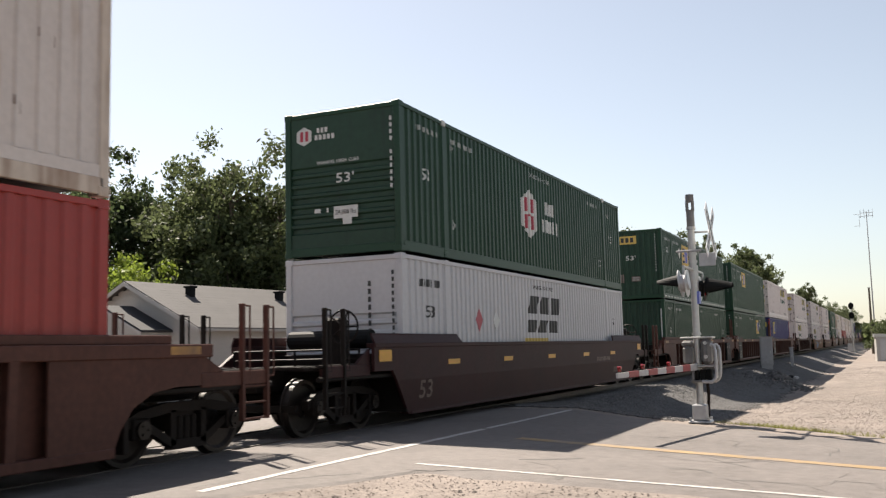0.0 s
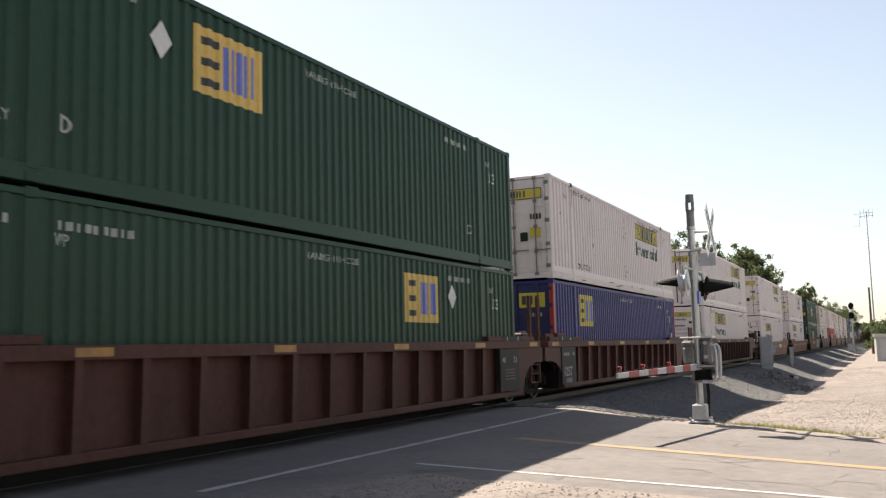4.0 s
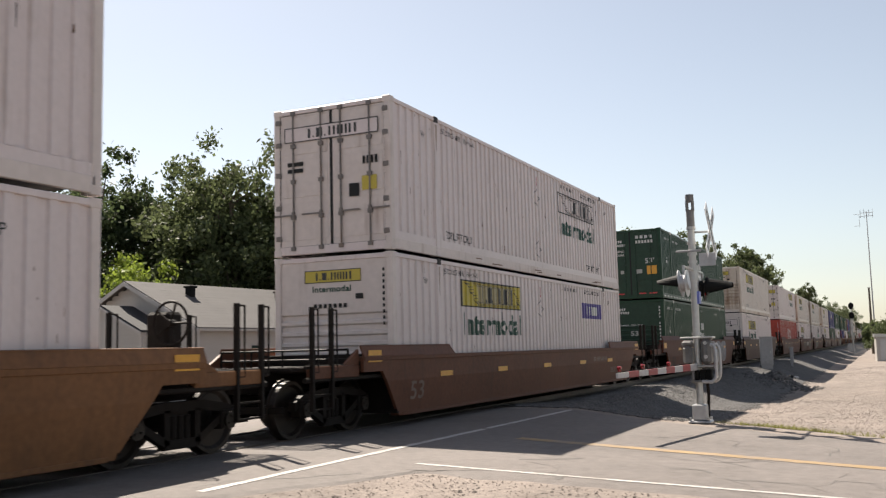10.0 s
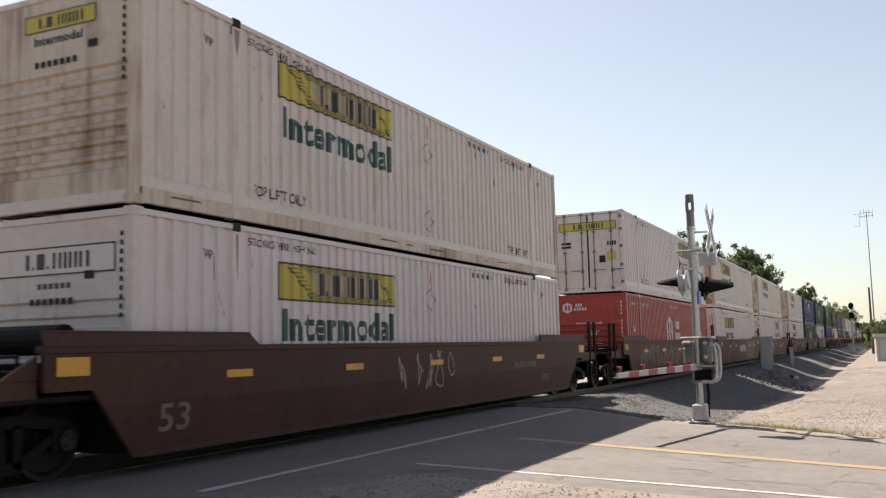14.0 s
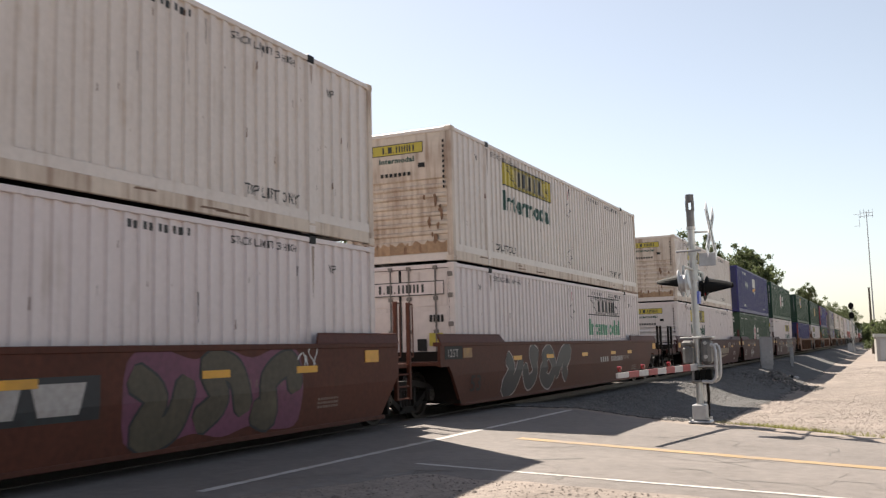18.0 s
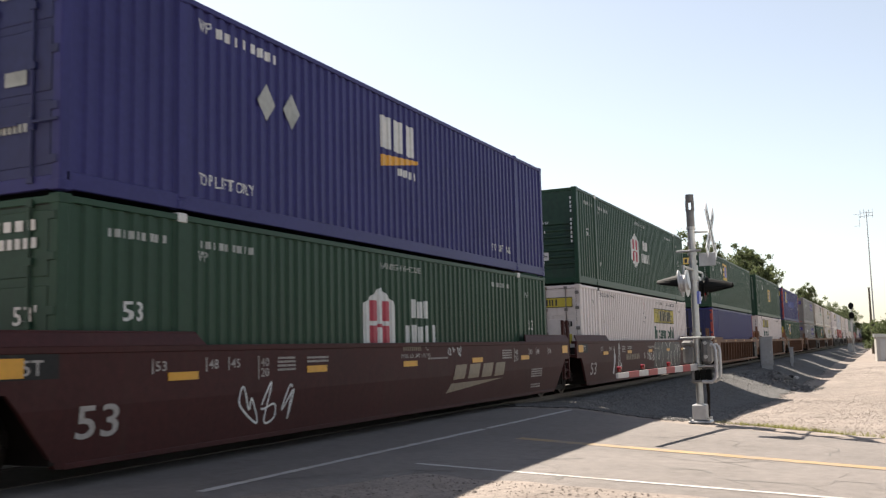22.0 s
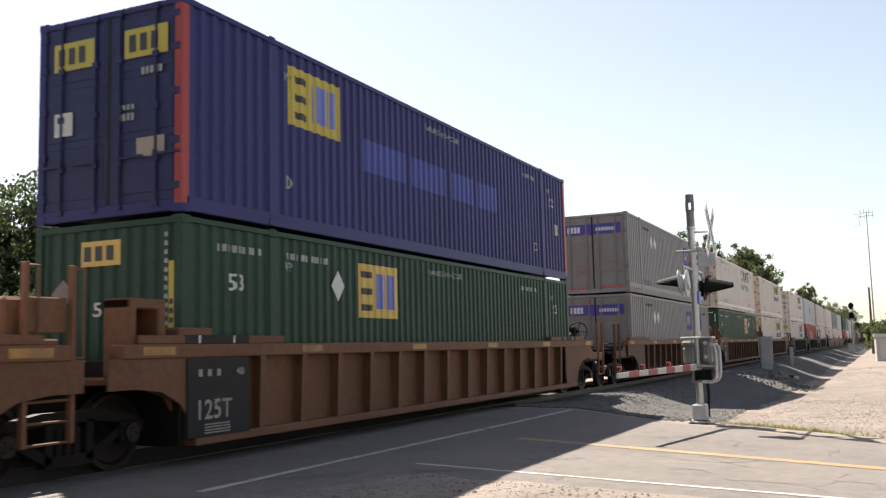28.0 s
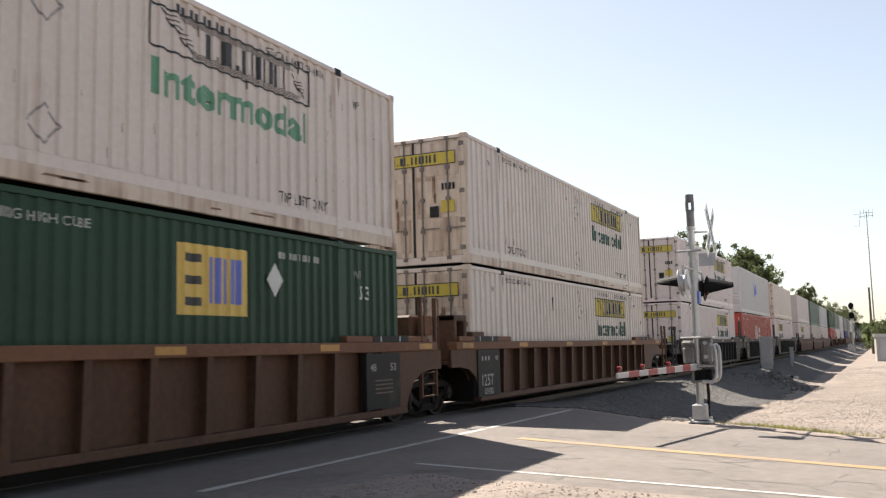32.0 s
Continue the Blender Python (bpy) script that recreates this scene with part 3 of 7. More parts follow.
def markings(root, kind, end, style, logo, logo_v):
    """Panels, letters and bars by the kind of box. u runs along the side from the leading end."""
    def side(name, key, polys, material, lift=0.004):
        side_mark(root, name, (kind,) + key, polys, style, material, lift)

    def front(name, key, polys, material, y=-0.004):
        end_mark(root, name, (kind, end) + key, polys, material, y)
    ye = 0.004 if end == "doors" else 0.022
    if kind in "JWU":
        u, dv = logo, logo_v - 1.93
        if kind != "W":
            side("logo_panel", (u, dv), lambda: [rect(u, u + 3.62, 1.93 + dv, 2.51 + dv)], YELLOW)
        side("panel_border", (u, dv), lambda: border(u, u + 3.62, 1.93 + dv, 2.51 + dv, 0.03), INK, 0.007)
        if kind != "W":
            side("name_plate", (u, dv), lambda: [[(u + 0.98, 2.02 + dv), (u + 3.05, 2.02 + dv), (u + 2.98, 2.42 + dv), (u + 0.82, 2.42 + dv)]], PANELPALE, 0.006)
        side("logo_lettering", (u, dv), lambda: brand_blocks(u + 1.0, 2.05 + dv, 2.05, 0.34), INK, 0.008)
        side("ribbon_rule", (u, dv), lambda: scroll_lines(u, 1.93 + dv), INK, 0.009)
        side("wordmark", (u, dv), lambda: shape_letters("Intermodal", 0.49, 3.46, u + 0.08, 1.32 + dv), PALEGREEN if kind == "W" and u < 9.85 else WORDGREEN)
        for k, (words, h, at, up, wide) in enumerate((("TOP LIFT ONLY", 0.16, 2.4, 0.42, 1.35), ("STACKING THREE HIGH ONLY", 0.11, 2.3, 2.61, 1.75), ("TOP LIFT ONLY", 0.16, 12.5, 0.42, 1.35), ("STACK LIMIT 3 HIGH", 0.11, 12.2, 2.61, 1.6), ("WP", 0.13, 1.3, 2.35, 0.24), ("WP", 0.13, LONG - 1.5, 2.35, 0.24))):
            side("stencil", (k,), lambda: spaced(words, h, at, up, wide), INK)
        side("number_mark", (), lambda: bars(10.2, 11.4, 2.62, 2.72, 9, 0.5), INK)
        side("red_tick", (), lambda: [rect(8.11, 8.15, 2.36, 2.62)], REDMARK)
        for v in (0.69, 2.06):
            side("placard_frame", (v,), lambda: diamond_frame(8.13, v, 0.24), CPAINT["grey"])
        if kind == "U":
            side("blue_panel", (), lambda: [rect(11.8, 13.88, 1.88, 2.34)], NAVY)
            side("panel_lettering", (), lambda: bars(12.3, 13.5, 1.98, 2.24, 5, 0.3), CHALK, 0.007)
        if end == "doors":
            front("door_logo_panel", (kind,), lambda: [rect(-1.05, 1.05, 2.22, 2.52)], YELLOW if kind == "J" else CPAINT["white"], ye)
            front("door_lettering", (), lambda: brand_blocks(-0.58, 2.28, 1.2, 0.18) + border(-1.05, 1.05, 2.22, 2.52, 0.02), INK, ye - 0.004)
            front("door_stencil", (), lambda: [rect(-0.98, -0.62, 1.75, 1.83)] + [rect(-0.98, -0.62, 1.62, 1.70)] + [rect(0.40, 0.62, 1.05, 1.3)] + bars(0.7, 1.05, 1.65, 1.8, 4), BLACKPAINT, ye)
            front("door_placard", (), lambda: [rect(0.68, 1.0, 1.15, 1.42)], YELLOW, ye)
        else:
            big = kind == "W" or end == "bigpanel"
            front("end_logo_panel", (kind,), lambda: [rect(-0.62, 0.62, 2.38, 2.62)] if not big else [rect(-1.02, 1.0, 2.12, 2.48)], YELLOW if not big else CPAINT["white"], ye)
            front("end_lettering", (kind,), lambda: (brand_blocks(-0.42, 2.43, 0.86, 0.14) + border(-0.62, 0.62, 2.38, 2.62, 0.015)) if not big else (brand_blocks(-0.58, 2.2, 1.2, 0.2) + border(-1.02, 1.0, 2.12, 2.48, 0.02)), INK, ye - 0.004)
            front("end_wordmark", (), lambda: shape_letters("Intermodal", 0.12, 0.85, -0.45, 2.2) if not big else bars(-0.3, 0.3, 1.95, 2.02, 6), INK if big else WORDGREEN, ye)
            front("end_plate", (), lambda: [rect(0.5, 0.66, 2.05, 2.15)], BLACKPAINT, ye - 0.006)
            for k in range(7):
                front("number_bar", (k,), lambda: [rect(-0.42 + 0.11 * k, -0.35 + 0.11 * k, 1.9 if not big else 1.75, 1.98 if not big else 1.83)], BLACKPAINT, ye - 0.006)
            for k in range(10):
                front("column_letter", (k,), lambda: [rect(1.075, 1.12, 2.54 - 0.11 * k, 2.60 - 0.11 * k)], BLACKPAINT, ye - 0.006)
    elif kind in "HR":
        u, v = 7.2, 1.56
        side("logo_hexagon", (u,), lambda: [[(u + a, v + b) for a, b in HEX]], CHALK)
        side("logo_figure", (u,), lambda: [rect(u + a, u + a + 0.27, v + b, v + b + 0.36) for a in (-0.36, 0.09) for b in (-0.4, 0.04)] + [rect(u - 0.09, u + 0.09, v - 0.07, v - 0.01)], REDMARK if kind == "H" else CPAINT["red"], 0.007)
        side("logo_lettering", (u,), lambda: bars(u + 1.2, u + 2.05, v + 0.12, v + 0.50, 3, 0.42, 0.3, 3) + bars(u + 0.93, u + 2.36, v - 0.36, v + 0.0, 5, 0.4, 0.3, 4), CHALK)
        common_stencils(side, 1.5, False, True, kind != "R")
        if end == "doors":
            front("end_logo", (), lambda: [[(-0.85 + a * 0.33, 2.32 + b * 0.33) for a, b in HEX]], CHALK, ye)
            front("end_lettering", (), lambda: bars(-0.58, -0.3, 2.36, 2.46, 3, 0.3) + bars(-0.6, -0.16, 2.2, 2.3, 5, 0.3), CHALK, ye)
            front("number_mark", (), lambda: bars(0.25, 1.0, 2.3, 2.42, 6) + bars(0.25, 1.0, 2.5, 2.62, 4), CHALK, ye)
            front("length_mark", (), lambda: shape_letters("53'", 0.22, 0.36, 0.62, 1.45), CHALK, ye)
            front("warning_note", (), lambda: shape_letters("WARNING", 0.1, 0.75, -0.98, 1.95) + shape_letters("HIGH CUBE", 0.1, 0.75, -0.98, 1.8), CHALK, ye)
            front("end_plate", (), lambda: [rect(-1.02, -0.78, 1.36, 1.52), rect(-0.42, -0.28, 1.06, 1.2), rect(0.2, 0.48, 1.05, 1.22)], DULLCHALK, ye)
            front("end_placard", (), lambda: [rect(0.68, 1.08, 1.0, 1.35)], AMBER, ye)
        else:
            front("end_logo", (), lambda: [[(-0.85 + a * 0.3, 2.42 + b * 0.3) for a, b in HEX]], CHALK, ye)
            front("logo_figure", (), lambda: [rect(-0.85 + a, -0.85 + a + 0.07, 2.32, 2.52) for a in (-0.09, 0.03)], REDMARK, ye - 0.003)
            front("end_lettering", (), lambda: bars(-0.55, -0.28, 2.46, 2.56, 3, 0.35) + bars(-0.6, -0.12, 2.32, 2.42, 5, 0.35), CHALK, ye)
            front("length_mark", (), lambda: shape_letters("53'", 0.2, 0.4, -0.12, 1.42), CHALK, ye)
            front("warning_note", (), lambda: spaced("WARNING HIGH CUBE", 0.07, -0.55, 1.82, 0.95), CHALK, ye)
            front("column_letters", (), lambda: [rect(1.075, 1.125, 2.52 - 0.13 * i, 2.6 - 0.13 * i) for i in range(11) if i != 4], CHALK, ye)
            front("end_plate", (), lambda: [rect(-0.62, -0.48, 0.86, 0.94), rect(-0.34, -0.3, 0.86, 0.94), rect(-0.18, 0.36, 0.72, 0.96), rect(0.02, 0.22, 0.6, 0.72)], CHALK, ye)
            front("end_plate_lettering", (), lambda: shape_letters("24,000 lbs", 0.11, 0.46, -0.14, 0.78), INK, ye - 0.004)
    elif kind in "EB":
        u, v = logo, logo_v
        d = u - 0.65 if u < 7 else (u + 2.1 if u > 9 else 3.75)
        panel = BRASS if kind == "E" else YELLOW
        side("logo_panel", (u,), lambda: [rect(u, u + 1.48, v, v + 0.93)], panel)
        if u == 2.45:
            for k, (a, b) in enumerate(((4.7, 6.3), (6.6, 8.1), (8.4, 9.6), (9.8, 11.0))):
                side("cover_patch", (k,), lambda: [rect(a, b, 1.3, 1.88)], BLUEPATCH)
        side("logo_figure", (u,), lambda: [rect(u + 0.14, u + 0.5, v + a, v + a + 0.11) for a in (0.12, 0.4, 0.69)], INK, 0.007)
        side("logo_emblem", (u,), lambda: bars(u + 0.62, u + 1.36, v + 0.16, v + 0.78, 5, 0.35), BLUEMARK, 0.007)
        plate_mark(root, "placard", [[(d - 0.2, 2.15), (d, 1.9), (d + 0.2, 2.15), (d, 2.4)]] if kind == "E" else [rect(15.2, 15.45, 1.2, 1.5)], CHALK if kind == "E" else DULLCHALK)
        common_stencils(side, 1.95, kind == "E", kind == "E")
        if end == "doors":
            low = 1.55 if kind == "E" else 2.15
            front("end_logo_panel", (), lambda: [rect(-1.0, -0.25, low, low + 0.4)], panel, ye)
            front("end_logo_figure", (), lambda: bars(-0.92, -0.35, low + 0.08, low + 0.32, 3, 0.35), INK, ye - 0.004)
            if kind == "B":
                front("end_logo_panel", (2,), lambda: [rect(0.3, 1.05, low, low + 0.4)], panel, ye)
                front("end_logo_figure", (2,), lambda: bars(0.38, 0.95, low + 0.08, low + 0.32, 3, 0.35), INK, ye - 0.004)
            else:
                front("number_mark", (1,), lambda: bars(0.3, 0.68, 2.05, 2.2, 4, 0.4), CHALK, ye)
                front("number_mark", (2,), lambda: bars(0.3, 0.92, 1.82, 1.97, 6, 0.4), CHALK, ye)
                front("door_placard", (), lambda: [[(0.68, 1.5), (0.9, 1.24), (1.12, 1.5), (0.9, 1.76)]], CHALK, ye)
            if kind == "B":
                front("end_plate", (), lambda: bars(0.6, 0.98, 1.9, 2.0, 5) + bars(0.2, 0.5, 1.3, 1.4, 4) + bars(0.2, 0.5, 1.45, 1.52, 4), DULLCHALK, ye)
            else:
                for k, (a, b, c, d) in enumerate(((-1.12, -1.07, 2.2, 2.62), (1.07, 1.12, 2.2, 2.62), (0.7, 1.0, 2.66, 2.71))):
                    front("reflective_strip", (k,), lambda: [rect(a, b, c, d)], CHALK, ye)
            front("door_notice", (1,), lambda: [rect(-0.98, -0.64, 1.22, 1.55)], CHALK, ye)
            front("door_notice", (2,), lambda: [rect(0.52, 1.0, 0.78, 1.04)], BUFF, ye)
        else:
            front("end_logo_panel", (), lambda: [rect(-0.45, 0.25, 2.3, 2.64)], panel, ye)
            front("end_logo_figure", (), lambda: bars(-0.40, 0.2, 2.37, 2.57, 3, 0.35), INK, ye - 0.004)
            front("end_stencil", (), lambda: shape_letters("53'", 0.2, 0.42, -0.22, 1.62), CHALK, ye)
            front("end_placard", (), lambda: [[(-1.0, 1.95), (-0.78, 2.15), (-0.56, 1.95), (-0.78, 1.75)]], PLACARD, ye)
            front("end_notice", (), lambda: [rect(0.0, 0.36, 0.74, 0.94)], PLACARD, ye)
            front("end_notice_lettering", (), lambda: bars(0.04, 0.33, 0.86, 0.91, 5) + bars(0.04, 0.33, 0.78, 0.83, 5), DULLCHALK, ye - 0.004)
            front("end_data_plate", (), lambda: bars(-0.72, -0.3, 0.7, 1.05, 5, 0.3), PLACARD, ye)
            if logo_v == 1.62:
                front("warning_strip", (), lambda: [rect(1.07, 1.16, 0.95, 2.3)], YELLOW, ye - 0.002)
                front("strip_marks", (), lambda: [rect(1.085, 1.145, 1.5 + 0.12 * k, 1.57 + 0.12 * k) for k in range(3)], INK, ye - 0.005)
            for k in range(14):
                front("column_letter", (k,), lambda: [rect(1.0, 1.05, 2.62 - 0.115 * k, 2.68 - 0.115 * k)], DULLCHALK, ye)
    elif kind == "F":
        u = 10.2
        side("logo_panel", (u,), lambda: [rect(u, u + 3.7, 1.67, 2.5)], NAVY)
        side("logo_lettering", (u,), lambda: bars(u + 0.25, u + 1.0, 1.9, 2.3, 3, 0.25), CHALK, 0.007)
        side("logo_lettering_red", (u,), lambda: bars(u + 1.02, u + 1.5, 1.9, 2.25, 2, 0.25), REDMARK, 0.007)
        side("logo_lettering_small", (u,), lambda: bars(u + 1.7, u + 3.4, 1.9, 2.12, 9, 0.35), CHALK, 0.007)
        plate_mark(root, "placard", [[(3.6 + a, 2.1), (3.82 + a, 1.85), (4.04 + a, 2.1), (3.82 + a, 2.35)] for a in (0, 0.62)], CHALK)
        side("stencil", (), lambda: spaced("TOP LIFT ONLY", 0.16, 2.25, 0.4, 1.2) + bars(14.5, 15.6, 2.4, 2.52, 8) + bars(2.4, 3.6, 2.5, 2.6, 9), INK)
        for k, (a, b) in enumerate(((-1.05, -0.03), (0.03, 1.05))):
            front("end_panel", (k,), lambda: [rect(a, b, 2.14, 2.52)], NAVY, ye)
        front("end_lettering", (), lambda: bars(-0.92, -0.42, 2.22, 2.44, 4, 0.25) + bars(0.15, 0.9, 2.26, 2.38, 8, 0.3), CHALK, ye - 0.004)
    elif kind == "Y":
        side("logo_lettering", (), lambda: bars(7.35, 8.8, 1.85, 2.45, 3, 0.25), CHALK)
        side("logo_swoosh", (), lambda: [[(7.35, 1.5), (8.8, 1.75), (8.8, 1.82), (7.35, 1.72)]], AMBER)
        side("logo_small", (), lambda: bars(8.0, 8.8, 1.42, 1.56, 4), CHALK)
        plate_mark(root, "placard", [[(3.6 + a, 1.85), (3.82 + a, 1.57), (4.04 + a, 1.85), (3.82 + a, 2.13)] for a in (0, 0.65)], DULLCHALK)
        side("stencil", (), lambda: spaced("TOP LIFT ONLY", 0.16, 2.32, 0.4, 1.2) + bars(2.7, 4.2, 2.5, 2.64, 8, 0.5) + spaced("TOP LIFT ONLY", 0.16, 12.6, 0.4, 1.2) + shape_letters("WP", 0.16, 0.26, 2.3, 2.5), CHALK)
        front("end_lettering", (), lambda: bars(-0.9, -0.3, 2.3, 2.55, 3, 0.3) + bars(0.3, 0.95, 2.3, 2.55, 3, 0.3) + [rect(0.4, 0.75, 1.25, 1.42), rect(-0.85, -0.6, 1.35, 1.5)] + bars(0.3, 0.8, 0.7, 0.8, 6), DULLCHALK, ye)
    elif kind == "G":
        common_stencils(side, 1.5)
        front("end_stencil", (), lambda: shape_letters("53", 0.26, 0.36, -0.1, 0.3) + [rect(1.12, 1.17, 1.1, 2.5), rect(-1.16, -1.12, 1.9, 2.5)], CHALK, ye)
    elif kind == "Z":
        side("logo_emblem", (), lambda: [[(7.0, 1.2), (8.6, 1.5), (8.2, 2.3), (7.6, 1.8), (7.1, 2.2)]], BLUEMARK)
    elif kind == "A":
        for k in range(3):
            u = 6.7 + 0.86 * k
            side("logo_block", (k,), lambda: [[(u, 1.44), (u + 0.66, 1.44), (u + 0.76, 1.76), (u + 0.1, 1.76)], [(u + 0.15, 1.92), (u + 0.81, 1.92), (u + 0.96, 2.37), (u + 0.3, 2.37)]], INK)
        plate_mark(root, "placard", [[(3.45, 1.7), (3.65, 1.45), (3.85, 1.7), (3.65, 1.95)]], REDMARK)
        plate_mark(root, "placard", [[(4.45, 1.7), (4.65, 1.45), (4.85, 1.7), (4.65, 1.95)]], CHALK)
        side("stencil", (), lambda: bars(0.8, 1.7, 2.3, 2.45, 6) + shape_letters("53", 0.24, 0.36, 1.05, 1.7) + shape_letters("53", 0.24, 0.36, LONG - 1.3, 1.7) + spaced("WARNING HIGH CUBE", 0.1, 7.2, 2.55, 1.6), INK)
        side("gold_bar", (), lambda: [rect(6.5, 8.3, 1.2, 1.3)], BRASS)
        front("end_stencil", (), lambda: [p for i in range(9) for p in bars(0.55, 0.65, 2.3 - 0.15 * i, 2.4 - 0.15 * i, 1)] + [p for i in range(11) for p in bars(1.06, 1.14, 2.5 - 0.13 * i, 2.58 - 0.13 * i, 1)], INK, ye)


def scuffs(root, style, seed):
    """Rust spots, black rubs and short run marks on a side."""
    def spots():
        rnd = random.Random(seed)
        out = []
        for _ in range(46):
            u, v = rnd.uniform(0.3, LONG - 0.4), rnd.uniform(0.3, 2.7)
            w, h = rnd.uniform(0.008, 0.02), rnd.uniform(0.03, 0.16)
            out.append([(u, v), (u + w, v + 0.01), (u + w * 0.8, v + h), (u + w * 0.2, v + h * 0.9)])
        return out
    side_mark(root, "rust_spot", (seed,), spots, style, SCUFF, 0.003)

    def drips():
        rnd = random.Random(seed + 4)
        out = []
        for _ in range(9):
            u, v, w, h = rnd.uniform(0.4, LONG - 0.5), rnd.choice((2.72, 2.4, 1.9)), rnd.uniform(0.010, 0.022), rnd.uniform(0.12, 0.42)
            out.append([(u, v), (u + w * 0.3, v - h), (u + w * 0.7, v - h * 0.96), (u + w, v)])
        return out
    side_mark(root, "grime_drip", (seed,), drips, style, DRIP, 0.0035)

    def rubs():
        rnd = random.Random(seed + 9)
        out = []
        for _ in range(7):
            u, v, w = rnd.uniform(0.5, LONG - 2), rnd.uniform(0.05, 0.18), rnd.uniform(0.2, 0.8)
            out.append([(u, v), (u + w, v + 0.01), (u + w * 0.9, v + 0.035), (u + w * 0.1, v + 0.03)])
        return out
    rnd = random.Random(seed + 21)
    for y in (POST_A, POST_B):
        for z in (TALL - 0.16,):
            w, h = rnd.uniform(0.03, 0.07), rnd.uniform(0.25, 0.9)
            bm = bmesh.new()
            flat_polys(bm, [[(y - w, z), (y + w, z), (y + w * 0.6, z - h * 0.5), (y + w * 0.2, z - h), (y - w * 0.3, z - h * 0.8), (y - w * 0.7, z - h * 0.4)]], WIDE / 2 + 0.0095)
            part("socket_stain", bm, STAIN, root)
    bm = bmesh.new()
    flat_polys(bm, rubs(), WIDE / 2 + 0.002)
    part("rail_rub", bm, SCUFF, root)


def diamond_frame(u, v, r):
    o, i = r, r - 0.035
    po = [(u - o, v), (u, v - o), (u + o, v), (u, v + o)]
    pi = [(u - i, v), (u, v - i), (u + i, v), (u, v + i)]
    return [[po[k], po[(k + 1) % 4], pi[(k + 1) % 4], pi[k]] for k in range(4)]


def spaced(words, height, u, v, wide):
    """Words in a row, each squeezed to its share of the width, with clear gaps."""
    parts = words.split()
    total = sum(len(w) for w in parts) + 0.9 * (len(parts) - 1)
    out, at = [], 0.0
    for w in parts:
        out += shape_letters(w, height, wide * (len(w) - 0.15) / total, u + wide * at / total, v)
        at += len(w) + 0.9
    return out


def plate_mark(root, name, polys, material):
    """Thin sheet-metal plates that stand on the crests of the corrugation."""
    for poly in polys:
        bm = bmesh.new()
        slab(bm, poly, "x", SKIN - 0.004, SKIN + 0.005)
        part(name, bm, material, root)


def common_stencils(side, v, lift=True, first=True, last=True):
    if first:
        side("length_mark", (), lambda: shape_letters("53", 0.24, 0.34, 1.0, v), CHALK)
    if last:
        side("length_mark", (1,), lambda: shape_letters("53", 0.24, 0.34, LONG - 1.35, v), CHALK)
    side("stencil", (), lambda: spaced("WARNING HIGH CUBE", 0.11, 7.2, 2.54, 1.62), DULLCHALK)
    for k, (u, w) in enumerate(((0.75, 1.0), (2.35, 1.2), (LONG - 3.7, 1.2)) if first else ((LONG - 3.3, 0.8),)):
        side("number_mark", (k,), lambda: bars(u, u + w, 2.48, 2.58, 9, 0.45), DULLCHALK)
    for k, u in enumerate((2.3, LONG - 1.5) if last else (2.3,)):
        side("lift_mark", (k,), lambda: shape_letters("WP", 0.14, 0.22, u, 2.3), DULLCHALK)
    for k, u in enumerate((2.35, LONG - 2.6)):
        side("corner_mark", (k,), lambda: shape_letters("D", 0.2, 0.18, u, 0.64), DULLCHALK)
    if lift:
        side("lift_note", (), lambda: spaced("TOP LIFT ONLY", 0.13, 0.55, 0.62, 1.15), DULLCHALK)


# ---- well cars ----
CAR_HALF = 1.50
WHEEL_R = 0.455


def wheelset(bm):
    for s in (1, -1):
        prof = [(0.0, 0.05), (0.10, 0.06), (0.16, 0.03), (0.36, 0.02), (0.40, 0.065), (WHEEL_R, 0.065), (WHEEL_R, -0.045), (WHEEL_R + 0.03, -0.05), (WHEEL_R + 0.03, -0.075), (0.40, -0.075), (0.36, -0.02), (0.16, -0.02), (0.0, -0.03)]
        rings = []
        for r, dx in prof:
            rings.append([bm.verts.new((s * (0.75 + dx), max(r, 0.004) * math.cos(a), max(r, 0.004) * math.sin(a))) for a in [2 * math.pi * k / 28 for k in range(28)]])
        for a, b in zip(rings, rings[1:]):
            for k in range(28):
                bm.faces.new((a[k], b[k], b[(k + 1) % 28], a[(k + 1) % 28]))
    rod(bm, (-1.08, 0, 0), (1.08, 0, 0), 0.08, 10)
    for s in (1, -1):
        rod(bm, (s * 1.0, 0, 0), (s * 1.14, 0, 0), 0.115, 12)
        for k in range(3):
            a = 2 * math.pi * k / 3
            rod(bm, (s * 1.13, 0.06 * math.cos(a), 0.06 * math.sin(a)), (s * 1.16, 0.06 * math.cos(a), 0.06 * math.sin(a)), 0.018, 6)
    bmesh.ops.recalc_face_normals(bm, faces=bm.faces[:])


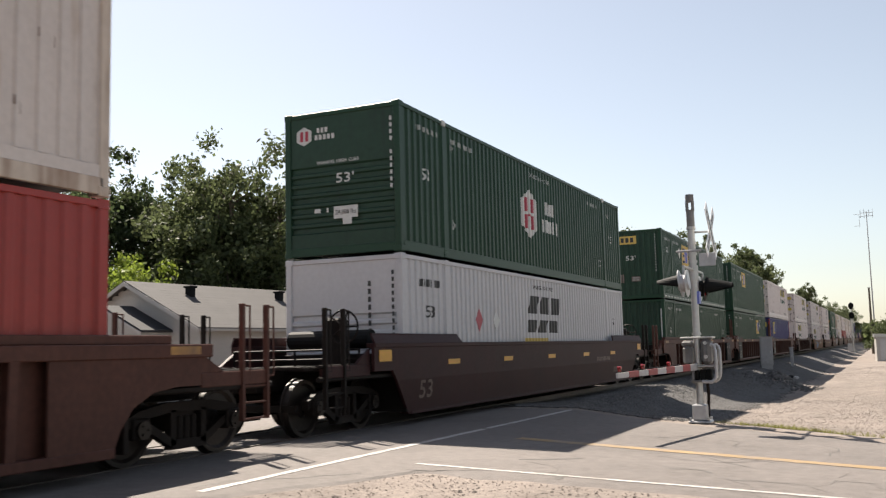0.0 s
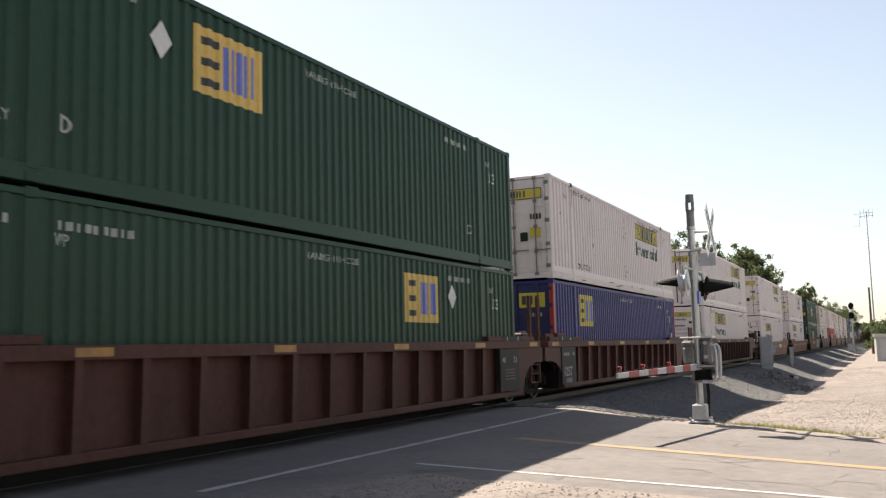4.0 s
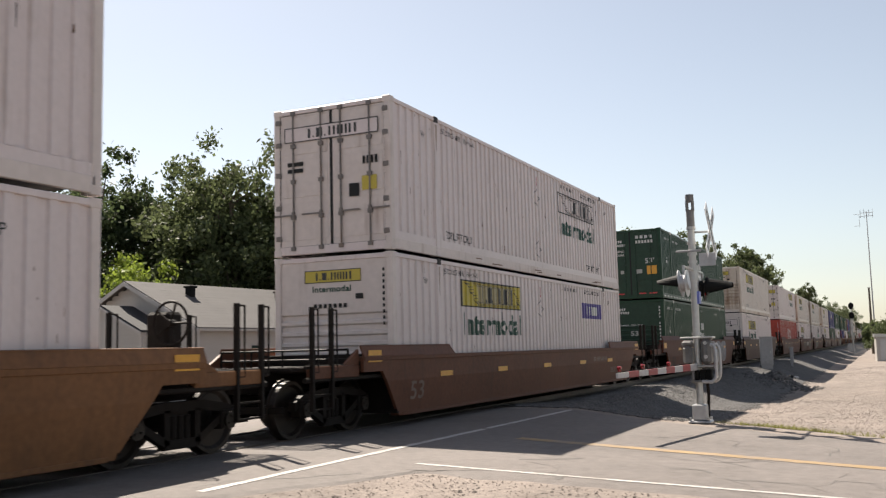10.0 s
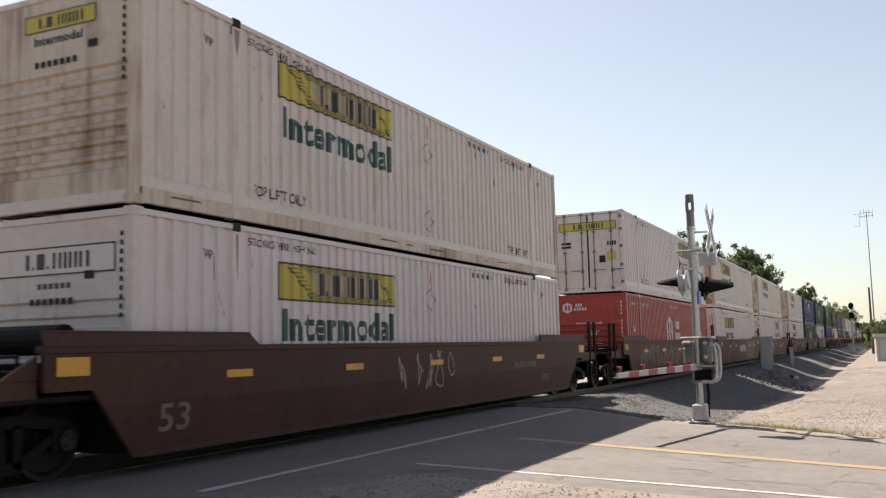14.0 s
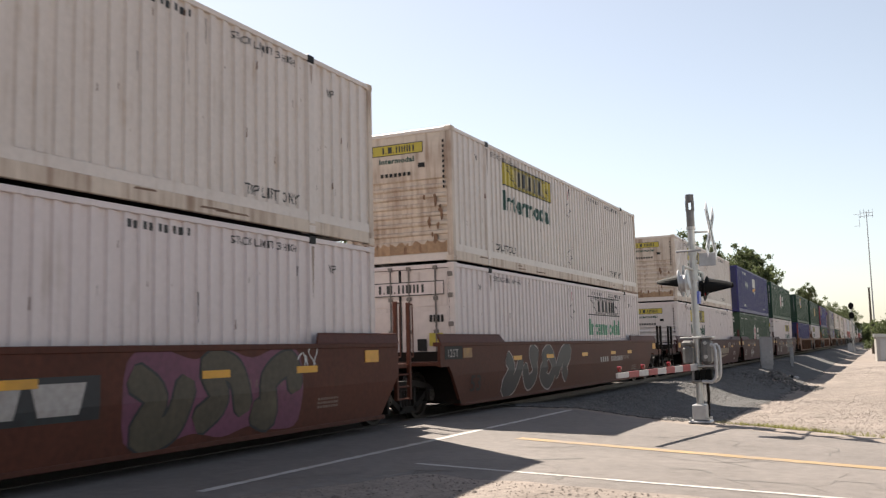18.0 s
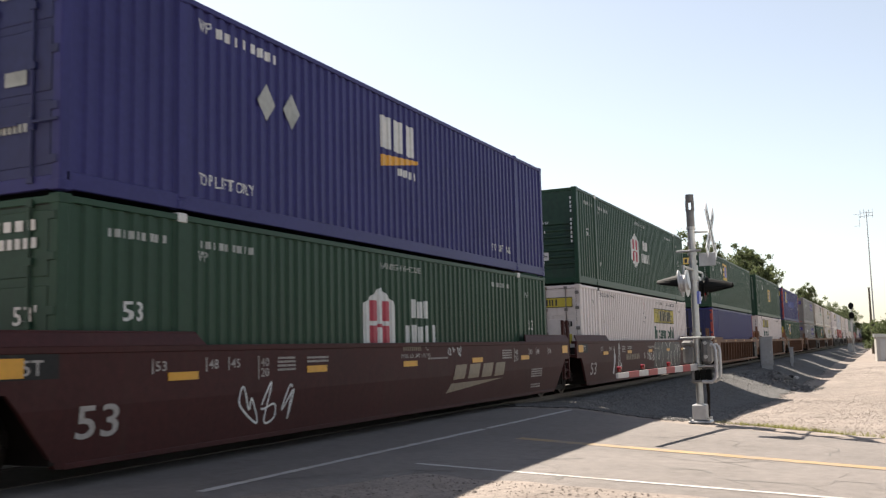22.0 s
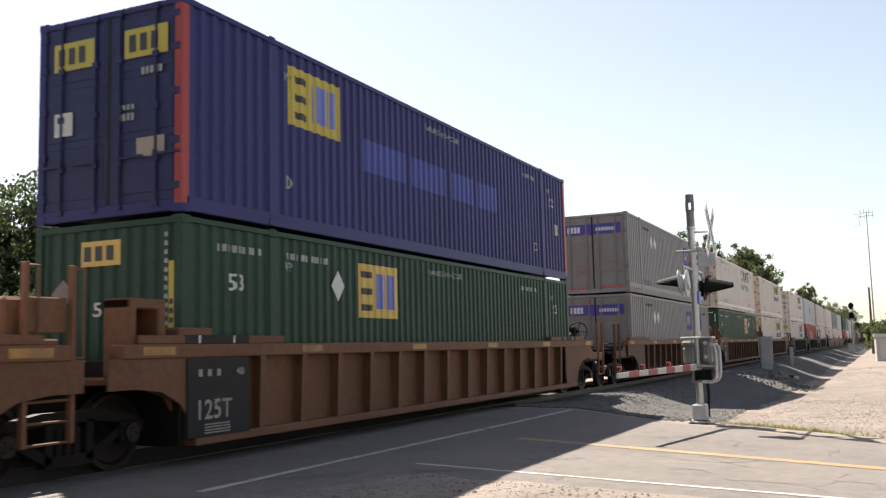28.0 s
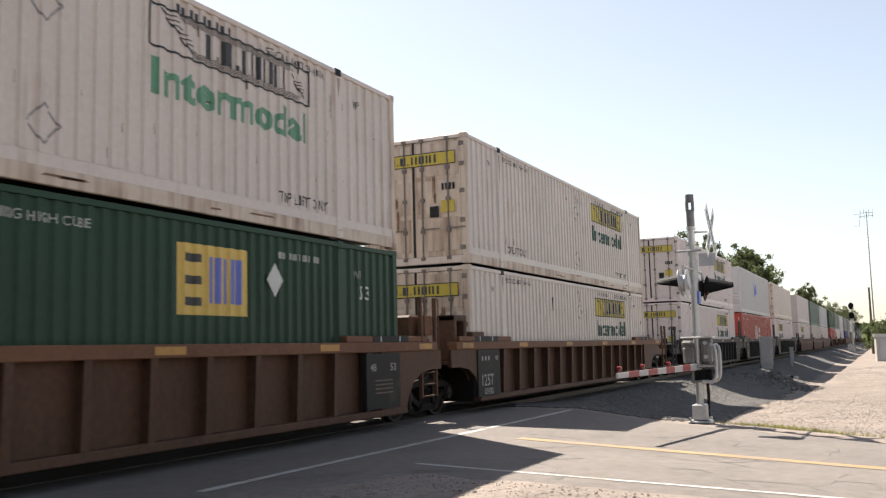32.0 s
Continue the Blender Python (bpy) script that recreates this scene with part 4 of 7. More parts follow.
def side_frame(bm, s):
    """Cast side frame: arched top, slanting lower members, two columns and the springs between them."""
    xa, xb = s * 0.94, s * 1.06
    slab(bm, [(-1.14, 0.44), (-1.14, 0.58), (-0.92, 0.68), (-0.40, 0.76), (0.40, 0.76), (0.92, 0.68), (1.14, 0.58), (1.14, 0.44), (0.92, 0.56), (0.40, 0.63), (-0.40, 0.63), (-0.92, 0.56)], "x", xa, xb)
    for k in (1, -1):
        slab(bm, [(k * 0.98, 0.56), (k * 0.82, 0.58), (k * 0.30, 0.30), (k * 0.30, 0.18)], "x", xa, xb)
        slab(bm, [(k * 0.34, 0.22), (k * 0.24, 0.22), (k * 0.24, 0.66), (k * 0.34, 0.66)], "x", xa, xb)
        box(bm, s * 1.0 - 0.10, s * 1.0 + 0.10, k * 0.89 - 0.15, k * 0.89 + 0.15, 0.34, 0.60, bevel=0.02)
    slab(bm, [(-0.34, 0.16), (0.34, 0.16), (0.34, 0.28), (-0.34, 0.28)], "x", xa, xb)
    for y in (-0.13, 0.0, 0.13):
        rod(bm, (s * 1.0, y, 0.28), (s * 1.0, y, 0.58), 0.052, 8)


def truck(car, y, wheels):
    t = cached("truck", (), lambda bm: (box(bm, -1.0, 1.0, -0.2, 0.2, 0.40, 0.66, bevel=0.03), box(bm, -0.95, 0.95, -1.35, -1.25, 0.42, 0.52), rod(bm, (-0.5, -0.9, 0.35), (0.5, 0.9, 0.35), 0.04)), DARKSTEEL, car, at=pose(0, y, 0))
    for s in (1, -1):
        cached("side_frame", (s,), lambda bm: side_frame(bm, s), DARKSTEEL, t)
    for dy in (-0.89, 0.89):
        w = cached("wheelset", (), wheelset, WHEELSTEEL, t, at=pose(0, dy, WHEEL_R))
        wheels.append(w)


FOLD, LEAN = 0.82, 0.11


def fold(bm):
    """Below the fold line the side sheet leans inward."""
    bmesh.ops.bisect_plane(bm, geom=bm.verts[:] + bm.edges[:] + bm.faces[:], plane_co=(0, 0, FOLD), plane_no=(0, 0, 1), dist=1e-5)
    for v in bm.verts:
        if v.co.z < FOLD:
            v.co.x -= math.copysign((FOLD - v.co.z) * LEAN, v.co.x)


def smooth_outline(top, rise, ya, yb):
    tail = ((LONG - 0.15, 0.2), (LONG + 0.4, 0.9)) if yb < LONG + 1.0 else ((LONG + 0.1, 0.2), (LONG + 0.8, 1.0), (yb, 1.0))
    return [(ya, 1.0), (-0.8, 1.0), (-0.1, 0.2), *tail, (yb, top), (ya, top)]


def leaning_guide(bm, s, a, b, top, rise):
    """Plate over the end of a side, leaning inward, with a rounded lip; its inner end is cut aslant."""
    skew = 0.13 if abs(a) < 3 else -0.13
    low, high = (a, b), ((a, b - skew) if skew > 0 else (a - skew, b))
    rows = [[bm.verts.new((s * x, y, z)) for x, y, z in ((1.515 - d, low[0], top), (1.515 - d, low[1], top), (1.45 - d, high[1], rise), (1.45 - d, high[0], rise))] for d in (0.0, 0.035)]
    bm.faces.new(rows[0])
    bm.faces.new(rows[1][::-1])
    for k in range(4):
        bm.faces.new((rows[0][k], rows[1][k], rows[1][(k + 1) % 4], rows[0][(k + 1) % 4]))
    bmesh.ops.recalc_face_normals(bm, faces=bm.faces[:])
    rod(bm, (s * 1.437, high[0], rise), (s * 1.437, high[1], rise), 0.018, 8)


def ladder_side(bm, zt):
    box(bm, -0.04, 0.035, -0.03, 0.03, 0.45, zt, bevel=0.006)


def grab_iron(bm, zt):
    pipe(bm, [(0, 0.02, zt - 0.03), (0, 0.17, zt - 0.03), (0, 0.17, zt - 1.0), (0, 0.02, zt - 1.0)], 0.014)


def ladder(car, x, y, zt, dy, material):
    """A pair of stanchions with rungs between and thin grab irons above."""
    lead = cached("ladder", (zt,), lambda bm: ladder_side(bm, zt), material, car, at=pose(x, y, 0))
    cached("stanchion", (zt,), lambda bm: ladder_side(bm, zt), material, lead, at=pose(0, dy, 0))
    for k in (0.0, dy):
        cached("grab_iron", (zt,), lambda bm: grab_iron(bm, zt), material, lead, at=pose(0, k, 0))
    for z in (0.47, 0.69, 0.91):
        cached("rung", (dy,), lambda bm: rod(bm, (0, 0, 0), (0, dy, 0), 0.016, 6), material, lead, at=pose(0, 0, z))


def well_car(style, paint, before, after, wheels, label, stencil="", marks=1, brake=""):
    """A well unit. before and after tell what joins it: 'c' a coupler with a full platform, 'a' a shared truck."""
    car = new("well_car")
    tagged(car, label, "railroad car", "well cars of the train")
    p = CARPAINT[paint]
    top, rise = (1.25, 1.42) if paint in ("orange", "copper") else (1.47, 1.62)
    ya, yb = (-1.45 if before == "c" else -1.2), (LONG + 1.6 if after == "c" else LONG + 0.45 if paint == "rust" else LONG + 1.2)
    for s in (1, -1):
        near = s > 0
        if style == "smooth":
            BENT.add(car.name)
            cached("side_plate", (s, top, ya, yb), lambda bm: (slab(bm, smooth_outline(top, rise, ya, yb), "x", s * (CAR_HALF - 0.06), s * CAR_HALF), fold(bm)), p, car)
            for a, b in ((ya, 2.2), (LONG - 2.2, yb)):
                cached("end_guide", (s, a, b, top), lambda bm: leaning_guide(bm, s, a, b, top + 0.008, rise + 0.01), p, car)
            cached("top_chord", (s, top, ya, yb), lambda bm: box(bm, min(s * 1.33, s * 1.515), max(s * 1.33, s * 1.515), ya + 0.02, yb - 0.02, top - 0.07, top + 0.01, bevel=0.008), p, car)
            cached("bottom_sill", (s,), lambda bm: box(bm, min(s * 1.2, s * 1.445), max(s * 1.2, s * 1.445), 0.0, LONG, 0.185, 0.25, bevel=0.008), p, car)
        else:
            out = [(ya, 0.98), (-0.75, 0.98), (-0.35, 0.85), (-0.05, 0.5), (0.05, 0.24), (LONG - 0.05, 0.24), (LONG + 0.05, 0.5), (LONG + 0.35, 0.85), (LONG + 0.75, 0.98), (yb, 0.98), (yb, 1.40), (ya, 1.40)]
            cached("side_plate", (s, "r", ya, yb), lambda bm: slab(bm, out, "x", s * (CAR_HALF - 0.20), s * (CAR_HALF - 0.165)), p, car)
            cached("top_sill", (s, ya, yb), lambda bm: box(bm, min(s * 1.30, s * 1.515), max(s * 1.30, s * 1.515), ya, yb, 1.32, 1.49, bevel=0.012), CARPAINT["tan"] if paint == "sienna" else p, car)
            trim = CARPAINT["tan"] if paint == "sienna" else p
            if near and marks and "a" in (before, after):
                for a in (-0.1, LONG - 1.2) if before == "a" else (LONG - 1.2,):
                    dark = cached("guide_patch", (), lambda bm: box(bm, 1.36, 1.456, 0, 1.3, 1.492, 1.606, bevel=0.006), BLACKPAINT, car, at=pose(0, a, 0))
                    for k in (0.25, 0.95):
                        cached("tick_mark", (), lambda bm: box(bm, 1.456, 1.459, 0, 0.035, 1.5, 1.6), CHALK, dark, at=pose(0, k, 0))
            for a in (-0.9, LONG - 2.05):
                cached("end_guide", (s,), lambda bm: box(bm, min(s * 1.31, s * 1.45), max(s * 1.31, s * 1.45), 0, 2.95, 1.49, 1.60, bevel=0.012), trim, car, at=pose(0, a, 0))
            cached("bottom_sill", (s, "r"), lambda bm: box(bm, min(s * 1.28, s * 1.5), max(s * 1.28, s * 1.5), 0.06, LONG - 0.06, 0.225, 0.34, bevel=0.012), p, car)
            for e, sg in ((0, 1), (LONG, -1)):
                web = [(e - sg * a, z) for a, z in ((-1.0, 1.33), (1.4, 1.33), (1.4, 0.97), (0.95, 0.97), (0.55, 0.92), (0.22, 0.76), (0.02, 0.52), (-0.08, 0.30), (-1.0, 0.30))]
                cached("end_web", (s, sg), lambda bm: (slab(bm, web, "x", s * 1.45, s * 1.485), bmesh.ops.recalc_face_normals(bm, faces=bm.faces[:])), p, car)
            if near:
                stake = mesh_of(("side_stake",), lambda bm: (slab(bm, [(1.32, 0.30), (1.46, 0.30), (1.5, 1.33), (1.32, 1.33)], "y", -0.014, 0.014), slab(bm, [(1.455, 0.30), (1.475, 0.30), (1.512, 1.33), (1.492, 1.33)], "y", -0.06, 0.06)))
                for k in range(14):
                    put("side_stake", stake, p, car, at=pose(0, 1.45 + 1.02 * k, 0))
        if marks:
            if style == "smooth":
                for y in (2.75, 5.1, 8.2, 11.3, 13.4) if before == "a" and paint == "rust" else (1.5, 4.5, 7.6, 10.7, 13.6):
                    cached("reflector", (), lambda bm: box(bm, -0.002, 0.002, 0, 0.5, 0, 0.13), AMBER, car, at=pose(s * (CAR_HALF + 0.009), y, top - 0.42))
                grimy = paint == "rust" and "a" in (before, after)
                for y in (-0.12 if grimy and before == "a" else ya + 0.15, LONG - 0.75 if grimy and after == "a" else yb - 0.6):
                    cached("end_reflector", (), lambda bm: box(bm, -0.002, 0.002, 0, 0.45, 0, 0.2), DULLAMBER if grimy and y < 0 else AMBER, car, at=pose(s * (CAR_HALF + 0.009), y, 1.16))
            else:
                for y in (ya + 0.3, 2.4, 6.0, 9.6, 13.2, yb - 0.8):
                    cached("reflector", (), lambda bm: box(bm, -0.002, 0.002, 0, 0.55, 0, 0.1), DULLAMBER, car, at=pose(s * 1.518, y, 1.36))
    # well floor, bulkheads, platforms
    cached("well_floor", (), lambda bm: box(bm, -1.3, 1.3, 0.0, LONG, 0.225, 0.26), DARKSTEEL, car)
    for e, (joint, sgn, y0) in enumerate(((before, -1, -0.12), (after, 1, LONG + 0.12))):
        cached("bulkhead", (e,), lambda bm: box(bm, -1.44, 1.44, min(y0, y0 + sgn * 0.08), max(y0, y0 + sgn * 0.08), 0.24, 1.30, bevel=0.01), DARKSTEEL, car)
        if joint == "c":
            cached("end_platform", (e,), lambda bm: box(bm, -1.42, 1.42, min(y0, y0 + sgn * 2.25), max(y0, y0 + sgn * 2.25), 1.02, 1.10, bevel=0.01), DARKSTEEL, car)
            cached("draft_sill", (e,), lambda bm: box(bm, -0.30, 0.30, min(y0, y0 + sgn * 3.0), max(y0, y0 + sgn * 3.0), 0.72, 1.08, bevel=0.02), DARKSTEEL, car)
            cached("coupler", (e,), lambda bm: (box(bm, -0.1, 0.1, min(y0 + sgn * 2.9, y0 + sgn * 3.35), max(y0 + sgn * 2.9, y0 + sgn * 3.35), 0.78, 0.98, bevel=0.03), box(bm, -0.17, 0.17, min(y0 + sgn * 3.3, y0 + sgn * 3.52), max(y0 + sgn * 3.3, y0 + sgn * 3.52), 0.70, 1.02, bevel=0.05)), DARKSTEEL, car)

            def grating(bm):
                a, b = sorted((y0 + sgn * 2.35, y0 + sgn * 3.1))
                for i in range(9):
                    y = a + (b - a) * i / 8
                    box(bm, -1.25, 1.25, y - 0.015, y + 0.015, 1.08, 1.12)
                for xx in (-1.25, -0.4, 0.4, 1.25):
                    box(bm, xx - 0.02, xx + 0.02, a, b, 1.06, 1.11)
            cached("crossover_grating", (e,), grating, DARKSTEEL, car)

            def rails(bm):
                yy = y0 + sgn * 1.5
                for z in (1.22, 1.38):
                    rod(bm, (-1.3, yy, z), (1.3, yy, z), 0.018, 6)
                for xx in (-1.3, -0.65, 0.0, 0.65, 1.3):
                    rod(bm, (xx, yy, 1.0), (xx, yy, 1.39), 0.02, 6)
                rod(bm, (1.38, y0, 1.12), (1.38, y0 + sgn * 2.9, 1.12), 0.03, 6)
                rod(bm, (1.38, y0, 0.92), (1.38, y0 + sgn * 2.9, 0.92), 0.045, 6)
            cached("platform_handrail", (e,), rails, DARKSTEEL, car)
            for s in (1, -1) if marks else (1,):
                cached("end_beam", (e, s), lambda bm: (box(bm, min(s * 1.30, s * 1.43), max(s * 1.30, s * 1.43), min(y0 + sgn * 1.35, y0 + sgn * 2.75), max(y0 + sgn * 1.35, y0 + sgn * 2.75), 0.93, 1.13, bevel=0.015), slab(bm, [(y0 + sgn * 1.35, 1.13), (y0 + sgn * 1.8, 1.13), (y0 + sgn * 1.35, 1.38)], "x", s * 1.36, s * 1.42)), p, car)
                ladder(car, s * 1.42, y0 + (-2.75 if sgn < 0 else 2.2), 2.04, 0.55, p if style == "ribbed" else DARKSTEEL)
            if brake == "tank" and sgn < 0:
                cached("brake_cylinder", (e,), lambda bm: rod(bm, (-0.6, y0 + sgn * 0.7, 1.56), (1.1, y0 + sgn * 0.7, 1.56), 0.17, 16), BLACK, car)
            if (sgn > 0 and brake in ("trail", "both")) or (sgn < 0 and brake in ("lead", "both")):
                cached("hand_brake_wheel", (), brake_wheel, DARKSTEEL, car, at=pose(1.12, y0 + (1.24 if sgn > 0 else -1.70), 1.76))
                if style == "ribbed" or paint in ("maroon", "plum"):
                    cached("brake_cylinder", (e,), lambda bm: rod(bm, (-0.6, y0 + sgn * 0.7, 1.56), (1.1, y0 + sgn * 0.7, 1.56), 0.17, 16), BLACK, car)
                cached("brake_stand", (e,), lambda bm: box(bm, 0.62, 1.0, min(y0 + sgn * 1.32, y0 + sgn * 1.62), max(y0 + sgn * 1.32, y0 + sgn * 1.62), 1.1, 1.92, bevel=0.04), DARKSTEEL, car)
            truck(car, y0 + sgn * 1.55, wheels)
        else:
            cached("articulation", (e,), lambda bm: box(bm, -0.45, 0.45, min(y0, y0 + sgn * 1.5), max(y0, y0 + sgn * 1.5), 0.70, 1.05, bevel=0.03), DARKSTEEL, car)
            cached("end_platform", (e, "a"), lambda bm: box(bm, -1.40, 1.40, min(y0, y0 + sgn * 0.95), max(y0, y0 + sgn * 0.95), 1.02, 1.10, bevel=0.01), p, car)
            if sgn > 0:
                truck(car, LONG + 1.62, wheels)
                if marks and style == "ribbed":
                    f = CAR_HALF + 0.012
                    cached("stencil_board", ("t",), lambda bm: box(bm, f - 0.1, f, LONG - 1.55, LONG - 0.35, 0.36, 1.30, bevel=0.006), BLACKPAINT, car)
                    for word, yy in (("48", LONG - 1.42), ("53", LONG - 0.72)):
                        bm = bmesh.new()
                        flat_words(bm, word, 0.13, 0.2, f + 0.003, yy, 1.0)
                        part("load_number", bm, STENCIL, car)
                    bm = bmesh.new()
                    for k in range(4):
                        flat_polys(bm, bars(LONG - 1.25, LONG - 0.62, 0.62 + 0.07 * k, 0.645 + 0.07 * k, 9, 0.3), f + 0.003)
                    part("data_block", bm, FAINT, car)
                for s in (1, -1) if marks else (1,):
                    ladder(car, s * 1.42, LONG + (0.66 if style == "ribbed" else 0.5 if paint == "rust" else 0.95), (2.35 if paint in ("tan", "sienna") else 2.62) if style == "ribbed" else 2.22 if paint == "rust" else 2.05, 0.62 if style == "ribbed" else 0.5 if paint == "rust" else 0.4, p)
                if style == "ribbed":
                    cached("equipment_box", (paint in ("tan", "sienna"),), lambda bm: (box(bm, 0.6, 1.38, LONG + 0.25, LONG + 1.15, 1.40, 1.56, bevel=0.02), box(bm, 0.85, 1.3, LONG + 0.5, LONG + 0.95, 1.5, 2.0 if paint in ("tan", "sienna") else 1.7, bevel=0.04)), p, car)
                    if paint in ("tan", "sienna"):
                        cached("ladder_plate", (), lambda bm: box(bm, 1.35, 1.39, LONG + 0.7, LONG + 1.24, 1.62, 2.0, bevel=0.015), CARPAINT["tan"], car)
                    cached("valve_box", (), lambda bm: box(bm, 0.2, 0.8, LONG + 0.3, LONG + 0.9, 1.1, 1.6, bevel=0.03), DARKSTEEL, car)
            elif style == "ribbed":
                tall = 2.04 if paint in ("tan", "sienna") else 1.68
                cached("end_frame", (tall,), lambda bm: (box(bm, 0.98, 1.38, -1.0, -0.86, 1.1, tall, bevel=0.02), box(bm, 0.98, 1.38, -0.50, -0.36, 1.1, tall, bevel=0.02), box(bm, 0.98, 1.38, -1.0, -0.36, tall - 0.13, tall, bevel=0.02), box(bm, 0.96, 1.0, -0.95, -0.4, 1.1, tall - 0.05)), p, car)
                cached("step_box", (), lambda bm: box(bm, 1.05, 1.44, -0.2, 0.45, 1.49, 1.70, bevel=0.02), p, car)
            if sgn < 0 and marks:
                f = CAR_HALF - (0.0 if style == "smooth" else -0.012)
                if style == "ribbed":
                    cached("stencil_board", (), lambda bm: box(bm, f - 0.1, f, -0.12, 1.12, 0.32, 1.31, bevel=0.006), BLACKPAINT, car)
                    bm = bmesh.new()
                    flat_words(bm, "125T", 0.25, 0.66, f + 0.003, 0.08, 0.54)
                    flat_words(bm, "48", 0.1, 0.16, f + 0.003, 0.84, 1.08)
                    for k in range(4):
                        flat_polys(bm, bars(0.2, 0.72, 0.36 + 0.035 * k, 0.38 + 0.035 * k, 9, 0.3), f + 0.003)
                    for k, poly in enumerate(bars(0.08, 0.62, 1.08, 1.17, 3, 0.6)):
                        bm.faces.new([bm.verts.new((f + 0.003, u, v)) for u, v in poly])
                    part("stencil_lettering", bm, STENCIL, car)
                else:
                    cached("stencil_board", ("s",), lambda bm: box(bm, f, f + 0.004, -1.0, -0.15, 1.14, 1.40), BLACKPAINT, car)
                    bm = bmesh.new()
                    flat_words(bm, "125T", 0.16, 0.5, f + 0.006, -0.85, 1.18)
                    part("stencil_lettering", bm, STENCIL, car)
    if marks and style == "smooth":
        car_stencils(car, paint, stencil)
    return car


def brake_wheel(bm):
    n = 20
    for k in range(n):
        a, b = 2 * math.pi * k / n, 2 * math.pi * (k + 1) / n
        rod(bm, (0.28 * math.cos(a), 0, 0.28 * math.sin(a)), (0.28 * math.cos(b), 0, 0.28 * math.sin(b)), 0.018, 6)
    for k in range(5):
        a = 2 * math.pi * k / 5
        rod(bm, (0, 0, 0), (0.28 * math.cos(a), 0, 0.28 * math.sin(a)), 0.015, 6)
    rod(bm, (0, -0.06, 0), (0, 0.06, 0), 0.05, 8)


def flat_words(bm, words, height, width, x, y, z):
    for poly in shape_letters(words, height, width, y, z):
        bm.faces.new([bm.verts.new((x, u, v)) for u, v in poly])


def flat_polys(bm, polys, x):
    for poly in polys:
        try:
            bm.faces.new([bm.verts.new((x, u, v)) for u, v in poly])
        except ValueError:
            pass


def car_stencils(car, paint, stencil):
    """Numbers of load and length, data blocks as plain bars, a slanted emblem on the maroon cars."""
    x = CAR_HALF + 0.011
    bm = bmesh.new()
    if paint == "maroon" and stencil:
        flat_words(bm, "53", 0.36, 0.62, x, 0.1, 0.48)
        part("length_number", bm, STENCIL, car)
        for word, y, z in (("53", 1.28, 1.17), ("48", 2.25, 1.17), ("45", 2.7, 1.17), ("40", 3.35, 1.17), ("20", 3.35, 1.03), ("40", 13.2, 1.17), ("20", 13.2, 1.03), ("45", 14.2, 1.17), ("48", 14.7, 1.17), ("53", 15.6, 1.17)):
            bm = bmesh.new()
            flat_words(bm, word, 0.12, 0.19, x, y, z)
            flat_polys(bm, [rect(y - 0.06, y - 0.035, z - 0.03, z + 0.15)], x)
            part("load_number", bm, STENCIL, car)
        for y, z, w, rows in ((3.75, 1.1, 0.45, 4), (4.5, 1.2, 0.6, 2), (12.4, 1.1, 0.6, 4), (14.3, 0.62, 0.8, 4), (14.3, 0.36, 0.7, 2), (8.6, 1.16, 0.9, 1)):
            bm = bmesh.new()
            for k in range(rows):
                flat_polys(bm, bars(y, y + w, z + 0.055 * k, z + 0.032 + 0.055 * k, 10, 0.25), x)
            part("data_block", bm, STENCIL, car)
        bm = bmesh.new()
        flat_polys(bm, bars(7.6, 8.35, 1.33, 1.42, 9, 0.5) if stencil == "C" else bars(4.3, 6.2, 0.84, 1.02, 8, 0.4), x)
        part("car_number", bm, STENCILGOLD, car)
        bm = bmesh.new()
        flat_words(bm, {"A": "WELL LD LMT", "C": "WELL LD LMT 119,700", "B": "WELL LD LMT 119,900"}[stencil], 0.085, 0.75 if stencil == "A" else 1.2, x, 7.5, 1.19)
        part("load_limit", bm, STENCIL, car)
        if stencil:
            bm = bmesh.new()
            flat_words(bm, stencil, *((0.1, 0.09, x, 8.52, 1.33) if stencil == "C" else (0.2, 0.18, x, 6.85, 0.84)))
            part("unit_letter", bm, STENCIL, car)
        if stencil != "B":
            for k in range(4):
                a = 9.72 + 0.72 * k
                bm = bmesh.new()
                flat_polys(bm, [[(a, 0.73), (a + 0.56, 0.74), (a + 0.7, 1.03), (a + 0.14, 1.02)]], x)
                part("emblem_block", bm, STENCILGOLD, car)
            bm = bmesh.new()
            flat_polys(bm, [[(9.42, 0.48), (9.75, 0.5), (12.45, 0.68), (9.65, 0.66)]], x)
            part("emblem_wedge", bm, STENCILGOLD, car)
    else:
        flat_words(bm, "53", 0.34, 0.55, x, 0.25, 0.45)
        part("length_number", bm, SOOT if paint == "rust" else FAINT, car)
        bm = bmesh.new()
        flat_polys(bm, bars(12.1, 13.6, 0.88, 1.0, 10, 0.5), CAR_HALF + 0.0022)
        part("car_number", bm, FAINT, car)
        bm = bmesh.new()
        for k in range(3):
            flat_polys(bm, bars(14.0, 14.6, 0.5 + 0.06 * k, 0.535 + 0.06 * k, 8, 0.3), CAR_HALF + 0.0022)
        part("data_block", bm, FAINT, car)


def curl(pts, per=5):
    """A smooth closed outline through a few points."""
    out = []
    n = len(pts)
    for i in range(n):
        p0, p1, p2, p3 = (np.array(pts[(i + k) % n], float) for k in (-1, 0, 1, 2))
        for k in range(per):
            t = k / per
            out.append(tuple(0.5 * (2 * p1 + (p2 - p0) * t + (2 * p0 - 5 * p1 + 4 * p2 - p3) * t * t + (3 * p1 - p0 - 3 * p2 + p3) * t ** 3)))
    return out


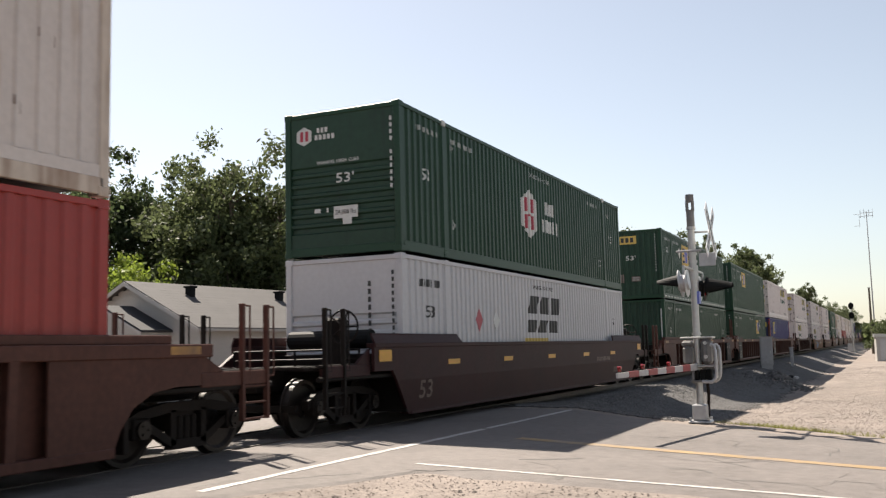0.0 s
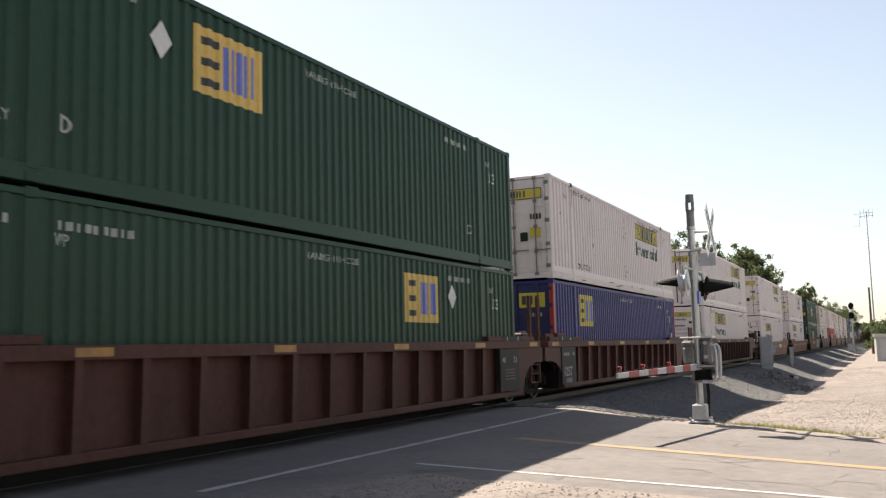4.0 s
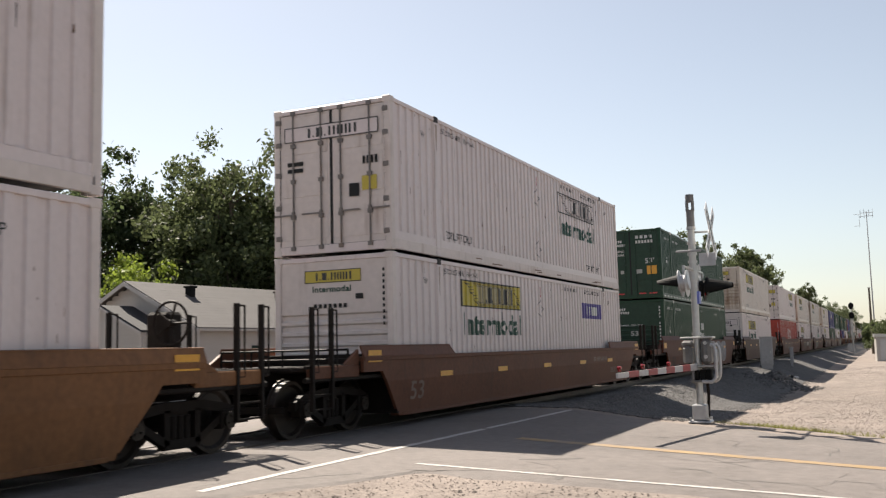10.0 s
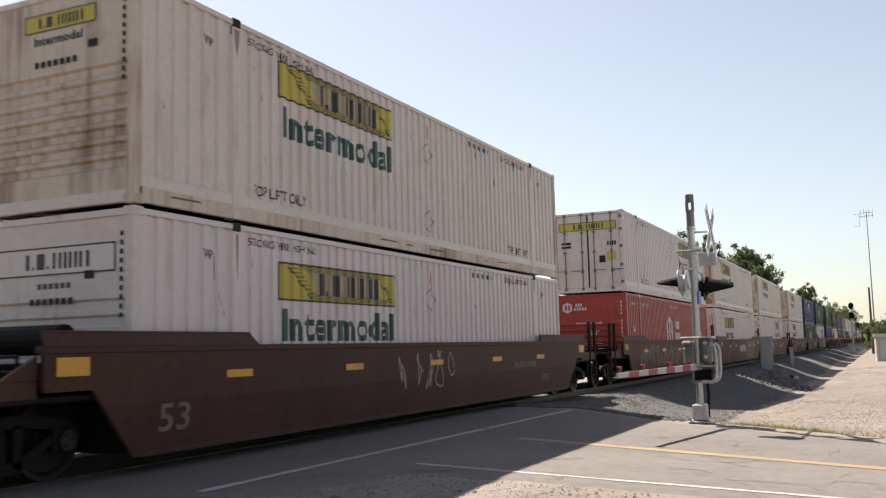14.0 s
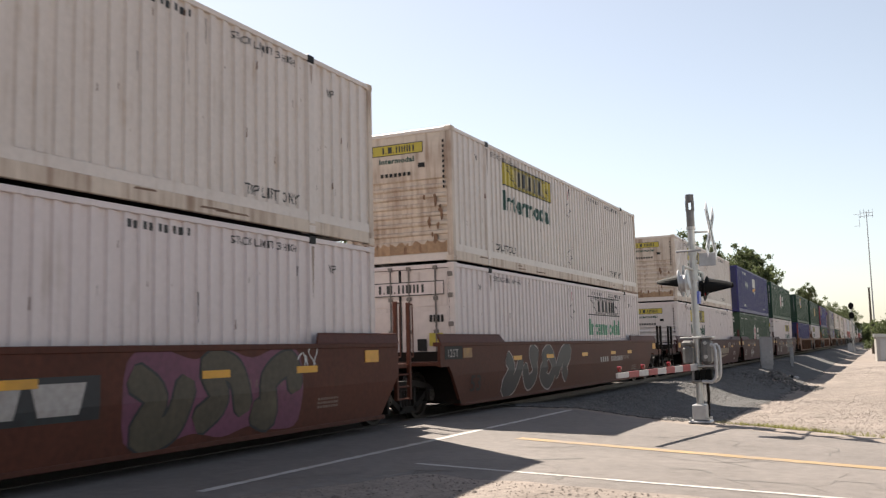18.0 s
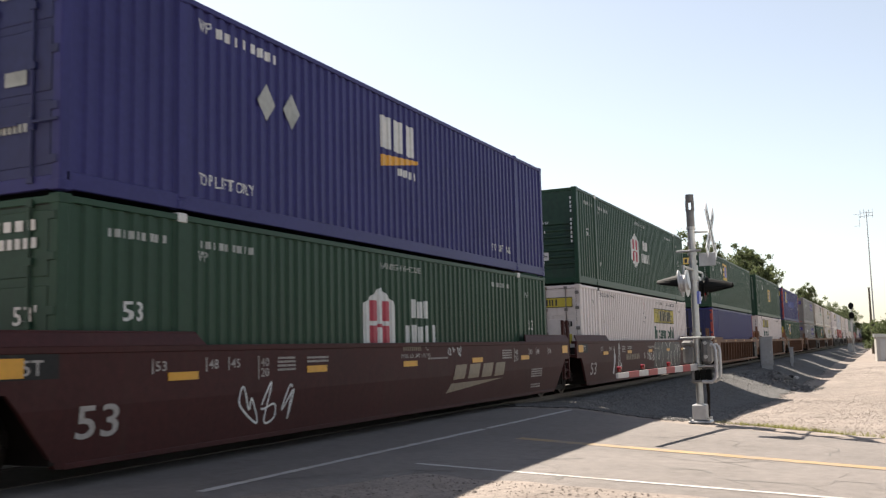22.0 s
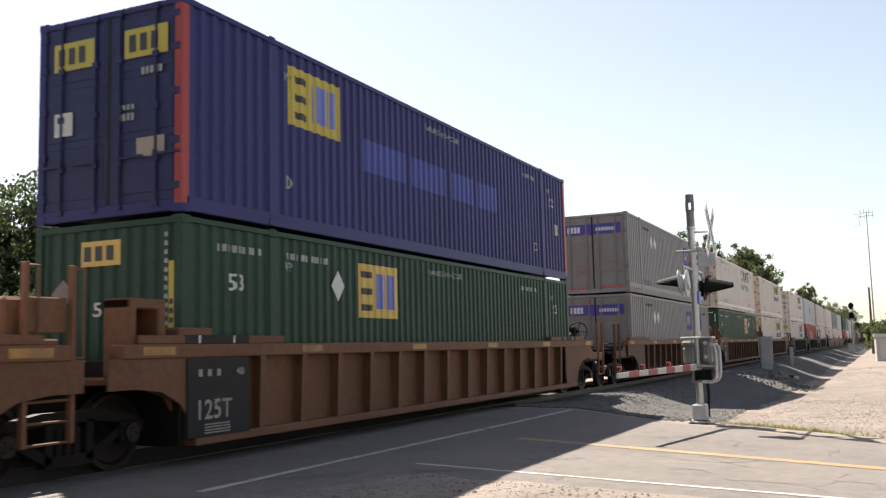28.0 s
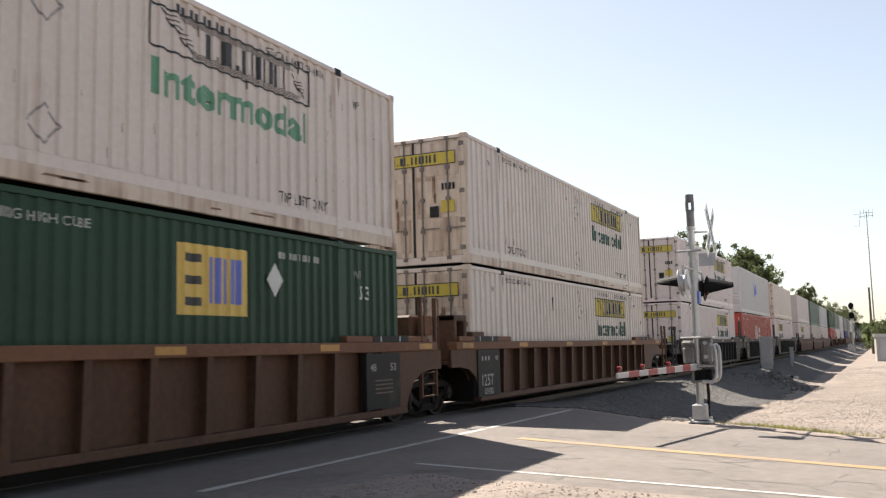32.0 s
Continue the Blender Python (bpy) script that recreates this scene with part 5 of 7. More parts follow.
FORMS = (
    ((0.9, 0.75), (0.35, 1.0), (0.05, 0.45), (0.45, 0.0), (0.95, 0.3), (0.55, 0.62)),
    ((0.0, 0.15), (0.35, 0.9), (0.9, 1.0), (0.6, 0.45), (1.0, 0.05)),
    ((0.1, 0.95), (0.7, 0.85), (0.25, 0.5), (0.95, 0.4), (0.3, 0.0), (0.0, 0.3)),
    ((0.0, 0.6), (0.3, 0.05), (0.75, 0.35), (0.55, 1.0), (1.0, 0.85)),
)


def ribbon(pts, wide, x, bm):
    """A brush stroke through points, in short lengths that lie a hair above one another, with round ends."""
    p = [np.array(q, float) for q in pts]
    p = [2 * p[0] - p[1]] + p + [2 * p[-1] - p[-2]]
    line = []
    for p0, p1, p2, p3 in zip(p, p[1:], p[2:], p[3:]):
        for k in range(6):
            t = k / 6
            line.append(0.5 * (2 * p1 + (p2 - p0) * t + (2 * p0 - 5 * p1 + 4 * p2 - p3) * t * t + (3 * p1 - p0 - 3 * p2 + p3) * t ** 3))
    line.append(p[-2])
    n = len(line)
    prev = None
    for i in range(n):
        c = line[i]
        d = line[min(i + 1, n - 1)] - line[max(i - 1, 0)]
        side = np.array((-d[1], d[0])) / max(1e-6, math.hypot(*d)) * wide * 0.5
        if i in (0, n - 1):
            side = side * 0.6
        row = [bm.verts.new((x + 0.00008 * i, q[0], q[1])) for q in (c + side, c - side)]
        if prev:
            bm.faces.new((prev[0], prev[1], row[1], row[0]))
        prev = row


def sprayed(car, y0, y1, z0, z1, n, fill, line, seed, edge=0.05, back=None):
    """Sprayed letter-like shapes side by side with an outline round each, with no words."""
    rnd = random.Random(seed)
    w, h = (y1 - y0) / n, z1 - z0
    if back:
        pts = [(y0 + (y1 - y0) * f, z0 + h * (0.02 if k % 2 else 0.1)) for k, f in enumerate(np.linspace(0.0, 1.0, 7))] + [(y1 - (y1 - y0) * f, z1 - h * (0.02 if k % 2 else 0.12)) for k, f in enumerate(np.linspace(0.0, 1.0, 7))]
        bm = bmesh.new()
        flat_polys(bm, [curl(pts, 4)], CAR_HALF + 0.0022)
        part("graffiti_ground", bm, back, car)
    wide = min(0.3 * h, 0.36 * w)
    for i in range(n):
        form = FORMS[rnd.randrange(4)]
        flip, turn = rnd.random() < 0.5, rnd.random() < 0.5
        a, up, lean = y0 + i * w, rnd.uniform(-0.05, 0.05) * h, rnd.uniform(-0.1, 0.25)
        pts = []
        for u, v in form:
            u, v = (1 - u if flip else u), (1 - v if turn else v)
            pts.append((a + w * (0.08 + 0.84 * u) + lean * w * (v - 0.5), z0 + wide * 0.6 + up + (h - 1.2 * wide) * v))
        bm = bmesh.new()
        ribbon(pts, wide + 2 * edge, CAR_HALF + 0.003 + 0.0002 * i, bm)
        shape = part("graffiti_outline", bm, line, car)
        if fill:
            bm = bmesh.new()
            ribbon(pts, wide, CAR_HALF + 0.0072 + 0.0002 * i, bm)
            part("graffiti_fill", bm, fill, shape)


def scrawl(car, y0, y1, z0, z1, n, material, seed, wide=0.03):
    """Loose sprayed lines."""
    rnd = random.Random(seed)
    for i in range(n):
        bm = bmesh.new()
        c = y0 + (i + 0.5) * (y1 - y0) / n
        w = (y1 - y0) / n
        pts = curl([(c + w * rnd.uniform(-0.5, 0.5), rnd.uniform(z0, z1)) for _ in range(5)], 6)
        for (a, b), (c2, d) in zip(pts, pts[1:]):
            t = Vector((c2 - a, d - b))
            if t.length < 1e-4:
                continue
            s = Vector((-t.y, t.x)).normalized() * wide / 2
            flat_polys(bm, [[(a + s.x, b + s.y), (a - s.x, b - s.y), (c2 - s.x, d - s.y), (c2 + s.x, d + s.y)]], CAR_HALF + 0.006 + 0.0003 * i)
        part("graffiti_line", bm, material, car)


SPRAY = {
    "olive": mat("olive_spray_paint", (0.06, 0.048, 0.03), 0.55, vary=0.3, dirt=(0.12, 0.1, 0.06), dirt_amount=0.3),
    "mauve": mat("mauve_spray_paint", (0.125, 0.036, 0.07), 0.55, vary=0.25),
    "blue": mat("blue_spray_paint", (0.05, 0.14, 0.32), 0.5, vary=0.25, dirt=(0.1, 0.2, 0.35), dirt_amount=0.3),
    "slate": mat("slate_spray_paint", (0.10, 0.11, 0.14), 0.5, vary=0.3, dirt=(0.2, 0.2, 0.24), dirt_amount=0.35),
    "black": mat("black_spray_paint", (0.012, 0.013, 0.017), 0.5, vary=0.3, dirt=(0.02, 0.05, 0.05), dirt_amount=0.3),
    "pale": mat("pale_spray_paint", (0.33, 0.28, 0.27), 0.55, vary=0.2),
    "white": mat("white_spray_paint", (0.6, 0.6, 0.58), 0.55, vary=0.2),
    "ghost": mat("faded_buff_spray_paint", (0.088, 0.057, 0.047), 0.6, vary=0.3, dirt=(0.085, 0.05, 0.035), dirt_amount=0.5),
    "patch": mat("buff_cover_paint", (0.066, 0.038, 0.029), 0.6, vary=0.3, dirt=(0.085, 0.045, 0.032), dirt_amount=0.4),
}


def graffiti(n, car):
    """What has been sprayed on which car of the train."""
    if n in (6, 8):
        a, b, z0, z1, slant = (2.65, 5.3, 0.86, 1.12, 0.0) if n == 6 else (3.0, 6.7, 0.84, 1.14, 0.03)
        flat = bmesh.new()
        flat_polys(flat, [rect(a, b, z0, z1)], CAR_HALF + 0.002)
        part("number_panel", flat, SPRAY["black"], car)
        step = (b - a - 0.2) / 11
        for k in range(11):
            if k != 4:
                u = a + 0.1 + step * k
                bm = bmesh.new()
                flat_polys(bm, [[(u, z0 + 0.05), (u + step * 0.68, z0 + 0.05), (u + step * 0.68 + slant, z1 - 0.05), (u + slant, z1 - 0.05)]], CAR_HALF + 0.0035)
                part("number_bar", bm, STENCIL, car)
    if n == 6:
        sprayed(car, 3.8, 7.2, 0.3, 1.08, 5, SPRAY["blue"], SPRAY["black"], 5, 0.035)
        for k in range(3):
            bm = bmesh.new()
            flat_polys(bm, [[(9.9 + 0.66 * k, 0.78), (10.3 + 0.66 * k, 0.78), (10.42 + 0.66 * k, 1.05), (9.98 + 0.66 * k, 1.05)]], CAR_HALF + 0.004)
            part("logo_block", bm, SPRAY["white"], car)
    elif n == 8:
        sprayed(car, 9.7, 14.3, 0.33, 1.44, 4, SPRAY["slate"], SPRAY["pale"], 27, 0.04, SPRAY["slate"])
    elif n == 9:
        scrawl(car, 6.3, 8.7, 0.6, 1.35, 5, SPRAY["pale"], 3)
    elif n == 10:
        sprayed(car, 0.9, 8.0, 0.45, 1.3, 6, None, SPRAY["ghost"], 33, 0.0)
        for k in range(3):
            a = 10.0 + 0.82 * k
            for grow in (0.0, 0.11):
                bm = bmesh.new()
                ribbon([(a + 0.04 - grow, 0.4), (a - grow, 0.9), (a + 0.16 - 0.5 * grow, 1.26 + grow), (a + 0.46 + 0.5 * grow, 1.28 + grow), (a + 0.62 + grow, 0.95), (a + 0.66 + grow, 0.45)], 0.035, CAR_HALF + 0.004 + 0.001 * k, bm)
                part("graffiti_line", bm, SPRAY["ghost"], car)
    elif n == 11:
        sprayed(car, 2.5, 6.6, 0.35, 1.42, 4, SPRAY["patch"], SPRAY["ghost"], 18, 0.03)
        flat = bmesh.new()
        flat_polys(flat, [rect(6.8, 9.6, 0.68, 1.16)], CAR_HALF + 0.002)
        part("logo_panel", flat, SPRAY["black"], car)
        for k in range(3):
            bm = bmesh.new()
            flat_polys(bm, [[(7.08 + 0.84 * k, 0.75), (7.62 + 0.84 * k, 0.75), (7.72 + 0.84 * k, 1.09), (6.98 + 0.84 * k, 1.09)]], CAR_HALF + 0.004)
            part("logo_block", bm, STENCIL, car)
        sprayed(car, 10.0, 13.5, 0.26, 1.44, 3, SPRAY["olive"], SPRAY["black"], 8, 0.035, SPRAY["mauve"])
        scrawl(car, 13.4, 14.0, 1.05, 1.42, 2, SPRAY["white"], 17, 0.02)
    elif n == 12:
        sprayed(car, 2.1, 7.05, 0.25, 1.43, 4, SPRAY["black"], SPRAY["pale"], 21, 0.035)
        bm = bmesh.new()
        flat_polys(bm, [p for k, p in enumerate(bars(10.1, 12.8, 0.84, 0.99, 11, 0.4)) if k != 4], CAR_HALF + 0.0035)
        part("car_number", bm, STENCIL, car)
    elif n == 13:
        scrawl(car, 2.1, 3.1, 0.35, 1.0, 3, SPRAY["white"], 2)
    elif n == 14:
        scrawl(car, 2.9, 4.3, 0.35, 1.0, 3, SPRAY["white"], 9)
        scrawl(car, 9.5, 10.15, 1.2, 1.4, 3, SPRAY["white"], 12, 0.02)
    elif n == 15:
        scrawl(car, 2.7, 3.7, 0.3, 1.4, 2, SPRAY["white"], 31, 0.05)
        scrawl(car, 7.3, 8.5, 0.7, 1.12, 4, SPRAY["white"], 14, 0.028)
        sprayed(car, 8.6, 13.4, 0.25, 1.46, 4, SPRAY["black"], SPRAY["white"], 41, 0.03, SPRAY["black"])
    elif n in (2, 4):
        bm = bmesh.new()
        flat_polys(bm, [p for k, p in enumerate(bars(*((2.0, 3.95) if n == 2 else (11.3, 13.1)), 0.74, 0.9, 11, 0.4)) if k != 4], CAR_HALF - 0.16)
        part("car_number", bm, FAINT, car)


# ---- ground ----
TRACK = -9.336


def smooth(a, b, v):
    t = min(1.0, max(0.0, (v - a) / (b - a)))
    return t * t * (3 - 2 * t)


def near_edge(x):
    return float(np.interp(x, [-60, -14, -8, -6.3, -5.8, -5.3, -5.0, 0, 60], [3.0, 4.5, 5.0, 6.5, 7.5, 8.6, 9.7, 9.15, 2.0]))


def far_edge(x):
    return float(np.interp(x, [-60, -14, -8, -6.2, -4.5, -3.1, 0, 60], [21.0, 19.5, 20.5, 20.0, 18.3, 17.2, 15.3, 8.1]))


def height(x, y):
    """The lie of the land: the crossing lies flush with the rails, the track bed stands above the yard beyond it."""
    d = abs(x - TRACK)
    road = -0.03 - 0.025 * max(0.0, min(12.0, x + 6.3))
    drop = smooth(23.0, 48.0, y) if x > TRACK else 0.0
    far = -0.60 - 0.52 * drop
    bed = -0.17 + (far + 0.17) * smooth(1.9, 4.3 + 1.5 * drop, d)
    bed += 0.55 * math.exp(-((x + 4.9) / 0.75) ** 2 - ((y - 50.0) / 1.1) ** 2)
    bed += 0.10 * noise.noise(Vector((x * 0.35, y * 0.12, 3.0))) * smooth(2.2, 4.0, d)
    near = -0.12 - 0.18 * smooth(2.5, 7.0, d)
    land = bed if y > 14 else near
    w = smooth(far_edge(x) + 4.5, far_edge(x) + 0.3, y) if y > 13 else smooth(near_edge(x) - 3.5, near_edge(x) - 0.2, y)
    return land + (road - land) * w


def axis(stops):
    out = []
    for a, b, n in stops:
        out += list(np.linspace(a, b, n, endpoint=False))
    return out + [stops[-1][1]]


def ground_sheet():
    xs = axis([(-2500, -200, 6), (-200, -40, 10), (-40, -14, 16), (-14, 4, 90), (4, 30, 16), (30, 200, 10), (200, 2500, 6)])
    ys = axis([(-2500, -100, 6), (-100, -10, 12), (-10, 4, 20), (4, 26, 110), (26, 70, 60), (70, 200, 40), (200, 600, 12), (600, 4000, 8)])
    vs = [(x, y, height(x, y) + ((0.012 * noise.noise(Vector((x * 2.3, y * 2.3, 0))) if not near_edge(x) - 0.3 < y < far_edge(x) + 0.3 else -0.006) if -14 < x < 4 and y < 30 else 0)) for y in ys for x in xs]
    n = len(xs)
    fs = [(j * n + i, j * n + i + 1, (j + 1) * n + i + 1, (j + 1) * n + i) for j in range(len(ys) - 1) for i in range(n - 1)]
    me = bpy.data.meshes.new("ground")
    me.from_pydata(vs, [], fs)
    me.materials.append(None)
    g = put("ground", me, DIRT)
    tagged(g, "pale dusty gravel ground beside the track", "ground", kind="structure")
    for p in me.polygons:
        p.use_smooth = True


def strip(name, xs, lo, hi, material, lift, cols=24, thick=0.08):
    """A paved sheet between two edges along x, laid on the land, with a skirt at its rim."""
    bm = bmesh.new()
    grid = []
    for x in xs:
        a, b = lo(x), hi(x)
        grid.append([bm.verts.new((x, a + (b - a) * k / cols, height(x, a + (b - a) * k / cols) + (lift if 0 < k < cols else -0.02))) for k in range(cols + 1)])
    for r, q in zip(grid, grid[1:]):
        for k in range(cols):
            bm.faces.new((r[k], q[k], q[k + 1], r[k + 1]))
    for k in (0, cols):
        low = [bm.verts.new(r[k].co - Vector((0, 0, thick))) for r in grid]
        for i in range(len(grid) - 1):
            bm.faces.new((grid[i][k], grid[i + 1][k], low[i + 1], low[i]))
    bmesh.ops.recalc_face_normals(bm, faces=bm.faces[:])
    return part(name, bm, material)


def wob(x, k=0.12, f=1.7, o=0.0):
    return k * noise.noise(Vector((x * f, o, 7.0)))


def edge_of_bed(y):
    return float(np.interp(y, [18, 24, 45, 95], [-3.7, -3.9, -4.2, -4.4])) + 0.25 * noise.noise(Vector((0.0, y * 0.5, 4.0)))


def track_bed():
    """The grey gravel shoulder of the track, laid on the land beyond the road, coloured darker for the train's shade.
    """
    bm = bmesh.new()
    rows = []
    for y in axis([(17.6, 40, 70), (40, 95, 50), (95, 400, 30)]):
        b = edge_of_bed(y)
        rows.append([bm.verts.new((x, max(y, far_edge(x) + 0.25 + 0.15 * noise.noise(Vector((x * 1.3, 0, 9.0)))), 0)) for x in np.linspace(TRACK - 4, b, 22)])
    for r, q in zip(rows, rows[1:]):
        for k in range(21):
            bm.faces.new((r[k], q[k], q[k + 1], r[k + 1]))
    for v in bm.verts:
        v.co.z = height(v.co.x, v.co.y) + 0.012
    bmesh.ops.dissolve_degenerate(bm, dist=1e-4, edges=bm.edges[:])
    bmesh.ops.recalc_face_normals(bm, faces=bm.faces[:])
    if sum(f.normal.z for f in bm.faces) < 0:
        bmesh.ops.reverse_faces(bm, faces=bm.faces[:])
    tagged(part("track_bed", bm, BED_SHADED), "grey crushed gravel shoulder, darkened for the train's shade", "track bed", kind="structure")


ground_sheet()
track_bed()
road = strip("road", axis([(-60, -14, 12), (-14, 2, 100), (2, 60, 20)]), lambda x: near_edge(x) + wob(x, 0.25, 1.3), lambda x: far_edge(x) + wob(x, 0.2, 1.1, 4), ASPHALT, 0.014, thick=0.03)
tagged(road, "sun-bleached cracked asphalt road over the crossing", "road", kind="structure")


def road_mark(name, pts, wide, material, lift=0.019, worn=0.0, seed=3):
    """A painted stripe or a seam along a line on the road, in short lengths with ragged sides."""
    rnd = random.Random(seed)
    bm = bmesh.new()
    for (xa, ya), (xb, yb) in zip(pts, pts[1:]):
        d = Vector((xb - xa, yb - ya))
        n = max(2, int(d.length / 0.12))
        side = Vector((-d.y, d.x)).normalized()
        prev = None
        for i in range(n + 1):
            p = Vector((xa, ya)) + d * i / n
            wa, wb = wide * (0.5 - worn * rnd.random()), wide * (0.5 - worn * rnd.random())
            a, b = p + side * wa, p - side * wb
            row = (bm.verts.new((a.x, a.y, height(a.x, a.y) + lift)), bm.verts.new((b.x, b.y, height(b.x, b.y) + lift)))
            if prev and rnd.random() > worn * 0.1:
                bm.faces.new((prev[0], prev[1], row[1], row[0]))
            prev = row
    bmesh.ops.recalc_face_normals(bm, faces=bm.faces[:])
    for f in bm.faces:
        if f.normal.z < 0:
            f.normal_flip()
    ob = part(name, bm, material)
    return ob


tagged(road_mark("road_marking", [(-6.32, 7.61), (-6.19, 19.5)], 0.14, PAINTW, worn=0.15), "white painted line beside the track", "road marking", kind="structure")
tagged(road_mark("road_marking", [(-5.3, 10.4), (-2.9, 10.1), (0.0, 9.77), (12, 8.3)], 0.11, PAINTW, worn=0.18), "worn white edge line of the road", "road marking", kind="structure")
tagged(road_mark("road_marking", [(-5.2, 13.65), (-3.62, 13.2), (0.0, 12.2), (12, 10.4)], 0.27, PAINTY, worn=0.1, seed=8), "faded yellow centre line of the road", "road marking", kind="structure")

# rails and sleepers
bm = bmesh.new()
for s in (-0.7525, 0.7525):
    c = TRACK + s
    slab(bm, [(c - 0.07, -0.17), (c + 0.07, -0.17), (c + 0.07, -0.15), (c + 0.012, -0.13), (c + 0.012, -0.045), (c + 0.036, -0.03), (c + 0.036, -0.004), (c + 0.028, 0.0), (c - 0.028, 0.0), (c - 0.036, -0.004), (c - 0.036, -0.03), (c - 0.012, -0.045), (c - 0.012, -0.13), (c - 0.07, -0.15)], "y", -200, 1500)
tagged(part("rails", bm, RAILSTEEL), "pair of worn steel rails", "rails", kind="structure")
bm = bmesh.new()
for k in range(330):
    y = 21.0 + 0.54 * k
    box(bm, TRACK - 1.3, TRACK + 1.3, y - 0.115, y + 0.115, -0.30, -0.155)
tagged(part("sleepers", bm, BARK), "dark wooden sleepers under the rails", "sleepers", kind="stuff")


def scatter(name, spots, size, material, label, category, seed, flat=0.6):
    """Loose stones: many small uneven lumps in one mesh."""
    g = np.random.default_rng(seed)
    vs, fs = [], []
    base = np.array([(1, 0, 0), (0, 1, 0), (-1, 0, 0), (0, -1, 0), (0, 0, 1), (0, 0, -1)], float)
    tri = [(0, 1, 4), (1, 2, 4), (2, 3, 4), (3, 0, 4), (1, 0, 5), (2, 1, 5), (3, 2, 5), (0, 3, 5)]
    for i, (x, y) in enumerate(spots):
        r = size * g.uniform(0.4, 1.3)
        a = g.uniform(0, 6.28)
        c, d = math.cos(a), math.sin(a)
        p = base * r * g.uniform(0.6, 1.2, (6, 3)) * np.array([1, 1, flat])
        q = np.stack([p[:, 0] * c - p[:, 1] * d + x, p[:, 0] * d + p[:, 1] * c + y, p[:, 2] + height(x, y) + r * 0.2], 1)
        n = len(vs)
        vs += q.tolist()
        fs += [(n + t[0], n + t[1], n + t[2]) for t in tri]
    me = bpy.data.meshes.new(name)
    me.from_pydata(vs, [], fs)
    me.materials.append(None)
    tagged(put(name, me, material), label, category, kind="stuff")


rnd = random.Random(21)
spots = []
while len(spots) < 40000:
    y = 17.5 + 60 * rnd.random() ** 2.0
    x = rnd.uniform(-8.4, edge_of_bed(y) + 0.3 * rnd.random())
    if y > far_edge(x) + 0.15 + 0.6 * rnd.random() ** 2:
        spots.append((x, y))
scatter("ballast", spots, 0.036, STONE, "grey crushed stone ballast beside the track", "gravel", 3)
spots = []
while len(spots) < 20000:
    y = 17.5 + 75 * rnd.random() ** 2.2
    x = -4.6 + 5.2 * rnd.random()
    if x > edge_of_bed(y) - 0.2 and y > far_edge(x) + 0.2 + 1.2 * rnd.random() and not (x > -3.4 and y < 21 and rnd.random() < 0.6):
        spots.append((x, y))
scatter("gravel", spots, 0.018, PEBBLE, "pale loose gravel of the yard", "gravel", 7)
spots = [(rnd.gauss(-4.9, 0.75), rnd.gauss(50.0, 1.2)) for _ in range(900)]
scatter("rubble_heap", spots, 0.10, STONE, "low heap of broken grey rock by the track", "rubble", 12, flat=0.8)
spots = []
while len(spots) < 7000:
    x, y = rnd.uniform(-6.5, 0.8), rnd.uniform(5.0, 10.3)
    if y < near_edge(x) + 0.1 * rnd.random():
        spots.append((x, y))
scatter("pebbles", spots, 0.011, PEBBLE, "small loose pebbles on the dirt shoulder", "gravel", 4)
spots = []
while len(spots) < 200:
    x, y = rnd.uniform(-6.2, 0.8), rnd.uniform(6.0, 10.1)
    if y < near_edge(x) - 0.05 and noise.noise(Vector((x * 1.2, y * 1.2, 2))) > 0.0:
        spots.append((x, y))
scatter("dirt_clods", spots, 0.028, CRUMB, "dark crumbs of broken asphalt on the shoulder", "rubble", 6, flat=0.3)


def grass_patch():
    g = np.random.default_rng(9)
    vs, fs = [], []
    for k in range(2600):
        x = g.normal(-1.75, 0.55) if k % 3 else g.uniform(-3.0, 0.2)
        y = 18.6 - 0.55 * (x + 1.75) + g.normal(0, 0.35)
        if y < far_edge(x) + 0.1:
            continue
        h, a = g.uniform(0.03, 0.13), g.uniform(0, 6.28)
        dx, dy = 0.008 * math.cos(a), 0.008 * math.sin(a)
        lx, ly = g.normal(0, 0.05, 2)
        z = height(x, y)
        n = len(vs)
        vs += [(x - dx, y - dy, z), (x + dx, y + dy, z), (x + lx, y + ly, z + h)]
        fs.append((n, n + 1, n + 2))
    me = bpy.data.meshes.new("dry_grass")
    me.from_pydata(vs, [], fs)
    me.materials.append(None)
    tagged(put("dry_grass", me, GRASSY), "sparse dry yellow-green grass by the road edge", "grass", kind="stuff")


grass_patch()


def crack(x, y, a, length, wide, seed):
    rnd = random.Random(seed)
    pts = [(x, y)]
    while length > 0:
        st = rnd.uniform(0.12, 0.3)
        a += rnd.uniform(-0.6, 0.6)
        x, y = x + st * math.cos(a), y + st * math.sin(a)
        pts.append((x, y))
        length -= st
    tagged(road_mark("road_crack", pts, wide, TAR, lift=0.0165, worn=0.35, seed=seed), "thin dark crack in the asphalt", "road crack", kind="structure")


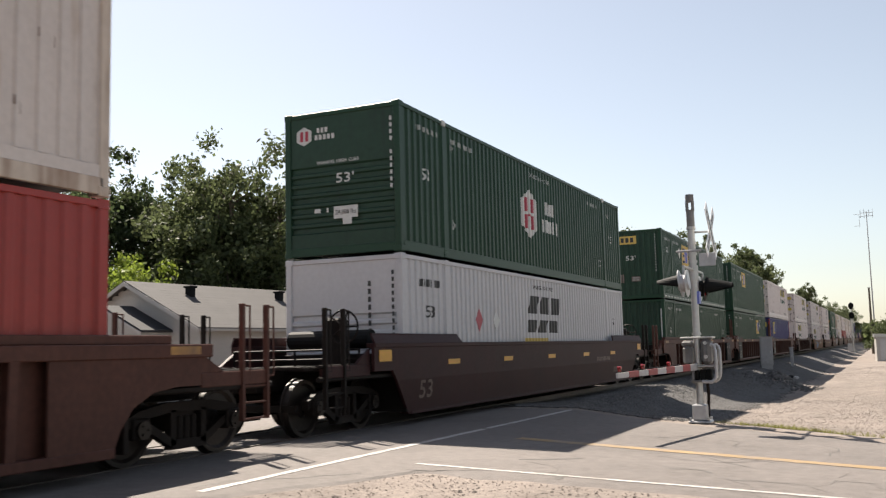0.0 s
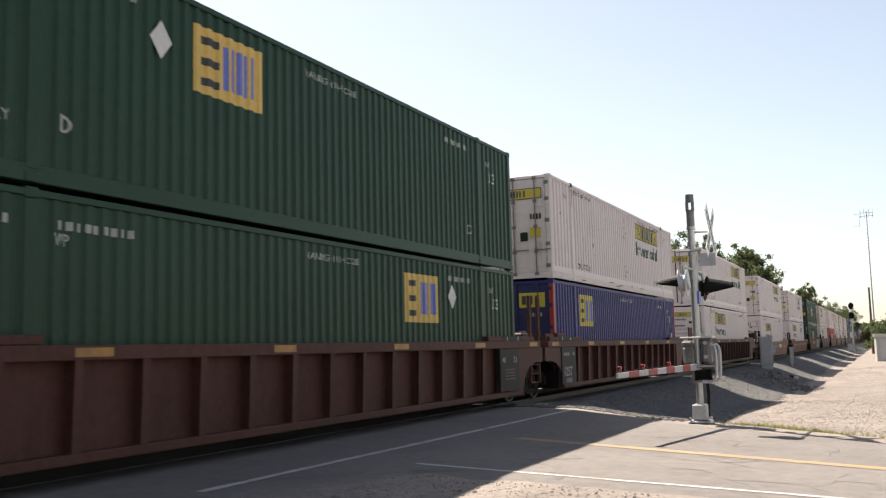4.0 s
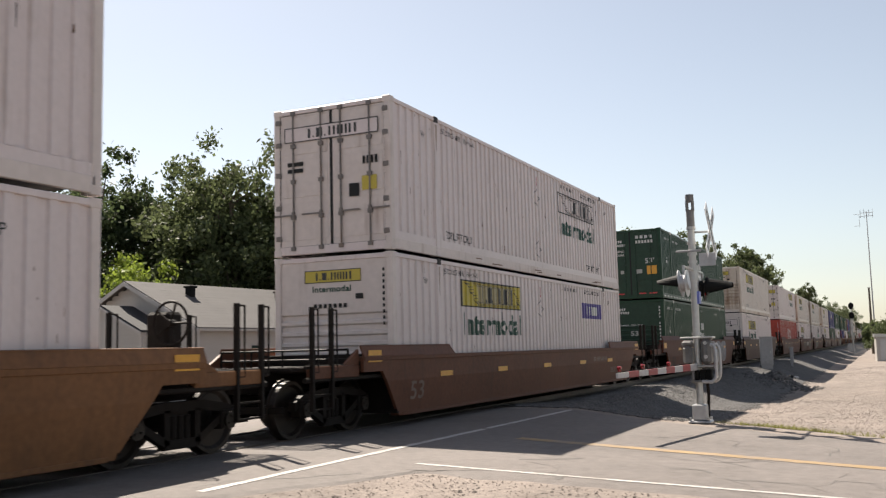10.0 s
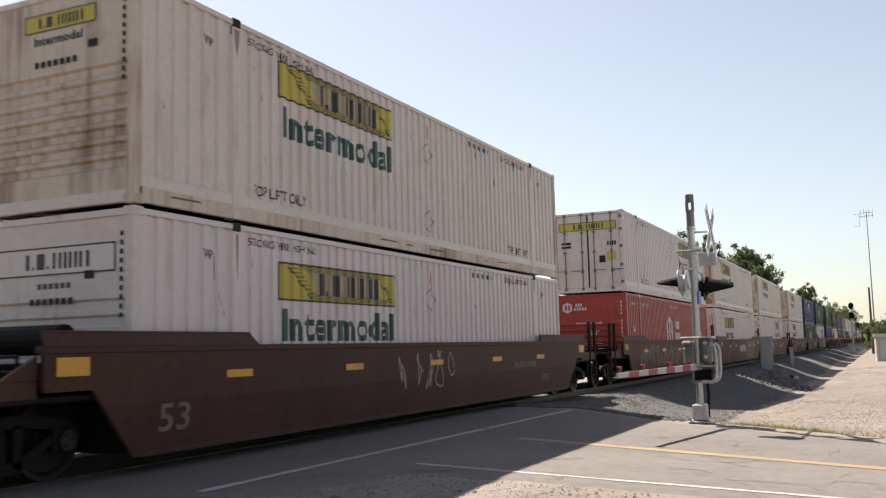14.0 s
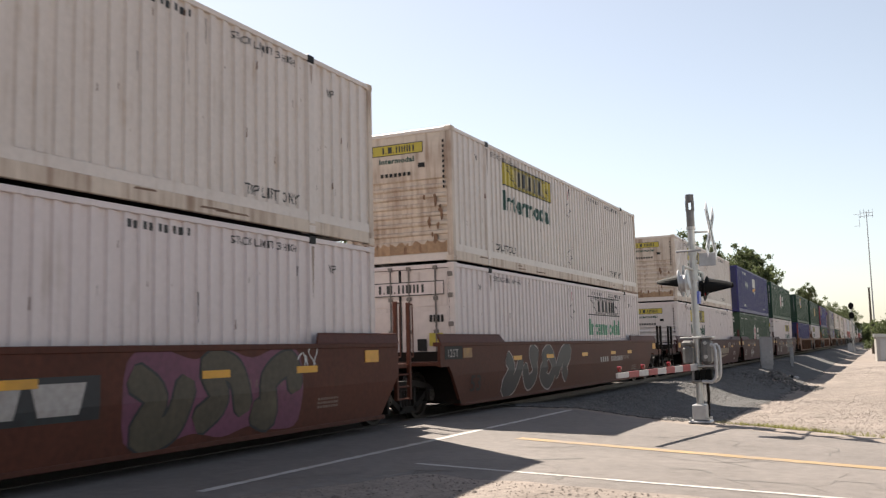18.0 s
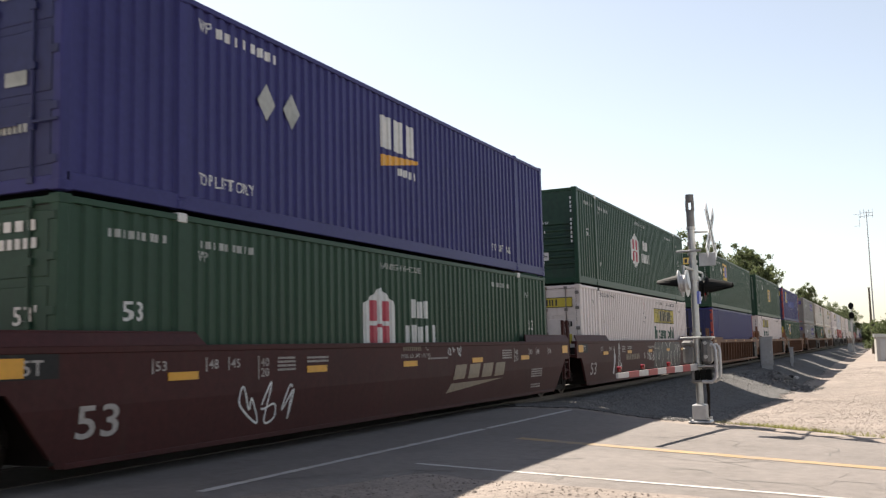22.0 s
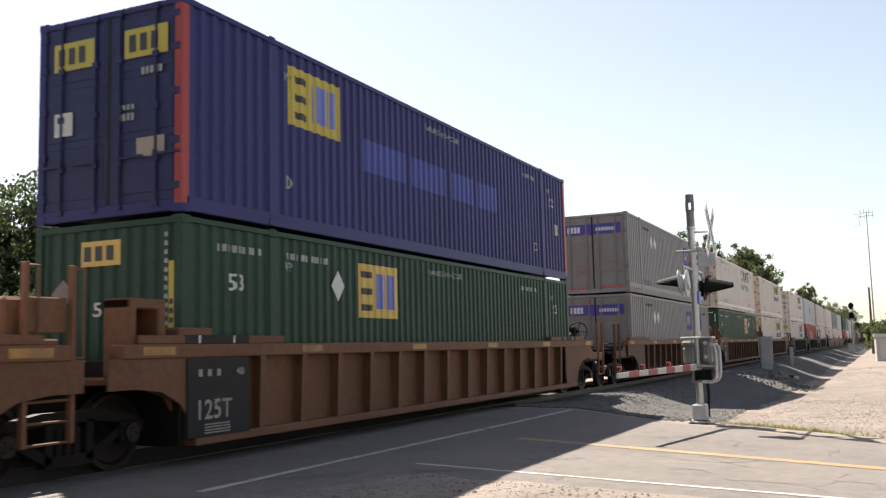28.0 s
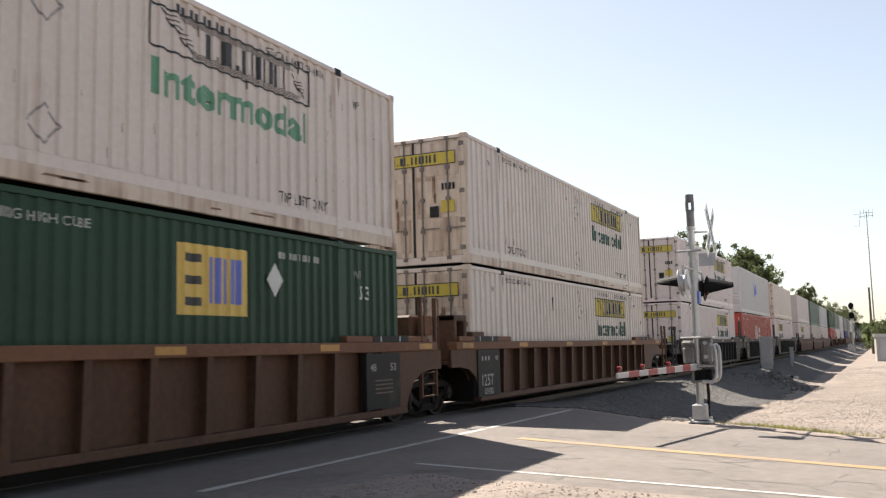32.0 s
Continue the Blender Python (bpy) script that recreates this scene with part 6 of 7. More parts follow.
for k, row in enumerate([(-2.9, 13.1, -0.9, 1.6, 0.03), (-2.3, 12.9, -1.3, 1.5, 0.025), (-1.3, 12.6, -1.6, 1.7, 0.02), (-4.3, 11.3, 0.1, 0.8, 0.10), (-3.9, 10.2, 0.05, 0.7, 0.12), (-2.4, 11.2, 0.3, 0.5, 0.05),
                        (-4.8, 12.6, 0.2, 1.0, 0.05), (-5.4, 14.3, 0.1, 1.2, 0.06), (-0.9, 14.5, -0.5, 1.2, 0.03), (-1.6, 10.6, 0.1, 0.6, 0.05), (-5.5, 9.4, -1.9, 2.2, 0.05), (-5.2, 9.9, 0.0, 0.9, 0.04), (-0.6, 11.0, 0.4, 0.7, 0.03), (-3.3, 14.6, 0.2, 0.7, 0.05)]):
    crack(*row, seed=40 + k)
rnd = random.Random(77)
for k in range(22):
    crack(rnd.uniform(-4.6, 0.6), rnd.uniform(10.2, 15.0), rnd.uniform(-1.9, 0.4), rnd.uniform(0.5, 1.8), rnd.uniform(0.008, 0.018), seed=90 + k)


# ---- level crossing signal ----
def crossing_signal():
    x, y = -3.13, 17.6
    z = height(x, y)
    root = new("crossing_signal")
    root.matrix_basis = pose(x, y, z)
    tagged(root, "grey level crossing signal mast with lowered gate arm", "crossing signal")
    bm = bmesh.new()
    rod(bm, (0, 0, 0.3), (0, 0, 3.55), 0.066, 16)
    part("mast", bm, STEEL, root)
    bm = boxes((-0.2, 0.2, -0.2, 0.2, 0.0, 0.05), (-0.13, 0.13, -0.13, 0.13, 0.05, 0.34), bevel=0.02)
    part("mast_base", bm, ALU, root)
    for sx in (-0.16, 0.16):
        for sy in (-0.16, 0.16):
            bm = bmesh.new()
            rod(bm, (sx, sy, 0.05), (sx, sy, 0.11), 0.022, 6)
            part("anchor_bolt", bm, STEEL, root)
    bm = bmesh.new()
    rod(bm, (0, 0, 3.55), (0, 0, 3.92), 0.074, 16)
    for k in range(16):
        a = 2 * math.pi * k / 16
        if abs(math.cos(a)) > 0.5:
            rod(bm, (0.066 * math.cos(a), 0.066 * math.sin(a), 3.9), (0.066 * math.cos(a), 0.066 * math.sin(a), 4.09), 0.016, 6)
    rod(bm, (0, 0, 4.07), (0, 0, 4.21), 0.077, 16)
    part("bell", bm, CASTING, root, "grey electronic bell on the mast top")
    part("sign_panel", boxes((0.12, 0.42, -0.02, -0.005, 2.86, 3.1), bevel=0.004), ALU, root, "small grey panel below the crossbuck")
    part("sign_bracket", boxes((-0.28, 0.18, -0.09, -0.05, 3.13, 3.17), bevel=0.01), CABINET, root)
    for zz in (3.1, 3.3, 3.58, 2.95, 1.62):
        bm = bmesh.new()
        rod(bm, (0, 0, zz - 0.025), (0, 0, zz + 0.025), 0.085, 14)
        part("band_clamp", bm, STEEL, root)
    # crossbuck, seen nearly edge on: it faces the traffic along the road
    facing = pose(0.33, 0.05, 3.50, 0, 0, -1)
    for a in (45, -45):
        bm = bmesh.new()
        box(bm, 0.0, 0.012, -0.61, 0.61, -0.11, 0.11)
        ob = part("crossbuck_blade", bm, REFLWHITE, root, "white reflective crossbuck blade", facing @ pose(0.0 if a > 0 else 0.014, 0, 0, a, 0, 0))
        bm = bmesh.new()
        flat_polys(bm, bars(-0.5, 0.5, -0.06, 0.06, 8, 0.3), 0.014)
        part("blade_lettering", bm, INK, ob)
    bm = bmesh.new()
    pipe(bm, [(0, 0, 3.50), (0.30, 0.05, 3.50)], 0.02)
    part("crossbuck_bracket", bm, STEEL, root)
    # lamp arm and lamps
    bm = bmesh.new()
    pipe(bm, [(0, -0.95, 2.62), (0, -0.95, 2.80), (0, -0.40, 2.80), (0, 0, 2.80), (0, 0.40, 2.80), (0, 0.95, 2.80), (0, 0.95, 2.62)], 0.025)
    rod(bm, (0, 0, 2.6), (0, 0, 2.88), 0.09, 14)
    part("lamp_arm", bm, STEEL, root)

    def lamp(yy, sgn, hooded, big=1.0):
        """A round backplate, lamp body and long cut-away visor that points along the road."""
        at = pose(0.05 * sgn, yy, 2.50, 0, 8 * sgn if hooded else 0, 0)
        bm = bmesh.new()
        slab(bm, ring(24, 0.24), "x", sgn * 0.0, sgn * 0.012)
        lampo = part("flashing_lamp", bm, BLACK if big > 1 and hooded else ALU, root, "round lamp backplate", at)
        bm = bmesh.new()
        rod(bm, (-0.14 * sgn, 0, 0), (0.0, 0, 0), 0.13, 18, 0.16)
        part("lamp_housing", bm, ALU if big == 1 else BLACK, lampo)
        if not hooded:
            return
        bm = bmesh.new()
        rod(bm, (0.012 * sgn, 0, 0), (0.03 * sgn, 0, 0), 0.145, 20)
        part("lens", bm, LENSRED, lampo)
        bm = bmesh.new()
        n = 14
        rows = []
        for k in range(n + 1):
            a, tip = math.pi * (-0.12 * big + (1 + 0.24 * big) * k / n), math.pi * (0.16 + 0.68 * k / n)
            rows.append([bm.verts.new((sgn * xx, r * big * math.cos(b), r * big * math.sin(b))) for xx, r, b in ((0.012, 0.165, a), (0.40 * big, 0.13, tip), (0.40 * big, 0.123, tip), (0.012, 0.158, a))])
        for p, q in zip(rows, rows[1:]):
            for i in range(4):
                bm.faces.new((p[i], q[i], q[(i + 1) % 4], p[(i + 1) % 4]))
        bmesh.ops.recalc_face_normals(bm, faces=bm.faces[:])
        part("visor", bm, BLACK, lampo)
    lamp(-0.95, -1, True)
    lamp(-0.95, 1, False)
    lamp(0.95, 1, True, 1.25)
    lamp(0.95, -1, False, 1.25)
    # gate mechanism and arm
    bm = boxes((0.08, 0.26, -0.15, 0.22, 1.06, 1.52), bevel=0.06)
    box(bm, 0.06, 0.28, -0.10, 0.16, 1.50, 1.57, bevel=0.03)
    part("gate_mechanism", bm, CASTING, root, "grimy grey cast gate mechanism housing")
    bm = boxes((-0.25, -0.08, -0.14, 0.14, 1.06, 1.40), bevel=0.05)
    box(bm, -0.27, -0.06, -0.11, 0.11, 1.38, 1.50, bevel=0.04)
    part("mechanism_cover", bm, CASTING, root, "rounded grey cover on the mast")
    for zz in (1.55, 1.03):
        bm = bmesh.new()
        pipe(bm, [(-0.27, -0.18, zz), (0.28, -0.18, zz), (0.28, 0.24, zz)], 0.016)
        part("cover_rail", bm, STEEL, root)
    bm = boxes((-0.34, 0.30, -0.14, 0.14, 1.00, 1.05), (-0.10, -0.05, -0.16, 0.12, 0.72, 1.0), (-0.12, 0.30, -0.18, 0.12, 0.74, 0.78), bevel=0.01)
    part("gate_bracket", bm, CASTING, root)
    for kk in range(3):
        part("counterweight", boxes((-0.07 + 0.11 * kk, 0.03 + 0.11 * kk, -0.11, 0.0, 0.78, 0.97), bevel=0.015), BLACK, root)
    for sy in (-0.24, 0.22):
        bm = bmesh.new()
        pipe(bm, [(0.10, sy, 0.76), (0.28, sy, 0.75), (0.34, sy, 0.82), (0.36, sy, 0.92), (0.36, sy, 1.3), (0.33, sy, 1.40), (0.27, sy, 1.42)], 0.03, 8)
        part("counterweight_arm", bm, ALU, root)
    for zz in (1.2, 1.45):
        bm = bmesh.new()
        rod(bm, (0.17, -0.17, zz), (0.17, -0.14, zz), 0.035, 10)
        part("cover_bolt", bm, STEEL, root)
    bm = bmesh.new()
    pipe(bm, [(0.12, 0.10, 0.95), (0.14, 0.12, 0.5), (0.12, 0.10, 0.1)], 0.03)
    part("cable_conduit", bm, DARKSTEEL, root)
    arm = new("gate_arm_axis")
    arm.parent = root
    tip = Vector((-3.66 - x, 13.85 - y, 0.885 - z))
    start = Vector((0.0, -0.1, 1.02))
    arm_dir = tip - start
    m = Matrix.Translation(start) @ arm_dir.to_track_quat("Y", "Z").to_matrix().to_4x4()
    full = arm_dir.length
    bm = bmesh.new()
    slab(bm, [(0.0, -0.06), (full, -0.038), (full, 0.038), (0.0, 0.06)], "x", -0.02, 0.02)
    bpy.data.objects.remove(arm)
    arm = part("gate_arm", bm, ARMWHITE, root, "white gate arm with red stripes", m)
    k = 0
    u = full - 0.42
    while u > 0.5:
        bm = bmesh.new()
        box(bm, -0.023, 0.023, u - 0.40, u, -0.062 + 0.02 * u / full, 0.062 - 0.02 * u / full)
        part("red_stripe", bm, ARMRED, arm)
        u -= 0.81
    for u in (full - 0.1, full * 0.72, full * 0.40):
        bm = bmesh.new()
        rod(bm, (0, u, 0.06), (0, u, 0.10), 0.03, 8)
        rod(bm, (-0.03, u, 0.11), (0.03, u, 0.11), 0.028, 12)
        part("gate_lamp", bm, LENSRED, arm, "small dark red gate lamp")
    bm = bmesh.new()
    pipe(bm, [(0.03, 0.2, 0.07), (0.03, full - 0.1, 0.05)], 0.008)
    part("lamp_cable", bm, BLACK, arm)
    bm = boxes((-0.02, 0.02, -0.09, 0.09, 2.17, 2.40))
    part("number_plate", bm, BLUEMARK, root, "small blue plate on the mast", pose(0.07, 0.05, 0))


crossing_signal()


# ---- trackside things ----
def cabinet(x, y, w, d, h):
    z = height(x, y) - 0.02
    root = new("relay_cabinet")
    root.matrix_basis = pose(x, y, z, 0, 0, 8)
    tagged(root, "grey metal trackside relay cabinet on legs", "relay cabinet")
    part("body", boxes((-w / 2, w / 2, -d / 2, d / 2, 0.25, h), bevel=0.02), CABINET, root)
    part("roof", boxes((-w / 2 - 0.05, w / 2 + 0.05, -d / 2 - 0.05, d / 2 + 0.05, h, h + 0.05), bevel=0.01), CABINET, root)
    part("door", boxes((-w / 2 + 0.06, w / 2 - 0.06, -d / 2 - 0.02, -d / 2, 0.35, h - 0.1), bevel=0.01), CABINET, root)
    part("door_handle", boxes((w / 2 - 0.16, w / 2 - 0.12, -d / 2 - 0.05, -d / 2 - 0.02, h * 0.5, h * 0.5 + 0.15)), STEEL, root)
    part("plinth", boxes((-w / 2 + 0.05, w / 2 - 0.05, -d / 2 + 0.05, d / 2 - 0.05, 0, 0.25)), CABINET, root)


def litter(x, y, r, material, label, seed):
    """A crumpled lump that lies on the gravel."""
    rnd = random.Random(seed)
    bm = bmesh.new()
    bmesh.ops.create_icosphere(bm, subdivisions=2, radius=r)
    for v in bm.verts:
        v.co *= rnd.uniform(0.7, 1.15)
        v.co.z *= 0.7
    ob = part("litter", bm, material, at=pose(x, y, height(x, y) + r * 0.4))
    tagged(ob, label, "litter")


litter(-4.75, 57.5, 0.16, SIDING, "crumpled white plastic bag on the gravel", 3)
litter(-5.0, 57.0, 0.15, BLACK, "dark crumpled rag on the gravel", 5)
cabinet(-6.45, 58.9, 0.72, 0.6, 1.9)
# Slim cabinet that stands in for a thin brownish post.
cabinet(-6.0, 70.1, 0.24, 0.24, 1.3)


def block_signal(x, y):
    z = height(x, y)
    root = new("block_signal")
    root.matrix_basis = pose(x, y, z)
    tagged(root, "black railway block signal with two lamp heads", "railway signal")
    bm = bmesh.new()
    rod(bm, (0, 0, 0), (0, 0, 8.1), 0.09, 10)
    part("mast", bm, STEEL, root)
    for zz in (6.0, 7.5):
        bm = bmesh.new()
        slab(bm, [(a, b * 1.35) for a, b in ring(20, 0.4)], "y", -0.16, -0.14)
        h = part("signal_head", bm, BLACK, root, "black oval signal backboard", pose(0, 0, zz))
        for dz in (-0.3, 0, 0.3):
            bm = bmesh.new()
            rod(bm, (0, -0.45, dz), (0, -0.16, dz), 0.11, 12)
            part("visor", bm, BLACK, h)
    bm = bmesh.new()
    for k in range(16):
        rod(bm, (-0.2, 0.25, 0.4 + 0.38 * k), (0.2, 0.25, 0.4 + 0.38 * k), 0.015, 5)
    for s in (-0.2, 0.2):
        rod(bm, (s, 0.25, 0), (s, 0.25, 6.6), 0.02, 5)
    part("ladder", bm, STEEL, root)
    part("platform", boxes((-0.5, 0.5, -0.1, 0.6, 4.3, 4.36)), STEEL, root)
    part("case", boxes((-0.9, -0.2, 0.2, 0.8, 0, 1.5), bevel=0.03), ALU, root)


block_signal(-4.6, 163.8)


def radio_mast(x, y, h):
    z = height(x, y)
    root = new("radio_mast")
    root.matrix_basis = pose(x, y, z)
    tagged(root, "tall thin grey radio mast with dipole antenna", "radio mast")
    bm = bmesh.new()
    rod(bm, (0, 0, 0), (0, 0, h * 0.55), 0.14, 8, 0.10)
    rod(bm, (0, 0, h * 0.55), (0, 0, h), 0.10, 8, 0.06)
    part("pole", bm, CABINET, root)
    bm = bmesh.new()
    for zz in (h - 0.3, h - 0.9):
        rod(bm, (-1.0, 0, zz), (1.0, 0, zz), 0.045, 6)
    for xx in (-1.0, -0.4, 0.4, 1.0):
        rod(bm, (xx, 0, h - 1.2), (xx, 0, h + 0.3), 0.04, 6)
    rod(bm, (-2.1, 0, h - 0.5), (-1.0, 0, h - 0.5), 0.03, 6)
    rod(bm, (-2.1, 0, h - 2.6), (-1.2, 0, h - 2.6), 0.03, 6)
    rod(bm, (-1.2, 0, h - 2.8), (-1.2, 0, h - 0.5), 0.03, 6)
    part("antenna", bm, CABINET, root)


radio_mast(-1.5, 181.5, 25.0)


def pole(x, y, h):
    root = new("mast_lower_pole")
    root.matrix_basis = pose(x, y, height(x, y))
    tagged(root, "weathered brown pole standing in for the radio mast's lower part", "pole")
    bm = bmesh.new()
    rod(bm, (0, 0, 0), (0, 0, h), 0.22, 10, 0.15)
    part("shaft", bm, BARK, root)
    part("cap", boxes((-0.2, 0.2, -0.2, 0.2, h, h + 0.08), bevel=0.02), STEEL, root)


# Added pole that stands in for the thick lower part of the radio mast.
pole(-1.8, 164.8, 10.5)


def far_shed(x, y):
    root = new("storage_shed")
    root.matrix_basis = pose(x, y, height(x, y), 0, 0, 4) @ Matrix.Scale(1.25, 4)
    tagged(root, "small white metal shed on the gravel", "shed")
    part("wall", boxes((-1.0, 2.4, -1.2, 1.2, 0, 2.1), bevel=0.02), SIDING, root)
    bm = bmesh.new()
    slab(bm, [(-1.1, 2.1), (2.5, 2.1), (2.5, 2.18), (-1.1, 2.4)], "y", -1.3, 1.3)
    part("roof", bm, STEEL, root)
    part("door", boxes((-0.7, 0.3, -1.23, -1.2, 0.05, 1.9), bevel=0.01), ALU, root)


far_shed(0.25, 113.5)


# ---- houses behind the track ----
def gable_house(x, y, turn, wide, long, eave, ridge, roofmat, label, vent=True):
    """Long axis along local y, gable towards -y."""
    z = height(x, y) - 0.1
    root = new("house")
    root.matrix_basis = pose(x, y, z, 0, 0, turn)
    tagged(root, label, "house")
    w = wide / 2
    bm = bmesh.new()
    slab(bm, [(-w, 0), (w, 0), (w, eave), (0, ridge - 0.12), (-w, eave)], "y", 0, long)
    part("wall", bm, SIDING, root)
    bm = bmesh.new()
    for k in range(int(eave / 0.2)):
        box(bm, w, w + 0.012, 0.05, long - 0.05, 0.2 * k + 0.02, 0.2 * k + 0.19)
    part("siding", bm, SIDING, root)
    bm = bmesh.new()
    z0 = 0.0
    while z0 < ridge - 0.35:
        half = w if z0 < eave else w * (ridge - z0) / (ridge - eave) - 0.18
        box(bm, -half + 0.03, half - 0.03, -0.014, 0.0, z0 + 0.02, z0 + 0.19)
        z0 += 0.2
    part("gable_siding", bm, SIDING, root)
    k = (ridge - eave) / w
    for s in (1, -1):
        over = 0.35
        a = (s * (w + over), eave - k * over)
        bm = bmesh.new()
        slab(bm, [a, (0, ridge), (0, ridge + 0.10), (a[0], a[1] + 0.10)], "y", -0.4, long + 0.4)
        r = part("roof_slope", bm, roofmat, root)
        bm = bmesh.new()
        n = 16
        for i in range(n):
            f0, f1 = i / n, (i + 1) / n
            p0 = (a[0] * (1 - f0), a[1] + (ridge - a[1]) * f0)
            p1 = (a[0] * (1 - f1), a[1] + (ridge - a[1]) * f1)
            slab(bm, [(p0[0], p0[1] + 0.10), (p1[0], p1[1] + 0.10), (p1[0], p1[1] + 0.112), (p0[0], p0[1] + 0.114)], "y", -0.42, long + 0.42)
        part("shingle_covering", bm, roofmat, r)
        bm = bmesh.new()
        slab(bm, [(a[0], a[1] - 0.12), (0, ridge - 0.12), (0, ridge + 0.06), (a[0], a[1] + 0.08)], "y", -0.46, -0.41)
        part("bargeboard", bm, SIDING, root)
        bm = bmesh.new()
        box(bm, min(a[0], a[0] + s * 0.1), max(a[0], a[0] + s * 0.1), -0.4, long + 0.4, a[1] - 0.04, a[1] + 0.06)
        part("gutter", bm, SIDING, root)
    win = part("window", boxes((-0.5, 0.5, -0.03, 0.0, 1.0, 2.1)), GLASS, root)
    part("window_frame", boxes((-0.58, -0.5, -0.06, 0.0, 0.92, 2.18), (0.5, 0.58, -0.06, 0.0, 0.92, 2.18), (-0.5, 0.5, -0.06, 0.0, 2.1, 2.18), (-0.5, 0.5, -0.06, 0.0, 0.92, 1.0), (-0.5, 0.5, -0.05, 0.0, 1.52, 1.56)), SIDING, win)
    if vent:
        zz = ridge - 0.3 * w * k
        for yy in (2.2, 8.5):
            bm = boxes((0.3 * w - 0.17, 0.3 * w + 0.17, yy, yy + 0.34, zz, zz + 0.45), bevel=0.02)
            box(bm, 0.3 * w - 0.24, 0.3 * w + 0.24, yy - 0.07, yy + 0.41, zz + 0.45, zz + 0.56, bevel=0.03)
            part("chimney", bm, BLACK, root, "short black metal roof vent")
        side_window = part("window", boxes((w, w + 0.03, 3.2, 3.9, 1.3, 2.4)), GLASS, root)
        part("window_frame", boxes((w, w + 0.05, 3.12, 3.2, 1.22, 2.48), (w, w + 0.05, 3.9, 3.98, 1.22, 2.48), (w, w + 0.05, 3.2, 3.9, 2.4, 2.48), (w, w + 0.05, 3.2, 3.9, 1.22, 1.3)), SIDING, side_window)
    bm = bmesh.new()
    pipe(bm, [(w + 0.05, -0.05, eave - 0.1), (w + 0.05, -0.05, 0.1)], 0.045)
    part("downpipe", bm, SIDING, root)
    return root


gable_house(-30.55, 32.05, -5, 8.4, 12.0, 3.25, 5.3, SHINGLE, "white sided house with a grey shingle gable roof")
gable_house(-38.3, 35.8, -44, 6.0, 4.5, 3.5, 5.1, SHINGLE, "low white garage wing with a grey shingle roof", vent=False)


def porch(x, y, turn):
    """A dark lean-to roof on posts before the gable of the house."""
    root = new("porch")
    root.matrix_basis = pose(x, y, height(x, y) - 0.1, 0, 0, turn)
    tagged(root, "small porch with a dark shingle roof on white posts", "porch")
    bm = bmesh.new()
    slab(bm, [(0.0, 4.2), (2.5, 3.05), (2.5, 3.15), (0.0, 4.3)], "y", 0.0, 1.75)
    part("roof", bm, DARKSHINGLE, root)
    for xx, top in ((0.12, 4.15), (2.3, 3.14)):
        part("post", boxes((xx - 0.07, xx + 0.07, 0.1, 0.24, 0, top), bevel=0.01), SIDING, root)
    part("beam", boxes((2.2, 2.4, 0.05, 1.7, 2.9, 3.05)), SIDING, root)
    bm = bmesh.new()
    slab(bm, [(0.0, 4.1), (2.5, 2.95), (2.5, 3.06), (0.0, 4.21)], "y", -0.05, 0.0)
    part("fascia", bm, SIDING, root)


porch(-30.5, 30.2, -5)


